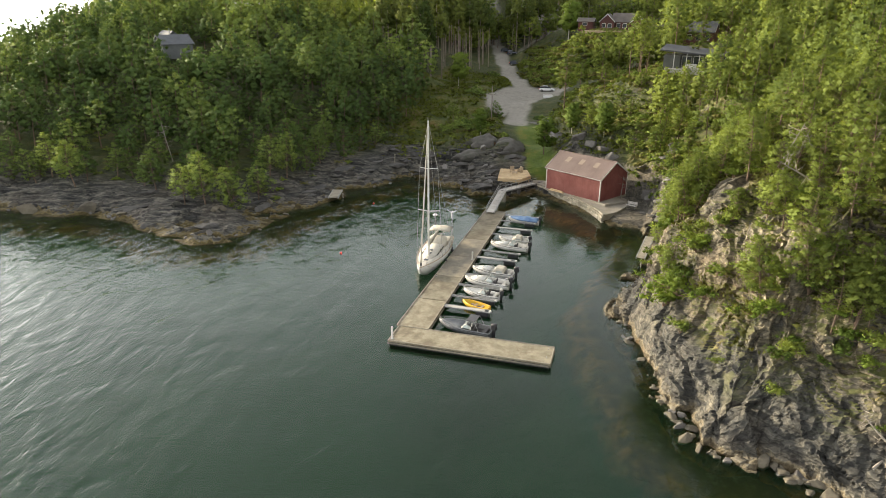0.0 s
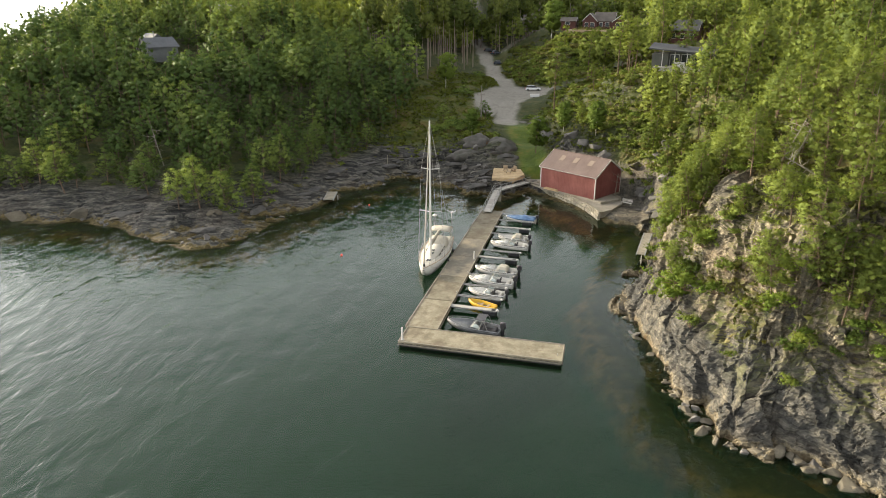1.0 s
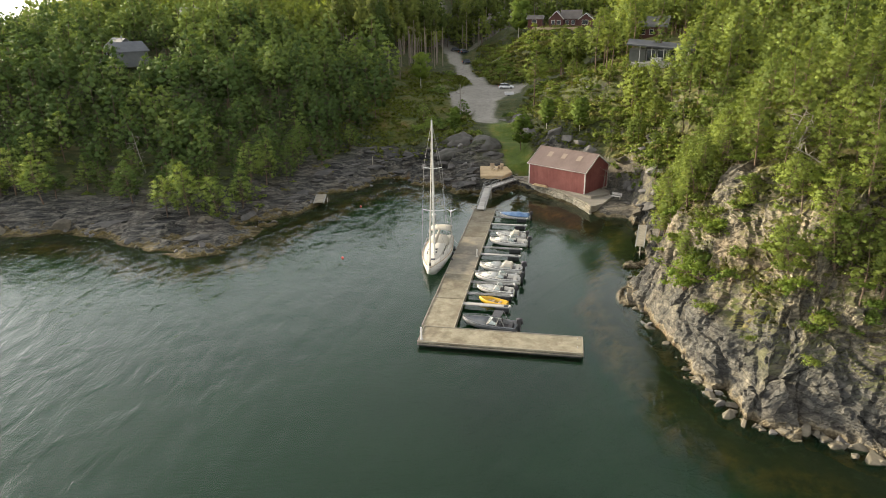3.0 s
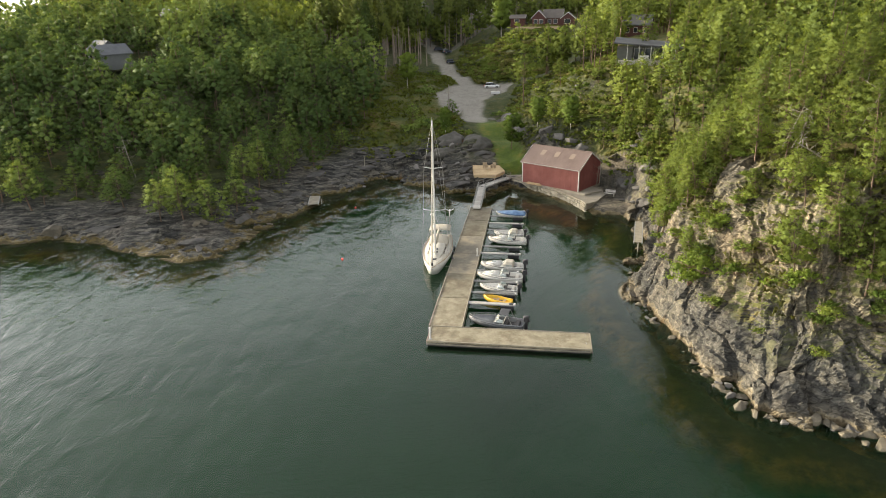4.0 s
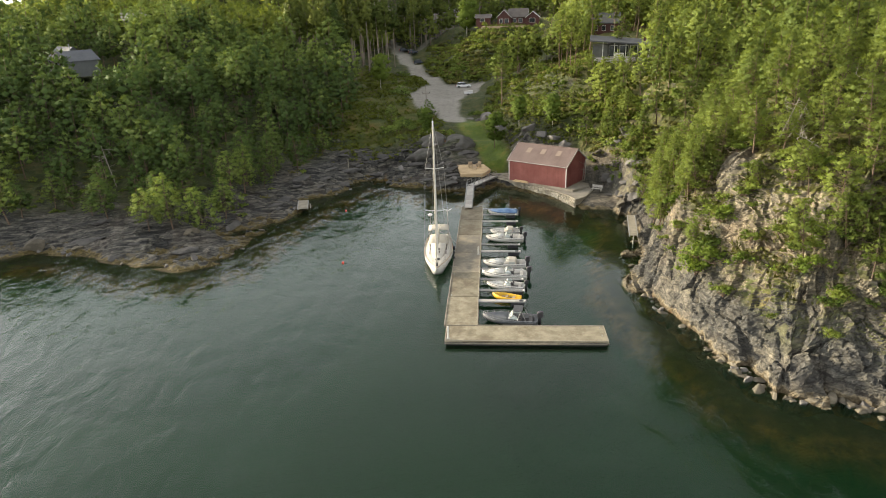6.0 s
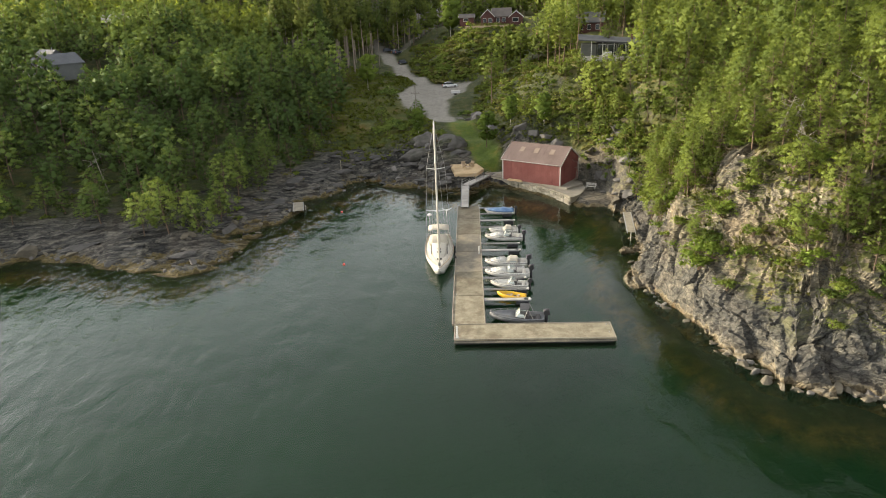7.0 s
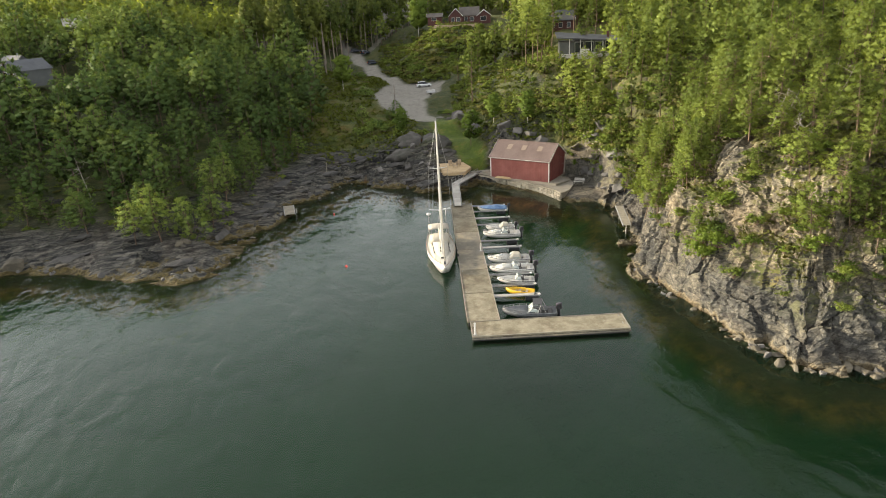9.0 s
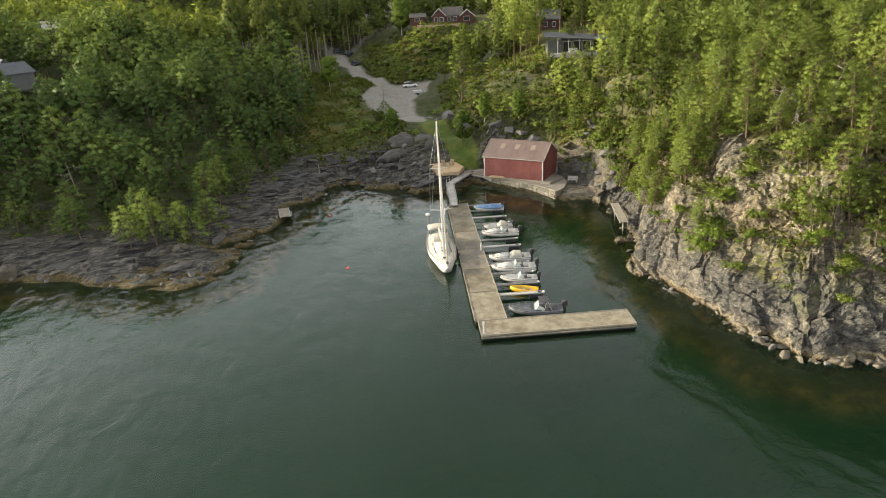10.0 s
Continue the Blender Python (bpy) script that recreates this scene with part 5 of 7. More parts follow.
def sailboat():
    L, B = 12.0, 3.7
    # own frame: bow at x = L, stern at x = 0
    ob = group_of("sailing_yacht", pose(-2.65, 28.1, 0, 0, 0, -87.1), "white sailing yacht with a cream deck and bare mast", "yacht")
    rings, strip, deck = [], [], []
    for i in range(19):
        s = i / 18
        b = B / 2 * (0.74 + 0.26 * math.sin(min(1, s / 0.42) * math.pi / 2)) * (1 if s < 0.42 else max(0.012, max(0.0, math.cos((s - 0.42) / 0.58 * math.pi / 2)) ** 0.75))
        z = 1.12 + 0.34 * (s - 0.25) ** 2 * 1.6
        x = L * s + (0.35 * (s - 0.93) / 0.07 if s > 0.93 else 0) - (0.35 * (1 - s / 0.06) if s < 0.06 else 0) * 0
        keel = -0.5 + (0 if s < 0.78 else (z + 0.25) * ((s - 0.78) / 0.22) ** 2.2) + (0.55 * (1 - s / 0.2) if s < 0.2 else 0)
        keel = min(keel, z - 0.1)
        rings.append([(x, b, z), (x, b * 0.97, max(z * 0.5, keel)), (x, b * 0.72, max(0.0, keel + 0.02)), (x, 0, keel), (x, -b * 0.72, max(0.0, keel + 0.02)), (x, -b * 0.97, max(z * 0.5, keel)), (x, -b, z), (x, -b * 0.5, z + 0.05), (x, b * 0.5, z + 0.05)])
        deck.append([(x, -b * 0.93, z + 0.012), (x, -b * 0.48, z + 0.062), (x, b * 0.48, z + 0.062), (x, b * 0.93, z + 0.012), (x, b * 0.93, z - 0.02), (x, -b * 0.93, z - 0.02)])
        strip.append((x, b, z))
    part("hull", loft(rings), M_HULL, ob)
    part("deck", loft(deck), M_CREAM, ob, "cream non-slip deck")
    for k in (-1, 1):
        part("toe_rail", loft([[(x, k * yy, z + 0.0), (x, k * yy * 0.96, z), (x, k * yy * 0.96, z + 0.07), (x, k * yy, z + 0.07)] for x, yy, z in strip]), M_TEAK, ob)
    zc = 1.16
    coach = part("coachroof", loft([[(x, -w, zc), (x, -w * 0.85, zc + h), (x, 0, zc + h + 0.06), (x, w * 0.85, zc + h), (x, w, zc)] for x, w, h in ((3.4, 1.05, 0.48), (4.2, 1.08, 0.5), (6.0, 1.02, 0.45), (7.6, 0.86, 0.34), (9.2, 0.5, 0.14), (9.9, 0.3, 0.03))]), M_CREAM, ob)
    for k in (-1, 1):
        for x in (4.3, 5.5, 6.8):
            part("cabin_window", box(x, x + 0.75, k * 1.0 - 0.05, k * 1.0 + 0.05, zc + 0.15, zc + 0.32, 0.03), M_GLASS, coach)
    for x, w, z in ((9.1, 0.28, 1.37), (7.3, 0.24, 1.6), (6.5, 0.2, 1.68)):
        part("deck_hatch", box(x, x + 0.5, -w, w, z - 0.02, z + 0.05, 0.03), M_GLASS, coach)
    part("cockpit_well", box(0.7, 3.2, -0.62, 0.62, 1.17, 1.24, 0.03), M_TEAK, ob, "teak cockpit sole")
    for k in (-1, 1):
        part("cockpit_coaming", box(0.6, 3.35, k * 1.0 - 0.22, k * 1.0 + 0.22, 1.17, 1.5, 0.08), M_CREAM, ob)
    part("steering_wheel", rod(rod(rod(rod_bm((1.3, -0.45, 1.95), (1.3, 0.45, 1.95), 0.02), (1.3, 0, 1.5), (1.3, 0, 2.4), 0.02), (1.3, -0.32, 1.63), (1.3, 0.32, 2.27), 0.02), (1.3, 0, 1.2), (1.3, 0, 1.95), 0.08), M_ALU, ob)
    part("sprayhood", loft([[(x, -w, 1.3), (x, -w * 0.95, 1.3 + h * 0.7), (x, -w * 0.6, 1.3 + h), (x, w * 0.6, 1.3 + h), (x, w * 0.95, 1.3 + h * 0.7), (x, w, 1.3)] for x, w, h in ((3.0, 1.25, 1.05), (3.5, 1.28, 1.08), (4.0, 1.24, 0.85), (4.5, 1.15, 0.35))]), M_CANVAS, ob, "cream canvas sprayhood")
    bim = part("bimini", loft([[(x, -1.35, z - 0.12), (x, -0.8, z), (x, 0, z + 0.05), (x, 0.8, z), (x, 1.35, z - 0.12), (x, 1.33, z - 0.17), (x, 0, z), (x, -1.33, z - 0.17)] for x, z in ((0.5, 2.85), (1.2, 2.98), (2.0, 2.98), (2.6, 2.86))]), M_CANVAS, ob, "cream canvas sun awning over the cockpit")
    for x in (0.6, 2.5):
        for k in (-1, 1):
            part("awning_pole", rod_bm((1.5, k * 1.3, 1.4), (x, k * 1.33, 2.72), 0.025), M_ALU, bim)
    mx = L - 3.95
    mast = part("mast", rod_bm((mx, 0, 1.5), (mx - 0.1, 0, 17.9), 0.13, 0.09, 8), M_HULL, ob, "tall white mast")
    for z, w in ((7.1, 1.35), (12.3, 1.1)):
        for k in (-1, 1):
            part("spreader", rod_bm((mx - 0.05, 0, z), (mx - 0.25, k * w, z + 0.1), 0.06, 0.035), M_HULL, mast)
    part("masthead", rod(rod_bm((mx - 0.4, 0, 17.95), (mx + 0.2, 0, 17.95), 0.03), (mx, 0, 17.9), (mx, 0, 18.3), 0.015), M_ALU, mast)
    boom = part("boom", rod_bm((mx - 0.15, 0, 2.75), (2.9, 0, 2.95), 0.09, n=8), M_HULL, ob)
    part("sail_cover", loft([[(x, -w, z), (x, -w * 0.8, z + h * 0.7), (x, 0, z + h), (x, w * 0.8, z + h * 0.7), (x, w, z)] for x, w, h, z in ((mx - 0.2, 0.2, 0.7, 2.78), (mx - 1.5, 0.2, 0.5, 2.82), (mx - 3.5, 0.17, 0.36, 2.88), (3.0, 0.1, 0.2, 2.96))]), M_CANVAS, boom, "cream sail cover")
    part("furled_jib", rod_bm((L - 0.25, 0, 1.9), (mx + 0.1, 0, 17.2), 0.10, 0.05, 8), M_CANVAS, ob, "furled pale headsail on the forestay")
    part("furler_drum", rod_bm((L - 0.22, 0, 1.5), (L - 0.25, 0, 1.85), 0.13, n=8), M_DARK, ob)
    for k in (-1, 1):
        bm = bmesh.new()
        rod(bm, (mx - 0.4, k * 1.65, 1.2), (mx - 0.27, k * 1.36, 7.2), 0.016, n=4)
        rod(bm, (mx - 0.27, k * 1.36, 7.2), (mx - 0.25, k * 1.1, 12.4), 0.016, n=4)
        rod(bm, (mx - 0.25, k * 1.1, 12.4), (mx - 0.1, 0, 17.7), 0.016, n=4)
        part("cap_shroud", bm, M_ALU, mast)
        part("lower_shroud", rod_bm((mx - 0.7, k * 1.6, 1.2), (mx, 0, 7.0), 0.014, n=4), M_ALU, mast)
        part("backstay", rod_bm((0.15, k * 0.9, 1.3), (mx - 0.15, 0, 17.9), 0.016, n=4), M_ALU, mast)
        bm = bmesh.new()
        tops = []
        for s in (0.06, 0.2, 0.36, 0.52, 0.68, 0.82, 0.93):
            b = B / 2 * (0.74 + 0.26 * math.sin(min(1, s / 0.42) * math.pi / 2)) * (1 if s < 0.42 else math.cos((s - 0.42) / 0.58 * math.pi / 2) ** 0.75) * 0.95
            z = 1.12 + 0.34 * (s - 0.25) ** 2 * 1.6
            rod(bm, (L * s, k * b, z), (L * s, k * b, z + 0.62), 0.018, n=4)
            tops.append(Vector((L * s, k * b, z + 0.6)))
        for a, b in zip(tops, tops[1:]):
            rod(bm, a, b, 0.012, n=4)
            rod(bm, a - Vector((0, 0, 0.3)), b - Vector((0, 0, 0.3)), 0.010, n=4)
        part("guard_rail", bm, M_ALU, ob)
        for s in (0.3, 0.45, 0.6):
            if k > 0:
                part("fender", ball(bmesh.new(), (L * s, 1.98, 0.62), 0.16, 2, (1, 1, 2.1)), M_DARK, ob)
    bm = bmesh.new()
    rod(bm, (L * 0.93, 0.45, 2.05), (L + 0.25, 0.12, 2.1), 0.02)
    rod(bm, (L * 0.93, -0.45, 2.05), (L + 0.25, -0.12, 2.1), 0.02)
    rod(bm, (L + 0.25, -0.12, 2.1), (L + 0.25, 0.12, 2.1), 0.02)
    rod(bm, (L + 0.05, 0, 1.5), (L + 0.25, 0, 2.1), 0.02)
    part("pulpit", bm, M_ALU, ob)
    part("anchor", rod(rod_bm((L - 0.2, 0, 1.56), (L + 0.45, 0, 1.45), 0.04), (L + 0.4, -0.2, 1.25), (L + 0.4, 0.2, 1.25), 0.05), M_ALU, ob)
    radar = part("radar_pole", rod_bm((0.25, -1.15, 1.2), (0.25, -1.15, 4.0), 0.045, n=8), M_ALU, ob)
    part("radome", ball(bmesh.new(), (0.25, -1.15, 4.15), 0.32, 2, (1, 1, 0.55)), M_HULL, radar, "white radar dome")
    wind = part("wind_generator_pole", rod_bm((0.25, 1.15, 1.2), (0.25, 1.15, 4.6), 0.04, n=8), M_ALU, ob)
    gen = part("generator_body", rod_bm((0.0, 1.15, 4.7), (0.5, 1.15, 4.7), 0.1, 0.05, 8), M_HULL, wind)
    for i in range(3):
        a = i * 2.094 + 0.5
        part("blade", rod_bm((0.52, 1.15, 4.7), (0.52, 1.15 + 0.72 * math.cos(a), 4.7 + 0.72 * math.sin(a)), 0.06, 0.03, 4), M_HULL, gen)
    bm = bmesh.new()
    rod(bm, (11.0, 0.6, 1.2), (10.0, 2.3, 0.62), 0.02, n=4)
    rod(bm, (1.0, 1.4, 1.2), (2.2, 2.35, 0.62), 0.02, n=4)
    part("mooring_line", bm, M_CANVAS, ob)


sailboat()
for x, y in ((-14.5, 20.9), (-18.9, 42.9)):
    ob = group_of("mooring_buoy", pose(x, y, 0.08), "small orange mooring buoy afloat", "buoy", "mooring buoys")
    part("float", ball(bmesh.new(), (0, 0, 0), 0.15, 2), M_ORANGE, ob)
    part("ring", rod_bm((0, 0, 0.13), (0, 0, 0.22), 0.02), M_ALU, ob)


# ---- quay, boathouse and deck ----
QUAY = [(4.4, 59.4), (7.2, 56.9), (10.0, 53.9), (12.8, 50.9), (15.3, 47.7), (16.7, 45.4), (17.4, 43.6)]


def build_quay():
    ob = group_of("quay", Matrix(), "old stone quay with a pale concrete edge", "quay", kind="structure")
    inner = [(19.2, 45.6), (20.6, 49.0), (20.5, 53), (17.5, 57.5), (9.5, 61.5), (4.2, 60.8)]
    part("quay_surface", prism(QUAY + inner, 0.3, 1.22), M_QUAY, ob)
    part("apron", prism([(6.3, 58.6), (10.6, 55.0), (15.9, 49.2), (17.4, 48.0), (20.3, 50.4), (17, 56.4), (9.5, 60.6)], 1.21, 1.56), M_QUAY, ob, "raised concrete apron under the boathouse")
    for a, b in zip(QUAY, QUAY[1:]):
        a, b = Vector((*a, 0)), Vector((*b, 0))
        ang = math.degrees(math.atan2(b.y - a.y, b.x - a.x))
        ln = (b - a).length
        part("edge_beam", box(0.01, ln - 0.01, -0.12, 0.3, 1.1, 1.34, 0.03, pose(a.x, a.y, 0, 0, 0, ang)), M_EDGE, ob, "pale concrete edge beam")

    # squared facing stones
    rng = random.Random(5)
    shapes = []
    for i in range(5):
        bm = box(-0.5, 0.5, -0.22, 0.22, -0.5, 0.5, 0.09)
        for v in bm.verts:
            v.co += Vector((rng.uniform(-0.05, 0.05), rng.uniform(-0.06, 0.06), rng.uniform(-0.06, 0.06)))
        me = bpy.data.meshes.new("facing_stone")
        bm.to_mesh(me)
        bm.free()
        me.materials.append(M_STONE)
        shapes.append(me)
    for course, (z0, z1) in enumerate(((-0.45, 0.1), (0.1, 0.6), (0.6, 1.09))):
        for a, b in zip(QUAY, QUAY[1:]):
            a, b = Vector((*a, 0)), Vector((*b, 0))
            u = (b - a).normalized()
            d = rng.uniform(0, 0.2)
            while d < (b - a).length - 0.25:
                w = min(rng.uniform(0.55, 1.15), (b - a).length - d)
                st = new("facing_stone", shapes[rng.randrange(5)])
                st.parent = ob
                c = a + u * (d + w / 2) + Vector((u.y, -u.x, 0)) * 0.02
                st.matrix_basis = Matrix.Translation((c.x, c.y, (z0 + z1) / 2)) @ Matrix.Rotation(math.atan2(u.y, u.x), 4, "Z") @ Matrix.Diagonal((w - 0.03, 1, z1 - z0 - 0.03, 1))
                d += w


BATTEN = bpy.data.meshes.new("batten")
box(0, 1, 0, 1, 0, 1).to_mesh(BATTEN)
BATTEN.materials.append(M_RED)


def boathouse():
    """Own frame: x along the water front, y to the back, foot of the front wall at the origin."""
    L, D, H, R = 10.9, 7.0, 3.55, 5.75
    ob = group_of("boathouse", pose(7.27, 55.05, 1.57, 0, 0, -33.05), "red wooden boathouse with faded roof and white trim", "boathouse")

    def wall(name, x0, x1, y0, y1, gable=False):
        if gable:
            bm = profile([(0.02, 0), (D - 0.02, 0), (D - 0.02, H), (D / 2, R - 0.08), (0.02, H)], 0, 0.16)
            bmesh.ops.transform(bm, matrix=Matrix.Translation((x0, 0, 0)) @ Matrix.Rotation(radians(90), 4, "Z") @ Matrix.Scale(-1, 4, (0, 1, 0)), verts=bm.verts)
            bmesh.ops.recalc_face_normals(bm, faces=bm.faces)
        else:
            bm = box(x0, x1, y0, y1, 0, H)
        # cover battens
        strips = []
        if gable:
            n = int(D / 0.28)
            for i in range(1, n):
                y = i * D / n
                top = H + (R - 0.1 - H) * (1 - abs(y - D / 2) / (D / 2))
                strips.append((x0 - 0.026 if x0 < 1 else x0 + 0.161, y - 0.03, 0.025, 0.06, top - 0.05))
        else:
            n = int((x1 - x0) / 0.28)
            for i in range(1, n):
                x = x0 + i * (x1 - x0) / n
                strips.append((x - 0.03, y0 - 0.026 if y0 < 1 else y1 + 0.001, 0.06, 0.025, H - 0.05))
        w = part(name, bm, M_RED, ob)
        for x, y, dx, dy, top in strips:
            st = new("batten", BATTEN)
            st.parent = w
            st.matrix_basis = Matrix.Translation((x, y, 0.05)) @ Matrix.Diagonal((dx, dy, top - 0.05, 1))
        return w

    front = wall("front_wall", 0.0, L, 0.0, 0.16)
    wall("back_wall", 0.0, L, D - 0.16, D)
    wall("gable_wall", 0.002, 0, 0, 0, True)
    wall("gable_wall", L - 0.162, 0, 0, 0, True)
    e = 0.28
    for k in (0, 1):
        a, b = (-e, H - 0.17), (D / 2, R)
        pts = [a, b, (b[0], b[1] + 0.1), (a[0], a[1] + 0.1)]
        if k:
            pts = [(D - x, z) for x, z in pts]
        bm = profile(pts, -0.22, L + 0.22)
        bmesh.ops.transform(bm, matrix=Matrix.Rotation(radians(90), 4, "Z") @ Matrix.Scale(-1, 4, (0, 1, 0)), verts=bm.verts)
        bmesh.ops.recalc_face_normals(bm, faces=bm.faces)
        roof = part("roof_slope", bm, M_ROOF, ob, "faded red-brown sheet roof")
        ang = math.atan2(b[1] - a[1], b[0] - a[0])
        run = math.hypot(b[1] - a[1], b[0] - a[0])
        base = Matrix.Translation((0, a[0] if not k else D - a[0], a[1] + 0.1)) @ (Matrix.Rotation(ang, 4, "X") if not k else Matrix.Rotation(math.pi, 4, "Z") @ Matrix.Translation((-L, 0, 0)) @ Matrix.Rotation(ang, 4, "X"))
        for i in range(12):
            x = -0.2 + i * (L + 0.4) / 11
            part("roof_rib", box(x - 0.02, x + 0.02, 0.0, run, 0.002, 0.014, 0, base), M_ROOF, roof)
        if not k:
            for x in (2.3, 5.0, 7.9):
                part("skylight", box(x, x + 0.85, run * 0.52, run * 0.78, 0.016, 0.04, 0.01, base), M_SKYLIGHT, roof, "dull pale plastic skylight")
        # white barge boards and fascia
        for x in (-0.25, L + 0.22):
            part("barge_board", box(x, x + 0.03, 0, run, -0.16, 0.05, 0, base), M_WHITE, ob, "white barge board")
        part("fascia", box(-0.2, L + 0.2, -0.03, 0.0, -0.13, 0.03, 0, base), M_WHITE, ob, "white fascia board")
    part("ridge_cap", rod_bm((-0.24, D / 2, R + 0.1), (L + 0.24, D / 2, R + 0.1), 0.09, n=6), M_ROOF, ob)
    for x in (-0.03, L - 0.12):
        for y in (-0.035, D - 0.11):
            part("corner_board", box(x, x + 0.15, y, y + 0.15, 0, H - 0.02), M_WHITE, ob, "white corner board")
    part("plinth", box(-0.04, L + 0.04, -0.04, D + 0.04, -0.35, -0.002), M_QUAY, ob)
    return ob


def wooden_deck():
    ob = group_of("timber_deck", pose(0, 0, 0), "pale new timber deck on posts above the rocks", "deck")
    plan = DECK_PLAN
    part("deck_boards", prism(plan, 2.38, 2.5), M_PLANK, ob)
    for a, b in zip(plan, plan[1:] + plan[:1]):
        va, vb = Vector((*a, 0)), Vector((*b, 0))
        ln = (vb - va).length
        part("skirt_board", box(0, ln, -0.05, -0.003, 1.95, 2.44, 0, pose(a[0], a[1], 0, 0, 0, math.degrees(math.atan2(b[1] - a[1], b[0] - a[0])))), M_PLANK, ob)
    for i in range(22):
        y = 55.95 + i * 0.3
        lo = -1.05 - 0.95 * min(1, (y - 55.6) / 7)
        hi = 2.75 + 1.3 * (y - 55.6) / 3.3 if y < 58.9 else 4.05 - 1.25 * (y - 58.9) / 3.9
        part("board_strip", box(lo + 0.05, hi - 0.05, y - 0.13, y + 0.13, 2.501, 2.525), M_PLANK, ob)
    for x, y in ((-0.8, 56), (2.5, 56), (-1.6, 62), (2.6, 62), (3.7, 59)):
        part("post", box(x - 0.08, x + 0.08, y - 0.08, y + 0.08, min(ground_z(x, y) - 0.2, 1.5), 2.37), M_PLANK, ob)
    for x, y, r in ((0.5, 60.4, 20), (1.9, 60.6, -35)):
        ch = group_of("deck_chair", pose(x, y, 2.525, 0, 0, r), "brown wooden lounge chair on the timber deck", "chair", "deck chairs")
        part("seat", box(-0.38, 0.38, -0.35, 0.35, 0.34, 0.42, 0.02), M_TEAK, ch)
        part("backrest", box(-0.38, 0.38, 0.3, 0.38, 0.42, 1.0, 0.02), M_TEAK, ch)
        for lx in (-0.35, 0.35):
            part("side_panel", box(lx - 0.035, lx + 0.035, -0.34, 0.3, 0.0, 0.62, 0.01), M_TEAK, ch)
    tb = group_of("low_table", pose(1.25, 58.9, 2.525), "low square wooden table on the timber deck", "table")
    part("top", box(-0.4, 0.4, -0.4, 0.4, 0.38, 0.43, 0.01), M_TEAK, tb)
    for lx in (-0.34, 0.34):
        for ly in (-0.34, 0.34):
            part("leg", box(lx - 0.03, lx + 0.03, ly - 0.03, ly + 0.03, 0, 0.379), M_TEAK, tb)


def walkway(name, a, b, width, label, rails=(1, -1), rail_h=0.95, mat=None, group=""):
    a, b = Vector(a), Vector(b)
    ln = (b - a).length
    flat = math.hypot(b.x - a.x, b.y - a.y)
    m = Matrix.Translation(a) @ Matrix.Rotation(math.atan2(b.y - a.y, b.x - a.x), 4, "Z") @ Matrix.Rotation(-math.atan2(b.z - a.z, flat), 4, "Y")
    ob = group_of(name, m, label, "gangway", group)
    n = max(6, int(ln / 0.32))
    for i in range(n):
        part("plank", box(i * ln / n + 0.01, (i + 1) * ln / n - 0.01, -width / 2 + 0.05, width / 2 - 0.05, 0, 0.05), mat or M_GREYPLANK, ob)
    for k in (-1, 1):
        part("side_beam", box(0, ln, k * width / 2 - 0.06, k * width / 2 + 0.06, -0.16, 0.06, 0.01), M_ALU, ob)
    for k in rails:
        rail = part("handrail", rod_bm((0, k * width / 2, rail_h), (ln, k * width / 2, rail_h), 0.035), M_ALU, ob)
        part("mid_rail", rod_bm((0, k * width / 2, rail_h * 0.55), (ln, k * width / 2, rail_h * 0.55), 0.025), M_ALU, rail)
        for i in range(int(ln / 1.4) + 1):
            x = min(ln - 0.04, 0.04 + i * (ln - 0.08) / int(ln / 1.4))
            part("rail_post", rod_bm((x, k * width / 2, 0.05), (x, k * width / 2, rail_h), 0.03, n=5), M_ALU, rail)
    return ob


build_quay()
boathouse()
wooden_deck()
walkway("gangway", (0.75, 41.6, 0.75), (0.8, 50.4, 1.75), 1.15, "grey aluminium gangway sloping up from the pier", group="gangways")
walkway("gangway", (0.85, 50.55, 1.8), (4.6, 58.2, 1.42), 1.3, "grey footbridge with handrails leading to the quay", group="gangways")
sup = group_of("bridge_support", pose(0.8, 50.45, 0), "rough concrete pillar carrying the gangway bend", "pillar")
part("pillar", box(-0.6, 0.6, -0.35, 0.35, -1.6, 1.58, 0.06), M_QUAY, sup)
walkway("landing_stage", (23.9, 34.0, 1.75), (22.75, 26.2, 1.55), 1.0, "pale narrow plank walkway beside the cliff", rails=(), mat=M_EDGE)
for x, y in ((23.75, 33.2), (22.95, 27.2)):
    leg = group_of("stage_prop", pose(x, y, 0), "thin timber prop under the plank walkway", "prop", "walkway props")
    part("pole", rod_bm((0, 0, -3.0), (0, 0, 1.45), 0.08), M_GRILL, leg)
jet = walkway("bathing_jetty", (-26.6, 45.9, 0.95), (-25.6, 41.9, 0.75), 1.6, "pale plank bathing jetty over the rocks", rails=(), mat=M_EDGE)
for x, y in ((-25.2, 44.8), (-26.6, 43.0)):
    leg = group_of("jetty_prop", pose(x, y, 0), "short timber prop under the bathing jetty", "prop", "jetty props")
    part("pole", rod_bm((0, 0, -1.0), (0, 0, 0.74), 0.09), M_GRILL, leg)


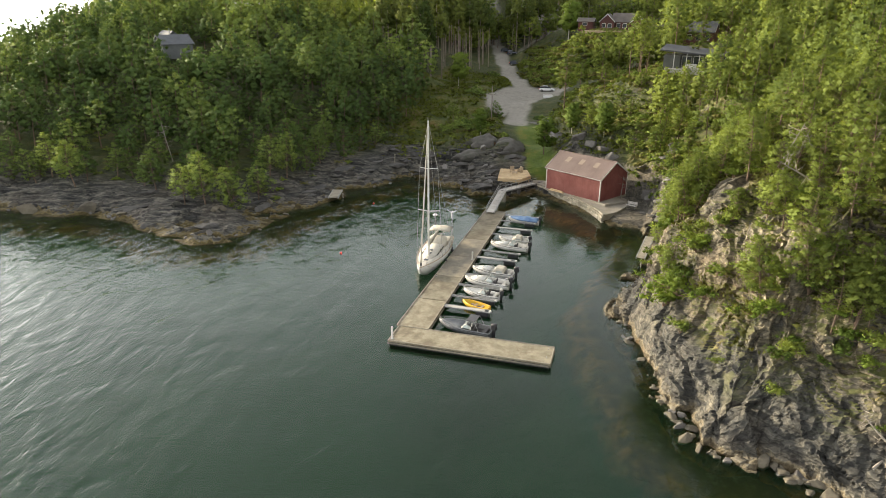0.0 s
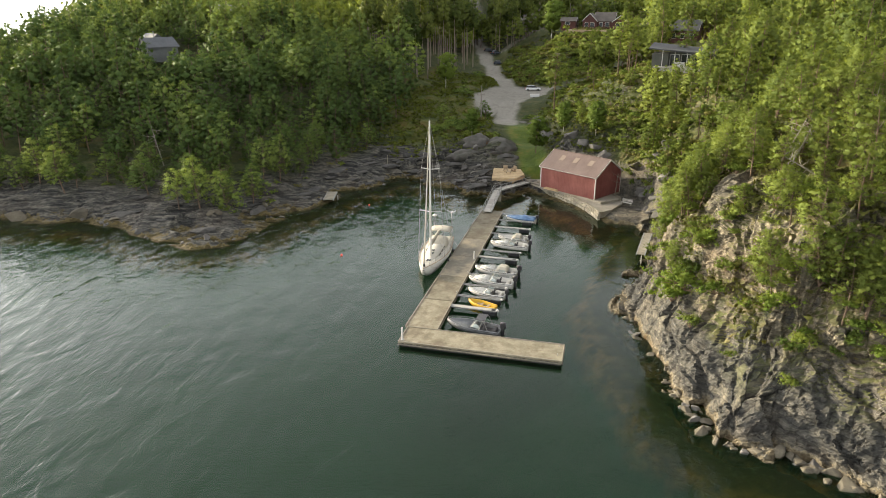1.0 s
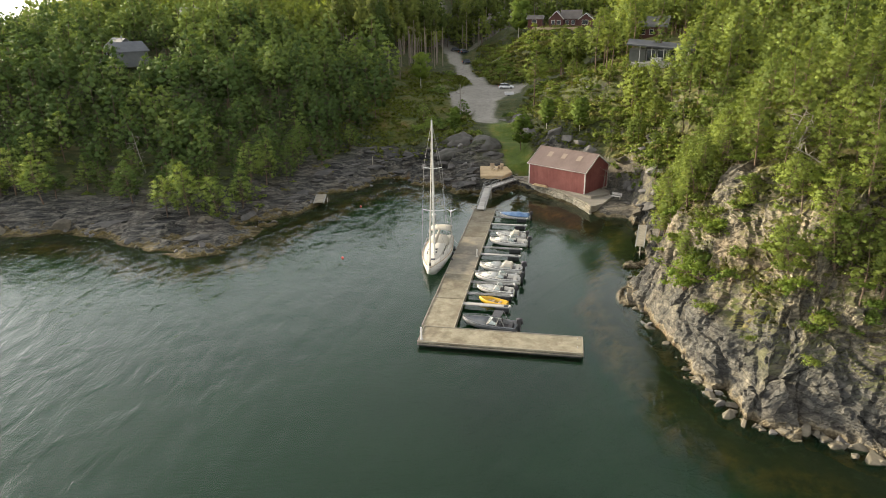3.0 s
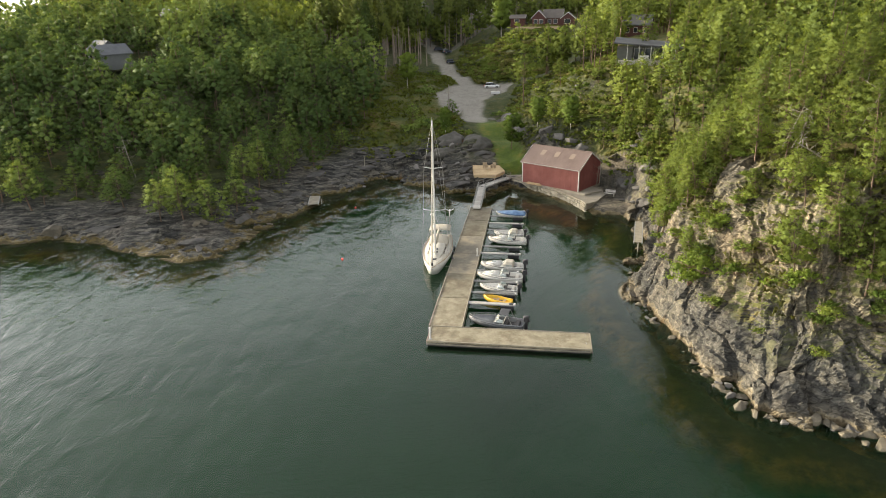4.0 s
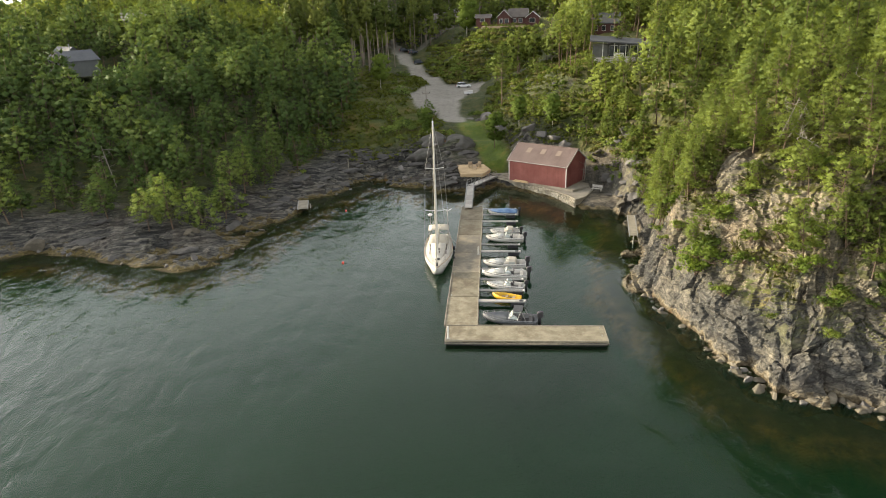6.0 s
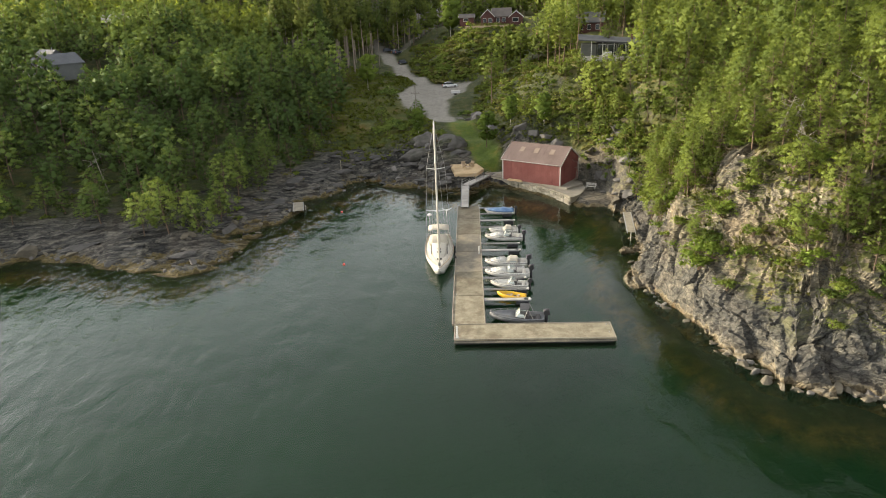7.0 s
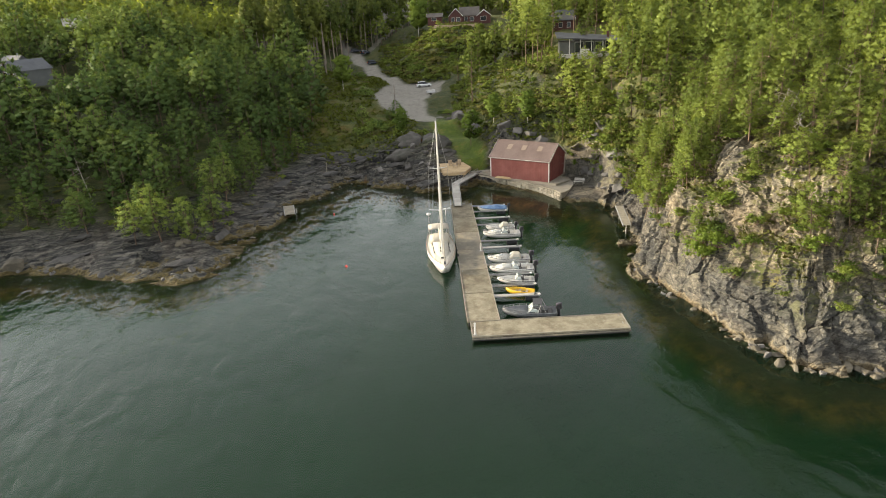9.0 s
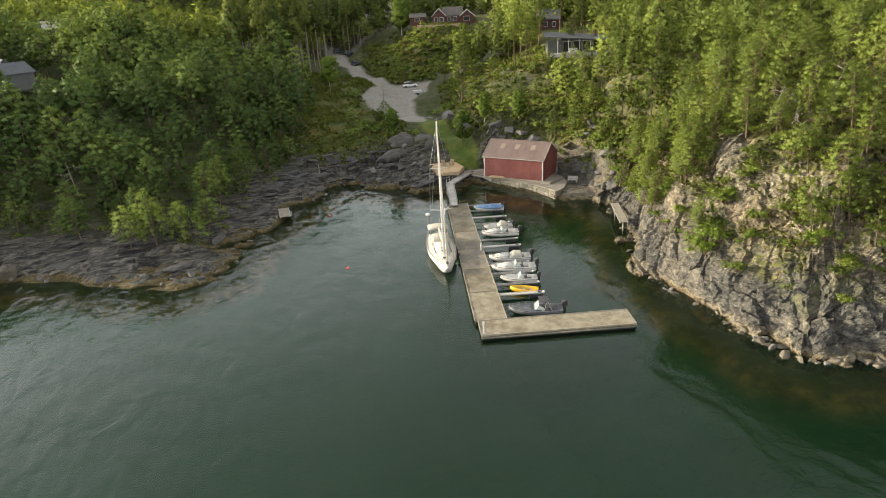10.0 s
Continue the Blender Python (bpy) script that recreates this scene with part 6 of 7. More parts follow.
def bench(m):
    ob = group_of("bench", m, "weathered grey slatted bench beside the boathouse", "bench")
    for i in range(4):
        part("seat_slat", box(-0.85, 0.85, -0.3 + i * 0.14, -0.19 + i * 0.14, 0.42, 0.46), M_GREYPLANK, ob)
    for i in range(3):
        part("back_slat", box(-0.85, 0.85, 0.28, 0.32, 0.55 + i * 0.15, 0.66 + i * 0.15), M_GREYPLANK, ob)
    for x in (-0.7, 0.7):
        part("leg_frame", box(x - 0.04, x + 0.04, -0.28, 0.279, 0.0, 0.419), M_GRILL, ob)
        part("back_post", box(x - 0.04, x + 0.04, 0.325, 0.38, 0.0, 1.0), M_GRILL, ob)


bench(pose(21.3, 48.4, max(1.22, ground_z(21.3, 48.4)), 0, 0, -25))
pk = group_of("plank_stack", pose(9.2, 53.35, 1.57, 0, 0, -33), "pale sawn planks stacked against the boathouse wall", "planks")
for i in range(5):
    part("plank", box(-1.5 + 0.1 * i, 1.6 - 0.07 * i, -0.2 + 0.02 * i, 0.12, 0.06 * i, 0.06 * i + 0.05), M_PLANK, pk)


# ---- cars, houses and poles up the valley ----
def car(m, label, paint, estate=True):
    """A parked car, 4.4 m long along x."""
    ob = group_of("parked_car", m, label, "car", "parked cars")
    body = [(-2.15, 0.45, 0.78), (-2.12, 0.85, 0.80), (-1.9, 0.98, 0.86), (-0.6, 0.98, 0.90), (0.8, 0.96, 0.90), (1.7, 0.86, 0.86), (2.1, 0.70, 0.78), (2.18, 0.5, 0.7)]
    part("body", loft([[(x, -w, 0.34), (x, -w * 1.02, 0.6), (x, -w * 0.94, z), (x, w * 0.94, z), (x, w * 1.02, 0.6), (x, w, 0.34), (x, w * 0.8, 0.24), (x, -w * 0.8, 0.24)] for x, z, w in body]), paint, ob)
    cab = [(-2.0, 0.98, 0.80), (-1.65, 1.45, 0.70), (-0.5, 1.56, 0.70), (0.25, 1.5, 0.68), (1.05, 0.98, 0.78)]
    part("glasshouse", loft([[(x, -0.80, 0.92), (x, -w, z), (x, w, z), (x, 0.80, 0.92)] for x, z, w in cab]), M_GLASS, ob, "dark tinted car windows")
    part("roof_panel", loft([[(x, -w, z - 0.02), (x, -w * 0.8, z + 0.035), (x, w * 0.8, z + 0.035), (x, w, z - 0.02)] for x, z, w in ((-1.72, 1.42, 0.7), (-0.9, 1.56, 0.7), (-0.4, 1.57, 0.7), (0.3, 1.49, 0.68))]), paint, ob)
    for x in (-1.35, 1.35):
        for k in (-1, 1):
            w = part("wheel", rod_bm((x, k * 0.70, 0.33), (x, k * 0.93, 0.33), 0.34, n=16), M_RUBBER, ob)
            part("rim", rod_bm((x, k * 0.92, 0.33), (x, k * 0.945, 0.33), 0.21, n=10), M_ALU, w)
    for k in (-1, 1):
        part("headlight", box(2.06, 2.2, k * 0.6 - 0.16, k * 0.6 + 0.16, 0.58, 0.70, 0.03), M_SCREEN, ob)
        part("tail_light", box(-2.22, -2.08, k * 0.68 - 0.08, k * 0.68 + 0.08, 0.7, 0.88, 0.02), M_ORANGE, ob)
        part("door_mirror", ball(bmesh.new(), (0.75, k * 1.0, 1.0), 0.1, 1, (0.7, 1, 0.7)), paint, ob)
    return ob


car(pose(-4.0, 136.0, ground_z(-4.0, 136.0), 0, 0, 4), "white compact estate car parked on gravel", M_CARWHITE)
car(pose(-21.7, 183.0, ground_z(-21.7, 183.0), 0, 0, 8), "dark blue estate car parked beside the road", M_CARDARK)
car(pose(-25.2, 194.5, ground_z(-25.2, 194.5), 0, 0, 60), "dark grey car parked beside the road", M_CARDARK)
car(pose(-30.3, 209.5, ground_z(-30.3, 209.5), 0, 0, 8), "black car parked further up the road", M_CARDARK)


car(pose(-22.0, 258.0, ground_z(-22.0, 258.0), 0, 0, 5), "white van parked on the upper gravel yard", M_CARWHITE)
car(pose(-14.5, 256.0, ground_z(-14.5, 256.0), 0, 0, -12), "pale car parked on the upper gravel yard", M_CARWHITE)


def boat_trailer(m):
    ob = group_of("boat_trailer", m, "small white covered trailer on the gravel yard", "trailer")
    part("box_body", box(-1.2, 1.2, -0.65, 0.65, 0.55, 1.1, 0.05), M_CARWHITE, ob)
    part("lid", box(-1.25, 1.25, -0.7, 0.7, 1.101, 1.22, 0.04), M_WHITE, ob)
    part("drawbar", rod_bm((1.2, 0, 0.5), (2.3, 0, 0.42), 0.05), M_ALU, ob)
    for k in (-1, 1):
        part("wheel", rod_bm((-0.1, k * 0.68, 0.3), (-0.1, k * 0.88, 0.3), 0.3, n=12), M_RUBBER, ob)


boat_trailer(pose(-2.2, 124.5, ground_z(-2.2, 124.5), 0, 0, 10))


def window_on(parent, x0, x1, y, z0, z1, m=None):
    w = part("window_frame", box(x0 - 0.1, x1 + 0.1, y - 0.06, y + 0.02, z0 - 0.1, z1 + 0.1, 0, m), M_WHITE, parent, "white window frame")
    part("pane", box(x0, x1, y - 0.08, y - 0.062, z0, z1, 0, m), M_GLASS, w)


def gabled(ob, x0, x1, y0, y1, h, r, wall_mat, roof_mat, along_x=True, trim=M_WHITE):
    """A gabled block: walls, two roof slopes, white verge boards. The ridge runs along x or y."""
    if along_x:
        sec = [(y0, -1.2), (y1, -1.2), (y1, h), ((y0 + y1) / 2, r), (y0, h)]
        bm = profile([(a, b) for a, b in sec], x0, x1)
        turn = Matrix.Rotation(radians(90), 4, "Z") @ Matrix.Scale(-1, 4, (0, 1, 0))
        lo, hi, mid, ends = y0, y1, (y0 + y1) / 2, (x0, x1)
    else:
        bm = profile([(x0, -1.2), (x1, -1.2), (x1, h), ((x0 + x1) / 2, r), (x0, h)], y0, y1)
        turn = Matrix()
        lo, hi, mid, ends = x0, x1, (x0 + x1) / 2, (y0, y1)
    bmesh.ops.transform(bm, matrix=turn, verts=bm.verts)
    bmesh.ops.recalc_face_normals(bm, faces=bm.faces)
    part("wall_block", bm, wall_mat, ob)
    slope = (r - h) / (mid - lo)
    for a, b in ((lo - 0.45, mid), (hi + 0.45, mid)):
        za = h - slope * 0.45 + 0.01
        pts = [(a, za), (b, r + 0.01), (b, r + 0.17), (a, za + 0.17)]
        bm = profile(pts, ends[0] - 0.4, ends[1] + 0.4)
        bmesh.ops.transform(bm, matrix=turn, verts=bm.verts)
        bmesh.ops.recalc_face_normals(bm, faces=bm.faces)
        roof = part("roof_slope", bm, roof_mat, ob)
        for e0, e1 in ((ends[0] - 0.44, ends[0] - 0.402), (ends[1] + 0.402, ends[1] + 0.44)):
            bm = profile([(a, za - 0.08), (b, r - 0.07), (b, r + 0.19), (a, za + 0.19)], e0, e1)
            bmesh.ops.transform(bm, matrix=turn, verts=bm.verts)
            bmesh.ops.recalc_face_normals(bm, faces=bm.faces)
            part("verge_board", bm, trim, roof)


def cabin_red():
    """The red holiday cabin at the top of the slope."""
    ob = group_of("holiday_cabin", pose(6.0, 187.5, 22.4, 0, 0, -5) @ Matrix.Diagonal((0.77, 0.8, 1.0, 1)), "dark red holiday cabin with white trim and terrace", "cabin")
    gabled(ob, 0.0, 6.0, 0.0, 8.0, 2.7, 5.0, M_DARKRED, M_BROWNROOF, False)
    gabled(ob, 5.0, 13.5, 2.5, 9.0, 2.7, 5.2, M_DARKRED, M_BROWNROOF, True)
    gabled(ob, 13.0, 19.0, 1.0, 8.0, 2.4, 4.2, M_DARKRED, M_BROWNROOF, False)
    for x0, x1, y in ((1.0, 2.4, 0), (3.4, 5.0, 0), (7.0, 8.4, 2.5), (9.6, 11.2, 2.5), (14.5, 17.0, 1.0)):
        window_on(ob, x0, x1, y, 0.7, 2.0)
    part("terrace", box(-7.0, 13.0, -4.5, -0.01, -1.1, -0.2, 0.02), M_TEAK, ob)
    bm = bmesh.new()
    rod(bm, (-7, -4.45, 0.7), (12.9, -4.45, 0.7), 0.05)
    rod(bm, (-7, -4.45, 0.25), (12.9, -4.45, 0.25), 0.04)
    for i in range(13):
        rod(bm, (-6.95 + i * 1.65, -4.45, -0.2), (-6.95 + i * 1.65, -4.45, 0.72), 0.05)
    part("terrace_rail", bm, M_DARKRED, ob)
    shed = group_of("garden_shed", pose(-1.6, 191, 22.9, 0, 0, -5), "small dark red shed beside the cabin", "shed")
    gabled(shed, 0, 5, 0, 4, 2.1, 3.1, M_DARKRED, M_BROWNROOF, True)
    window_on(shed, 1.5, 3.0, 0, 0.8, 1.7)
    guest = group_of("garden_shed", pose(20.6, 131.0, 21.2, 0, 0, 10) @ Matrix.Diagonal((0.75, 0.75, 0.7, 1)), "small dark red shed on the slope", "shed")
    gabled(guest, 0, 3.5, 0, 3, 1.9, 2.6, M_RED, M_BROWNROOF, True)


def modern_house():
    """The low house with the flat mono-pitch roof above the cliff."""
    ob = group_of("modern_house", pose(24.9, 82.3, 19.2, 0, 0, -8) @ Matrix.Diagonal((0.85, 0.85, 0.95, 1)), "low modern house with dark flat roof, white posts", "house")
    part("wall_block", box(3.0, 13.0, 2.0, 9.0, -1.5, 2.6), M_SAGE, ob)
    part("wall_wing", box(-0.5, 3.0, 0.5, 7.0, -1.5, 2.4), M_SAGE, ob)
    bm = loft([[(-1.2, -1.2, 3.35), (-1.2, 9.8, 3.9), (-1.2, 9.8, 4.15), (-1.2, -1.2, 3.6)], [(14.5, -0.8, 2.15), (14.5, 9.8, 2.6), (14.5, 9.8, 2.85), (14.5, -0.8, 2.4)]], smooth=False)
    part("roof", bm, M_DARKROOF, ob, "dark felt mono-pitch roof")
    for x in (3.2, 5.6, 8.0, 10.4):
        window_on(ob, x + 0.15, x + 2.0, 2.0, 0.1, 2.2)
    for x in (1.8, 4.4, 7.0, 9.6, 12.2):
        part("veranda_post", box(x - 0.07, x + 0.07, -0.5, -0.36, -1.2, 3.3 - 0.08 * x), M_WHITE, ob, "white veranda post")
    part("veranda", box(0.0, 14.0, -1.0, 1.99, -1.4, -0.02), M_GREYPLANK, ob)
    part("carport_wall", box(10.0, 14.0, 3.0, 9.0, -1.5, 2.3), M_DARKRED, ob)
    part("chimney", box(11.2, 11.7, 5, 5.5, 2.0, 4.1, 0.03), M_DARKRED, ob)
    for dx, col in ((5.5, M_HULL), (9.2, M_SEAT)):
        ch = group_of("garden_sofa", pose(24.9 + dx * 0.85, 82.2 - dx * 0.12, 19.2, 0, 0, -8), "outdoor sofa standing on the veranda", "sofa", "veranda furniture")
        part("seat", box(-0.9, 0.9, -0.4, 0.4, 0.0, 0.42, 0.05), col, ch)
        part("backrest", box(-0.9, 0.9, 0.25, 0.42, 0.422, 0.85, 0.05), col, ch)
    back = group_of("red_house", pose(30.2, 126.5, 21.6, 0, 0, -14) @ Matrix.Diagonal((0.62, 0.8, 0.95, 1)), "dark red timber house among pine trunks", "house")
    gabled(back, 0, 11, 0, 8, 2.8, 5.2, M_DARKRED, M_DARKROOF, True)
    for x in (1.2, 4.5, 8.0):
        window_on(back, x, x + 1.4, 0, 0.8, 2.0)


def hill_house():
    """The grey house half hidden in the woods on the western hill."""
    ob = group_of("hill_house", pose(-92.4, 85.4, 19.7, 0, 0, -32) @ Matrix.Diagonal((0.80, 0.80, 0.92, 1)), "dark grey wooden house with two gables", "house")
    gabled(ob, 0.0, 8.0, 0.0, 7.0, 2.5, 5.0, M_GREYWALL, M_SLATE, True, M_GREYWALL)
    gabled(ob, 8.6, 15.5, -2.5, 6.0, 2.4, 4.3, M_GREYWALL, M_SLATE, False, M_GREYWALL)
    part("link", box(8.0, 8.6, 2.0, 5.0, -1.2, 2.6), M_GREYWALL, ob)
    for x in (0.8, 3.0, 5.2, 9.6, 12.6):
        window_on(ob, x, x + 1.5, 0.0 if x < 8 else -2.5, 0.5, 2.1)
    part("balcony", box(-0.5, 7.5, -2.2, -0.01, -0.6, -0.3), M_GREYPLANK, ob)
    bm = bmesh.new()
    rod(bm, (-0.5, -2.15, 0.6), (7.5, -2.15, 0.6), 0.05)
    for i in range(9):
        rod(bm, (-0.45 + i, -2.15, -1.4), (-0.45 + i, -2.15, 0.6), 0.05)
    part("balcony_rail", bm, M_GREYPLANK, ob)
    part("flue", rod_bm((9.5, 2.0, 3.5), (9.5, 2.0, 5.8), 0.14), M_ALU, ob)


def upland_hut():
    ob = group_of("upland_hut", pose(-101.0, 134.0, 26.6, 0, 0, 28), "low grey-green hut roof among the pines", "hut")
    gabled(ob, 0.0, 7.5, 0.0, 5.0, 2.4, 4.2, M_GREYWALL, M_GREYPLANK, True, M_GREYWALL)
    for x in (1.2, 4.6):
        window_on(ob, x, x + 1.3, 0.0, 0.7, 1.9)


upland_hut()
cabin_red()
modern_house()
hill_house()


def utility_pole(x, y, h):
    ob = group_of("utility_pole", pose(x, y, ground_z(x, y)), "grey wooden utility pole with a crossarm", "pole")
    part("shaft", rod_bm((0, 0, -0.5), (0, 0, h), 0.14, 0.10, 8), M_GREYBARK, ob)
    part("crossarm", box(-0.9, 0.9, -0.06, 0.06, h - 1.9, h - 1.76), M_GREYBARK, ob)
    for k in (-0.8, 0.8):
        part("insulator", rod_bm((k, 0, h - 1.76), (k, 0, h - 1.55), 0.05), M_DARK, ob)


utility_pole(-10.5, 93.0, 8.0)
mk = group_of("marker_stake", pose(-22.6, 62.8, ground_z(-22.6, 62.8)), "thin pale wooden marker stake in the grass", "stake")
part("stake", rod_bm((0, 0, -0.3), (0.1, 0, 2.2), 0.07), M_EDGE, mk)


# ---- boulders on the shores ----
def boulder_mesh(seed, material):
    """An angular block: the hull of a few corners, edges knocked off."""
    rng = np.random.default_rng(seed)
    p = rng.normal(size=(13, 3))
    p /= np.linalg.norm(p, axis=1)[:, None]
    p *= rng.uniform(0.8, 1.05, (13, 1))
    bm = bmesh.new()
    bmesh.ops.convex_hull(bm, input=[bm.verts.new(q) for q in p])
    bmesh.ops.bevel(bm, geom=list(bm.edges), offset=0.05, segments=1, affect="EDGES")
    me = bpy.data.meshes.new("boulder")
    bm.to_mesh(me)
    bm.free()
    me.materials.append(material)
    return me


PALE = [boulder_mesh(s, M_BOULDER) for s in range(1, 7)]
SHORE_STONE = [boulder_mesh(s, M_SHOREROCK) for s in range(21, 29)]
GREY = [boulder_mesh(s, M_DARKROCK) for s in range(11, 17)]


def boulder(x, y, size, meshes, rng, label, group, z=None):
    ob = new("boulder", meshes[rng.integers(len(meshes))])
    zz = ground_z(x, y) if z is None else z
    s = size * rng.uniform(0.75, 1.3, 3) * (1.15, 0.85, 0.7)
    ob.matrix_basis = pose(x, y, max(zz, -0.4) + s[2] * 0.2, rng.uniform(-15, 15), rng.uniform(-15, 15), rng.uniform(0, 360)) @ Matrix.Diagonal((*s, 1))
    return tagged(ob, label, "boulder", group)


def strew_boulders():
    rng = np.random.default_rng(3)
    text = "pale angular boulder at the foot of the cliff"
    for x, y, s in ((26.1, -6.9, 1.0), (26.9, -5.4, 0.85), (27.8, -5.6, 1.15), (28.4, -6.0, 1.1), (29.2, -7.6, 0.8), (27.3, -7.8, 0.6), (30.4, -8.0, 0.9), (31.5, -8.2, 1.0), (32.6, -8.9, 0.7), (33.2, -9.8, 0.9), (34.6, -9.6, 0.7), (35.2, -10.8, 1.0), (36.0, -11.0, 0.9), (34.0, -10.6, 0.6), (36.8, -11.8, 0.8), (25.4, -4.2, 0.8), (24.9, -2.4, 0.7), (24.3, -0.4, 0.6)):
        boulder(x, y, s * 0.78, PALE, rng, text, "boulders below the cliff", -0.1)
    for i in range(80):
        k = rng.uniform(0, 9.99)
        j = int(k)
        (x0, y0), (x1, y1) = SHORE[24 + j], SHORE[25 + j]
        x, y = x0 + (x1 - x0) * (k - j) + rng.uniform(-0.3, 0.9), y0 + (y1 - y0) * (k - j) + rng.uniform(-0.5, 0.7)
        boulder(x, y, rng.uniform(0.2, 0.6), PALE if i % 3 else GREY, rng, "small pale tide-washed stone on the shore", "stones along the cliff", -0.1)
    for x, y, s in ((-59.0, 25.5, 1.5), (-62.5, 25.4, 0.7), (-68.3, 23.0, 1.6), (-37.6, 27.2, 0.75), (-36.9, 27.9, 0.8), (-33.8, 36.0, 0.7), (-52.5, 25.0, 0.7), (-35.6, 33, 0.5), (-28.3, 46.8, 0.5)):
        boulder(x, y, s, PALE, rng, "large pale rounded boulder on the shore rocks", "boulders on the western shore")
    for i in range(44):
        k = rng.uniform(0, 13.99)
        j = int(k)
        (x0, y0), (x1, y1) = SHORE[j], SHORE[j + 1]
        x, y = x0 + (x1 - x0) * (k - j) + rng.uniform(-1, 1), y0 + (y1 - y0) * (k - j) + rng.uniform(-0.6, 2.2)
        boulder(x, y, rng.uniform(0.2, 0.55), PALE if rng.uniform() < 0.5 else GREY, rng, "small stone lying on the shore rocks", "stones on the western shore")
    for x, y, s in ((-8.6, 60.5, 0.8), (-9.8, 60.9, 0.7), (-9.2, 59.9, 0.6), (-3.6, 61.8, 0.9), (-4.9, 62.6, 0.8), (-4.2, 66, 0.8), (-6.5, 67.5, 1.0), (-2.6, 70.0, 0.9), (-12.5, 62.5, 0.9), (-7.5, 62.4, 1.0), (-3.0, 57.6, 0.9), (-11.5, 60.2, 0.8), (0.5, 52.6, 0.9), (2.6, 54.6, 0.8), (-2.2, 54.2, 0.8), (-16.5, 62.0, 0.8)):
        boulder(x, y, s, GREY, rng, "weathered grey rock knob at the head of the bay", "rocks at the head of the bay")


strew_boulders()


def rock_dome(x, y, sx, sy, h, seed):
    """A smooth ice-worn hump of bedrock."""
    bm = bmesh.new()
    bmesh.ops.create_icosphere(bm, subdivisions=4, radius=1.0)
    for v in bm.verts:
        p = v.co
        k = 1 + 0.75 * float(fbm(np.array(p.x * 1.3 + seed), np.array(p.y * 1.3 + p.z), seed)) + 0.28 * float(fbm(np.array(p.x * 5 + seed), np.array(p.y * 5 + 2 * p.z), seed + 3))
        v.co = (p.x * sx * k, p.y * sy * k, p.z * h * k)
    for f in bm.faces:
        f.smooth = True
    ob = part("rock_dome", bm, M_DOME)
    ob.matrix_basis = pose(x, y, ground_z(x, y) - 0.25 * h, 6, -8, 25)
    return tagged(ob, "smooth grey ice-worn rock hump beside the lawn", "rock", "rock humps by the lawn")


M_DOME = surface("ice_worn_gneiss", (0.065, 0.062, 0.058), (0.13, 0.122, 0.11), 0.8, 0.9, bump=0.6, depth=0.08, fine=2.5, dirt=(0.05, 0.05, 0.04))
for row in ((-6.8, 71.0, 3.4, 2.8, 2.0, 1), (-1.9, 70.5, 3.0, 2.8, 1.7, 2), (-0.6, 66.6, 2.4, 1.6, 1.0, 3), (-8.6, 66.5, 3.2, 1.7, 1.2, 4)):
    rock_dome(*row)
slab_rng = np.random.default_rng(19)
count = 0
while count < 60:
    x, y = slab_rng.uniform(-26, 6), slab_rng.uniform(50, 69)
    z, inland = land(np.array([x]), np.array([y]))
    if inland[0] < 0.3 or z[0] > 4.5 or signed(DECK_PLAN, np.array([x]), np.array([y]))[0] > -1 or signed(LAWN, np.array([x]), np.array([y]))[0] > -0.8:
        continue
    s = slab_rng.uniform(0.5, 1.5)
    ob = new("flat_rock", SHORE_STONE[count % 8])
    ob.matrix_basis = pose(x, y, z[0] + 0.05, slab_rng.uniform(-14, 4), slab_rng.uniform(-8, 8), 16 + slab_rng.uniform(-18, 18)) @ Matrix.Diagonal((s * 1.5, s * 0.75, s * 0.42, 1))
    tagged(ob, "dark layered flat rock at the head of the bay", "rock", "flat rocks at the head of the bay")
    count += 1
count = 0
while count < 16:
    x, y = slab_rng.uniform(-74, -24), slab_rng.uniform(19, 56)
    z, inland = land(np.array([x]), np.array([y]))
    if inland[0] < 0.2 or inland[0] > 9.5:
        continue
    s = slab_rng.uniform(0.5, 1.7) * (1.15 - 0.04 * inland[0])
    ob = new("flat_rock", SHORE_STONE[count % 8])
    turn = 12 if x < -36 else 62
    ob.matrix_basis = pose(x, y, z[0] - 0.08 * s, slab_rng.uniform(-12, 4), slab_rng.uniform(-6, 6), turn + slab_rng.uniform(-14, 14)) @ Matrix.Diagonal((s * slab_rng.uniform(1.2, 2.2), s * slab_rng.uniform(0.6, 1.1), s * 0.42, 1))
    tagged(ob, "dark layered flat rock along the wooded shore", "rock", "flat rocks along the western shore")
    count += 1
for i in range(46):
    x, y = slab_rng.uniform(19.5, 27), slab_rng.uniform(38.5, 58)
    z, inland = land(np.array([x]), np.array([y]))
    if inland[0] > 1.0 and signed(PAD, np.array([x]), np.array([y]))[0] < 0.5:
        boulder(x, y, slab_rng.uniform(0.5, 1.5), GREY if i % 4 else PALE, slab_rng, "fissured rock block beside the quay", "rock blocks beside the quay")
wall_rng = np.random.default_rng(9)
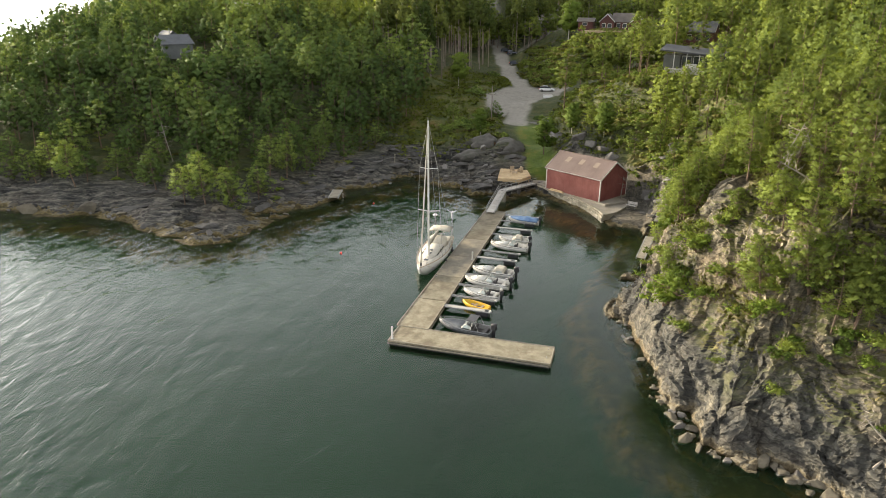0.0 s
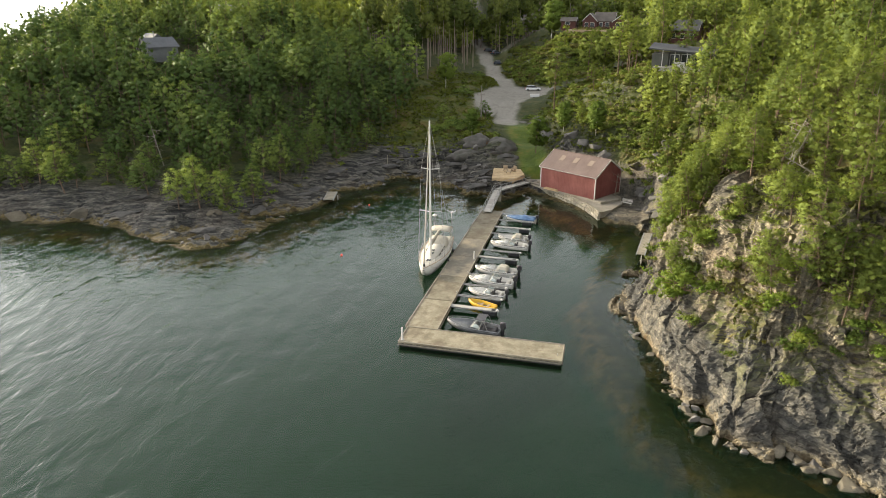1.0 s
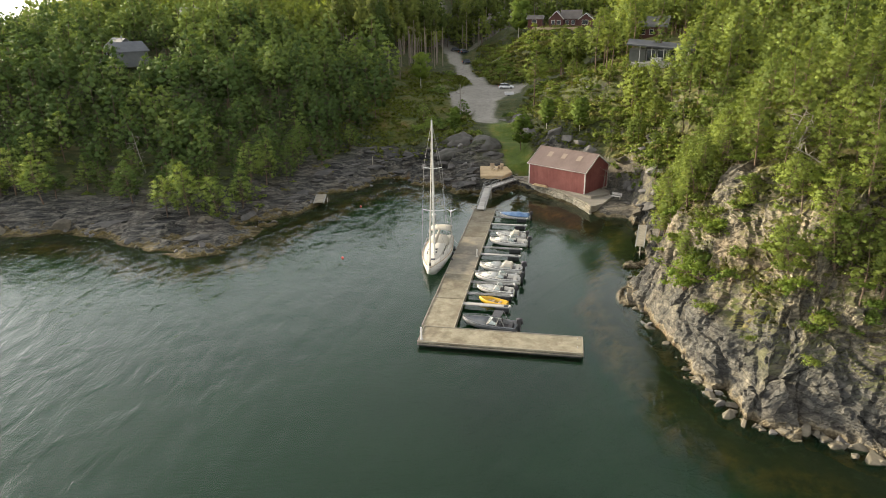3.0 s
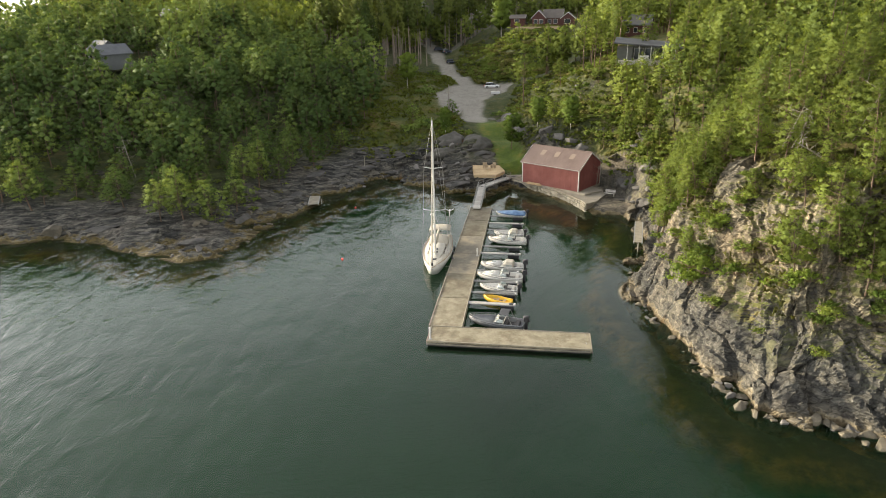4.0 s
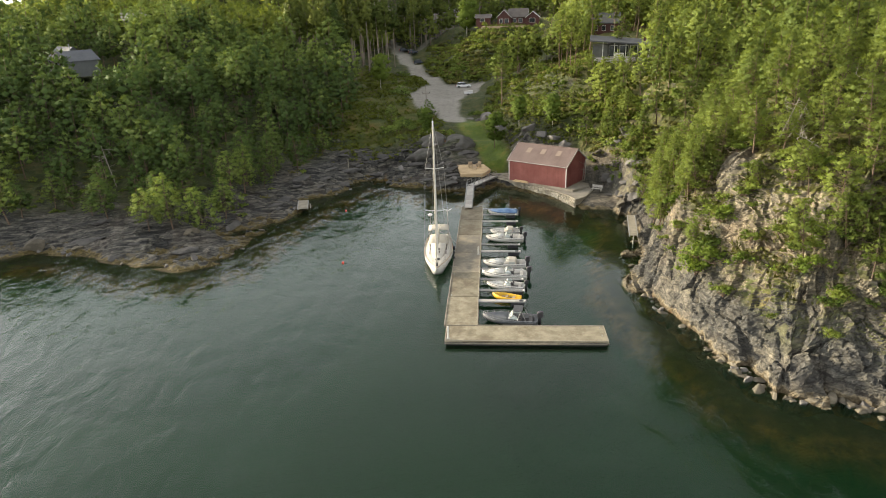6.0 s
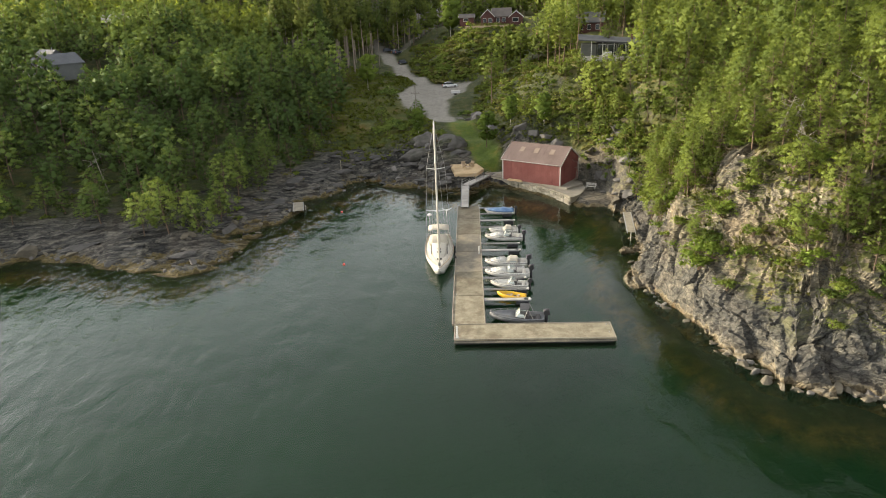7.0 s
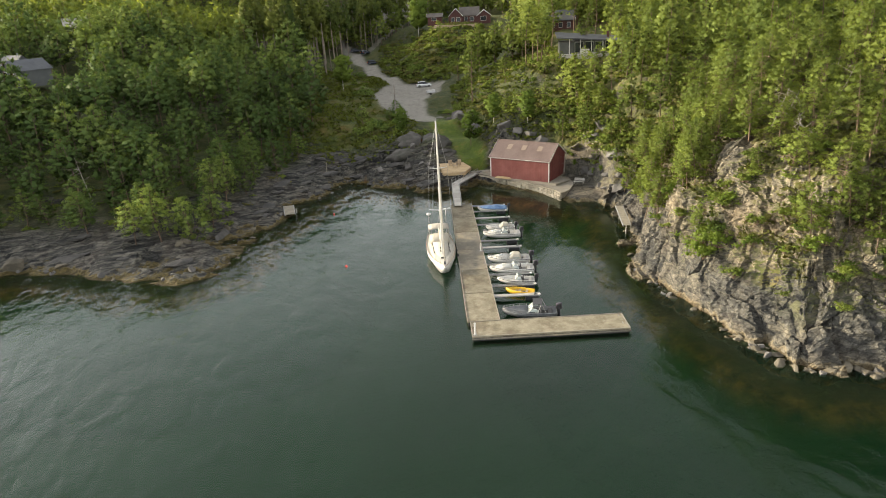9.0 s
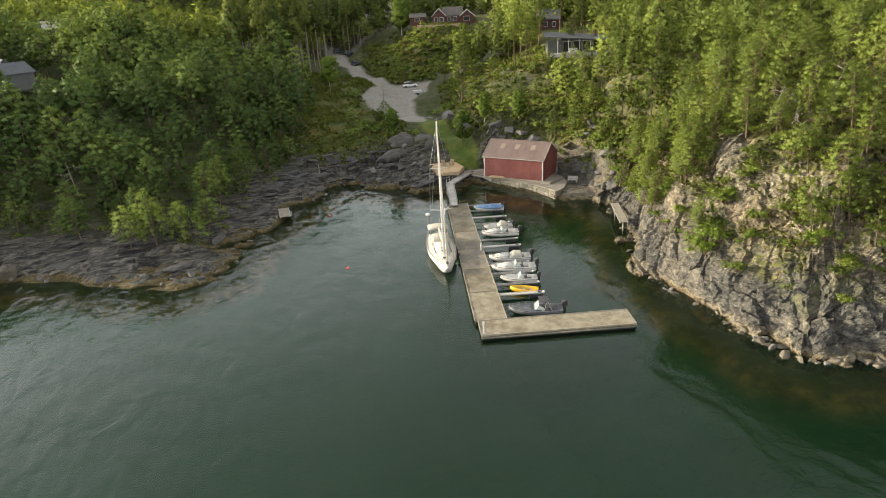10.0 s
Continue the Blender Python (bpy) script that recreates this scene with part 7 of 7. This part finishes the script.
for x, y, s, z in ((-0.8, 90.0, 1.5, 4.2), (0.8, 88.6, 1.8, 4.6), (2.2, 86.6, 2.0, 5.2), (3.4, 84.4, 2.1, 6.0), (4.2, 84.4, 2.2, 7.0), (4.8, 82.2, 2.2, 7.6), (5.4, 79.6, 2.0, 5.8), (6.6, 76.2, 2.0, 6.6), (7.0, 73.6, 1.8, 5.2), (8.0, 71.2, 1.9, 5.0), (9.6, 69.2, 1.8, 4.6), (11.4, 67.6, 1.8, 4.4), (13.4, 66.0, 1.9, 4.2), (15.6, 64.2, 1.8, 4.0), (3.0, 88.4, 1.6, 6.6), (4.8, 85.6, 1.7, 8.0), (17.8, 62.2, 1.7, 3.8), (12.0, 80.5, 1.4, 10.2), (13.4, 79.6, 1.2, 10.0), (17.2, 84.0, 1.3, 11.6)):
    boulder(x, y, s, GREY, wall_rng, "dark fissured rock outcrop on the knoll", "outcrops of the knoll", max(z, ground_z(x, y)) - 1.0)


# ---- single trees, shrubs and dead wood ----
def shrub_model(name, label, seed, material, size=1.0, flat=0.8, count=18):
    rng = np.random.default_rng(seed)
    c = rng.normal(size=(count, 3)) * (0.42, 0.42, 0.25) * size
    c[:, 2] = np.abs(c[:, 2]) + 0.25 * size
    r = 0.34 * size * rng.uniform(0.7, 1.2, count)
    crown = np.concatenate([cushion(c, r * 0.75, flat, rng), tufts(c, r * 1.1, 34, 0.11 * size, flat, rng, needle=True)], 1)
    ob = group_of(name, pose(0, 0, -60), label, "shrub", "shrubs")
    leaf = new("foliage", crown_mesh("foliage", crown, material))
    pieces = [limb((0, 0, -0.2), tuple(p), 0.035 * size) for p in c[:10]]
    v, f = joined(pieces)
    woody = new("woody_base", mesh_of("woody_base", v, f, M_BARK))
    leaf.parent = woody.parent = ob
    return ob


def drop_models(models):
    for ob in models:
        for o in (*ob.children_recursive, ob):
            bpy.data.objects.remove(o)


M_RUST = foliage("rusty_leaves", (0.10, 0.055, 0.02), (0.24, 0.12, 0.045), 0.3)


def plant_shrubs():
    rng = np.random.default_rng(21)
    bright = [shrub_model("shrub", "bright green leafy shrub rooted in the rock", s, M_LEAF) for s in (1, 2, 3)]
    heath = [shrub_model("shrub", "low olive-green juniper shrub on the slope", s, M_SHRUB, 1.0, 0.7) for s in (4, 5, 6)]
    dark = [shrub_model("shrub", "round dark green bush on the meadow", s, M_NEEDLE) for s in (7, 8)]
    rust = [shrub_model("shrub", "rust-red bush between the smooth rocks", s, M_RUST) for s in (9,)]
    put = lambda m, x, y, s, dz=0.0: copy_thing(m[rng.integers(len(m))], pose(x, y, float(land(np.array([x]), np.array([y]), False)[0][0]) + dz, 0, 0, rng.uniform(0, 360)) @ Matrix.Diagonal((s * rng.uniform(0.85, 1.2), s * rng.uniform(0.85, 1.2), s, 1)))
    for x, y, s in ((24.6, 6.4, 1.9), (25.2, 7.6, 2.0), (25.6, 5.6, 1.6), (24.4, 8.6, 1.2), (30.6, -1.6, 1.2), (31.6, -2.0, 1.0), (35.4, -3.4, 1.1), (36.0, -4.4, 1.0), (27.6, 2.8, 1.2), (26.9, 14.4, 1.6), (25.8, 18.5, 1.7)):
        put(bright, x, y, s)
    x, y = rng.uniform(21, 42, 900), rng.uniform(-9, 46, 900)
    z, inland = land(x, y)
    n = 0
    for i in range(900):
        if 2.2 < inland[i] < 12 and z[i] > 3 and n < 210 and crag(x[i], y[i]) < 0.3 and rng.uniform() < 0.3 + 0.6 * (inland[i] > 5):
            put(bright if rng.uniform() < 0.3 else heath, x[i], y[i], rng.uniform(0.5, 1.3))
            n += 1
    # small pines and saplings rooted on the ledges of the cliff
    small = [tree_model("pine_tree", "small wind-shaped pine growing from the cliff", "pine", 5.0, s, M_NEEDLE_LIGHT, M_BARK, 0.8) for s in (301, 302, 303, 304)]
    x, y = rng.uniform(20, 38, 1200), rng.uniform(-8, 40, 1200)
    z, inland = land(x, y, False)
    n = 0
    for i in range(1200):
        floor = 8.6 - 6.6 * min(1, max(0, (y[i] - 4) / 16))
        # no pines on the crags, nor before them as the camera sees it
        if 1.6 < inland[i] < 9 and z[i] > floor and n < 62 and crag(x[i], y[i]) + crag(x[i] + 0.8, y[i] + 2.4) < 0.3:
            s = rng.uniform(0.5, 1.15)
            copy_thing(small[rng.integers(4)], pose(x[i], y[i], z[i] - 0.1, rng.uniform(-8, 8), rng.uniform(-14, 0), rng.uniform(0, 360)) @ Matrix.Diagonal((s, s, s, 1)))
            n += 1
    drop_models(small)
    # undergrowth of the knoll, the slope above the road and the meadow's edge
    spots = []
    for x0, x1, y0, y1, count, lo, hi in ((-9, 18, 138, 192, 260, 1.0, 2.3), (-20, -4, 148, 200, 110, 0.9, 1.9), (3, 27, 64, 122, 330, 0.6, 1.6), (-20, -9, 70, 98, 14, 0.7, 1.4), (-30, -20, 112, 150, 4, 0.8, 1.4), (16, 30, 48, 72, 170, 0.7, 1.7), (-12, -2, 72, 104, 20, 0.7, 1.6), (-46, -26, 36, 66, 70, 0.4, 0.9), (-80, -44, 35, 48, 70, 0.4, 0.9), (24, 42, 38, 66, 190, 0.7, 1.7)):
        spots += [(rng.uniform(x0, x1), rng.uniform(y0, y1), rng.uniform(lo, hi)) for _ in range(count)]
    bush = []
    for s in range(6):
        g = np.random.default_rng(60 + s)
        c = g.normal(size=(12, 3)) * (0.45, 0.45, 0.22)
        c[:, 2] = np.abs(c[:, 2]) + 0.2
        r = g.uniform(0.24, 0.42, 12)
        bush.append(np.concatenate([cushion(c, r, 0.8, g), tufts(c, r * 1.1, 12, 0.16, 0.8, g, needle=True)], 1))
    cut = np.array([(a, b) for a, b, _ in spots])
    z, inland = land(cut[:, 0], cut[:, 1])
    bare = np.maximum.reduce([signed(p, cut[:, 0], cut[:, 1]) for p in (LAWN, CARPARK, PAD)])
    bare = np.maximum(bare, 3.4 - edge_distance(ROAD, cut[:, 0], cut[:, 1], False))
    bare = np.maximum(bare, 2.2 - edge_distance(SCARP, cut[:, 0], cut[:, 1], False))
    for name, label, mat, pick in (("thicket", "olive-green shrubs covering the slopes", M_SHRUB, 0), ("thicket", "yellow-green heather and saplings on the slopes", M_HEATH, 1), ("thicket", "fresh green leafy saplings on the slopes", M_LEAF, 2)):
        tri = []
        for i, (x, y, s) in enumerate(spots):
            if bare[i] < -0.6 and inland[i] > 5 and (0, 1, 0, 2, 1, 0)[i % 6] == pick:
                b = bush[i % 6].copy()
                b[0] = b[0] * (s, s, s * 0.9) + (x, y, z[i] - 0.1)
                tri.append(b)
        ob = tagged(new(name, crown_mesh(name, np.concatenate(tri, 1), mat)), label, "shrubs", kind="stuff")
    for x, y, s in ((-20.0, 113.5, 2.3), (-23.5, 158.0, 2.0), (-25.0, 160.0, 1.6), (-14.8, 84.0, 1.9), (-16.0, 82.0, 1.8), (-13.4, 82.4, 1.7), (-12.2, 80.0, 1.5), (-17.6, 80.5, 1.6), (0.4, 93.5, 1.3), (1.5, 92.0, 1.2)):
        put(dark, x, y, s)
    for x, y, s in ((-4.6, 70.4, 1.3), (-3.9, 69.8, 1.1), (-5.2, 69.6, 1.0)):
        put(rust, x, y, s)
    drop_models(bright + heath + dark + rust)


def plant_single_trees():
    rng = np.random.default_rng(33)
    tall = [tree_model("pine_tree", "tall slender pine with a high crown", "tall", 12.0, s, M_NEEDLE_LIGHT, M_BARK) for s in (201, 202, 203)]
    for x, y, s in ((6.4, 84.5, 1.03), (18.6, 88.5, 0.95), (20.2, 90.5, 1.0), (21.6, 88.0, 0.9), (20.6, 86.0, 0.8), (14.0, 88.0, 0.5), (31.0, 86.0, 0.7), (38.5, 90.0, 0.85), (27.0, 105.0, 1.1), (33.0, 107.0, 1.1), (38.0, 108.0, 1.1), (42.0, 106.0, 1.0)):
        copy_thing(tall[rng.integers(3)], pose(x, y, ground_z(x, y) - 0.1, 0, 0, rng.uniform(0, 360)) @ Matrix.Diagonal((s, s, s, 1)))
    dusk = [tree_model("pine_tree", "low spreading dark pine beside the car park", "pine", 5.0, s, M_NEEDLE, M_BARK, 0.8) for s in (231, 232)]
    bushy = [tree_model("pine_tree", "low bushy sunlit pine below the house", "pine", 5.0, s, M_NEEDLE_LIGHT, M_BARK, 0.8) for s in (241, 242)]
    for x, y, s in ((24.0, 78.5, 0.75), (26.5, 77.0, 0.85), (29.0, 78.0, 0.8), (31.5, 76.6, 0.9), (34.2, 77.2, 0.8), (36.6, 78.4, 0.95), (15.0, 74.0, 0.9), (17.5, 77.0, 0.8), (12.5, 76.5, 0.7), (19.5, 72.0, 1.0), (21.0, 79.0, 0.8)):
        copy_thing(bushy[rng.integers(2)], pose(x, y, ground_z(x, y) - 0.1, 0, 0, rng.uniform(0, 360)) @ Matrix.Diagonal((s, s, s, 1)))
    drop_models(bushy)
    birch = [tree_model("birch_tree", "leafy birch with a pale trunk", "broad", 10.0, s, M_LEAF, M_BIRCH) for s in (211, 212)]
    rowan = tree_model("rowan_tree", "small leafy tree standing on the lawn", "broad", 10.0, 215, M_LEAF, M_BARK)
    copy_thing(rowan, pose(4.8, 68.6, ground_z(4.8, 68.6) - 0.1) @ Matrix.Diagonal((0.75, 0.75, 0.66, 1)))
    drop_models([rowan])
    for x, y, s in ((-5.2, 196.0, 1.4), (-8.6, 74.0, 0.55), (15.5, 66.5, 0.6), (-25, 118, 0.9), (9.5, 70.5, 0.55)):
        copy_thing(birch[rng.integers(2)], pose(x, y, ground_z(x, y) - 0.1, 0, 0, rng.uniform(0, 360)) @ Matrix.Diagonal((s, s, s, 1)))
    spruce = [tree_model("spruce_tree", "tall dark spruce with a long bare trunk", "spruce", 22.0, s, M_SPRUCE, M_SPRUCEBARK, 0.8) for s in (221, 222, 223, 224)]
    x, y = scatter(-56, -26, 126, 176, 4.3, rng)
    z, inland = land(x, y)
    edge = signed(OPEN[0], x, y)
    n = 0
    for i in range(len(x)):
        if edge[i] < -0.8 and edge[i] > -20 and n < 90:
            s = rng.uniform(0.8, 1.15)
            copy_thing(spruce[rng.integers(4)], pose(x[i], y[i], z[i] - 0.1, 0, 0, rng.uniform(0, 360)) @ Matrix.Diagonal((s * 0.9, s * 0.9, s, 1)))
            n += 1
    for x, y, s in ((-10.4, 97.5, 1.0), (-12.0, 96.0, 0.7), (-17.5, 86.0, 0.8), (-15.5, 78.5, 0.55)):
        copy_thing(dusk[rng.integers(2)], pose(x, y, ground_z(x, y) - 0.1, 0, 0, rng.uniform(0, 360)) @ Matrix.Diagonal((s * 1.2, s * 1.2, s, 1)))
    x, y = scatter(-52, 2, 206, 236, 4.6, rng)
    z, inland = land(x, y)
    for i in range(len(x)):
        if edge_distance(ROAD, x[i:i + 1], y[i:i + 1], False)[0] > 4 and signed(OPEN[1], x[i:i + 1], y[i:i + 1])[0] < -1:
            s = rng.uniform(0.7, 1.0)
            copy_thing(spruce[rng.integers(4)], pose(x[i], y[i], z[i] - 0.1, 0, 0, rng.uniform(0, 360)) @ Matrix.Diagonal((s * 0.9, s * 0.9, s, 1)))
    x, y = scatter(30, 66, 134, 176, 4.6, rng)
    stems = [grow("tall", 12.0, np.random.default_rng(250 + i), 0.5) for i in range(4)]
    forest("pine_forest", "tall pines with bare sunlit trunks behind the houses", x, y, land(x, y)[0] - 0.1, rng.uniform(1.05, 1.4, len(x)), stems, M_NEEDLE_LIGHT, M_BARK, rng)
    drop_models(tall + birch + spruce + dusk)


def dead_tree(x, y, h, seed, tilt):
    rng = np.random.default_rng(seed)
    ob = group_of("dead_tree", pose(x, y, ground_z(x, y), tilt * math.cos(seed), tilt * math.sin(seed), 40 * seed), "bare bleached dead pine snag on the slope", "dead tree", "dead trees")
    tv, tf = stem([(0, 0, -0.3), (0.1, 0, h * 0.5), (0.25, 0.1, h)], [0.10, 0.07, 0.02])
    new_trunk = new("trunk", mesh_of("trunk", tv, tf, M_GREYBARK))
    pieces = []
    for i in range(13):
        k = rng.uniform(0.3, 0.98)
        a = rng.uniform(0, 6.28)
        r = h * rng.uniform(0.12, 0.34)
        foot = np.array([0.2 * k, 0.08 * k, h * k])
        tip = foot + np.array([math.cos(a) * r, math.sin(a) * r, r * rng.uniform(-0.4, 0.4)])
        pieces.append(limb(foot, tip, 0.035))
        for _ in range(2):
            q = foot + (tip - foot) * rng.uniform(0.4, 0.9)
            pieces.append(limb(q, q + rng.normal(size=3) * 0.16 * r * 2, 0.03))
    v, f = joined(pieces)
    boughs = new("branchwork", mesh_of("branchwork", v, f, M_GREYBARK))
    new_trunk.parent = boughs.parent = ob


def grass():
    """Tussocks of grass on the meadow, the verges and the knoll."""
    rng = np.random.default_rng(77)
    for label, mat, x0, x1, y0, y1, n, size in (("rough olive and straw-coloured grass on the meadow", M_GRASS, -36, -6, 66, 158, 5200, 0.42), ("tussocks of grass and heather on the knoll", M_GRASS, 3, 28, 62, 124, 3600, 0.40), ("long grass on the slope above the road", M_GRASS, -20, 18, 136, 200, 4200, 0.55), ("grass and heather on ledges above the cliff", M_HEATH, 23, 46, -8, 46, 3800, 0.34)):
        x, y = rng.uniform(x0, x1, n), rng.uniform(y0, y1, n)
        z, inland = land(x, y)
        bare = np.maximum.reduce([signed(p, x, y) for p in (LAWN, CARPARK, PAD)])
        bare = np.maximum(bare, 3.0 - edge_distance(ROAD, x, y, False))
        ok = (bare < -0.2) & (inland > 4) & (fbm(x / 5, y / 5, 91) > -0.12) & (crag(x, y) < 0.3)
        c = np.stack([x, y, z + 0.12], -1)[ok]
        tri = tufts(c, rng.uniform(0.25, 0.5, len(c)), 6, size, 0.6, rng)
        tri[1] = 0.4 * tri[1] + (0, 0, 0.75)
        tri[1] /= np.linalg.norm(tri[1], axis=-1, keepdims=True)
        tagged(new("grass", crown_mesh("grass", tri, mat)), label, "grass", kind="stuff")


grass()
plant_shrubs()
plant_single_trees()
for i, (x, y, h, tl) in enumerate(((33.0, 12.3, 4.5, 20), (34.2, 12.8, 4.2, -30), (35.5, 7.5, 4.5, 60), (19.5, 53.0, 4.5, 12), (37.5, -10.0, 2.5, 75), (38.3, -9.6, 2.4, 60), (-55.0, 41, 7.0, 8), (40, 14, 6.0, 15))):
    dead_tree(x, y, h, i + 1, tl)
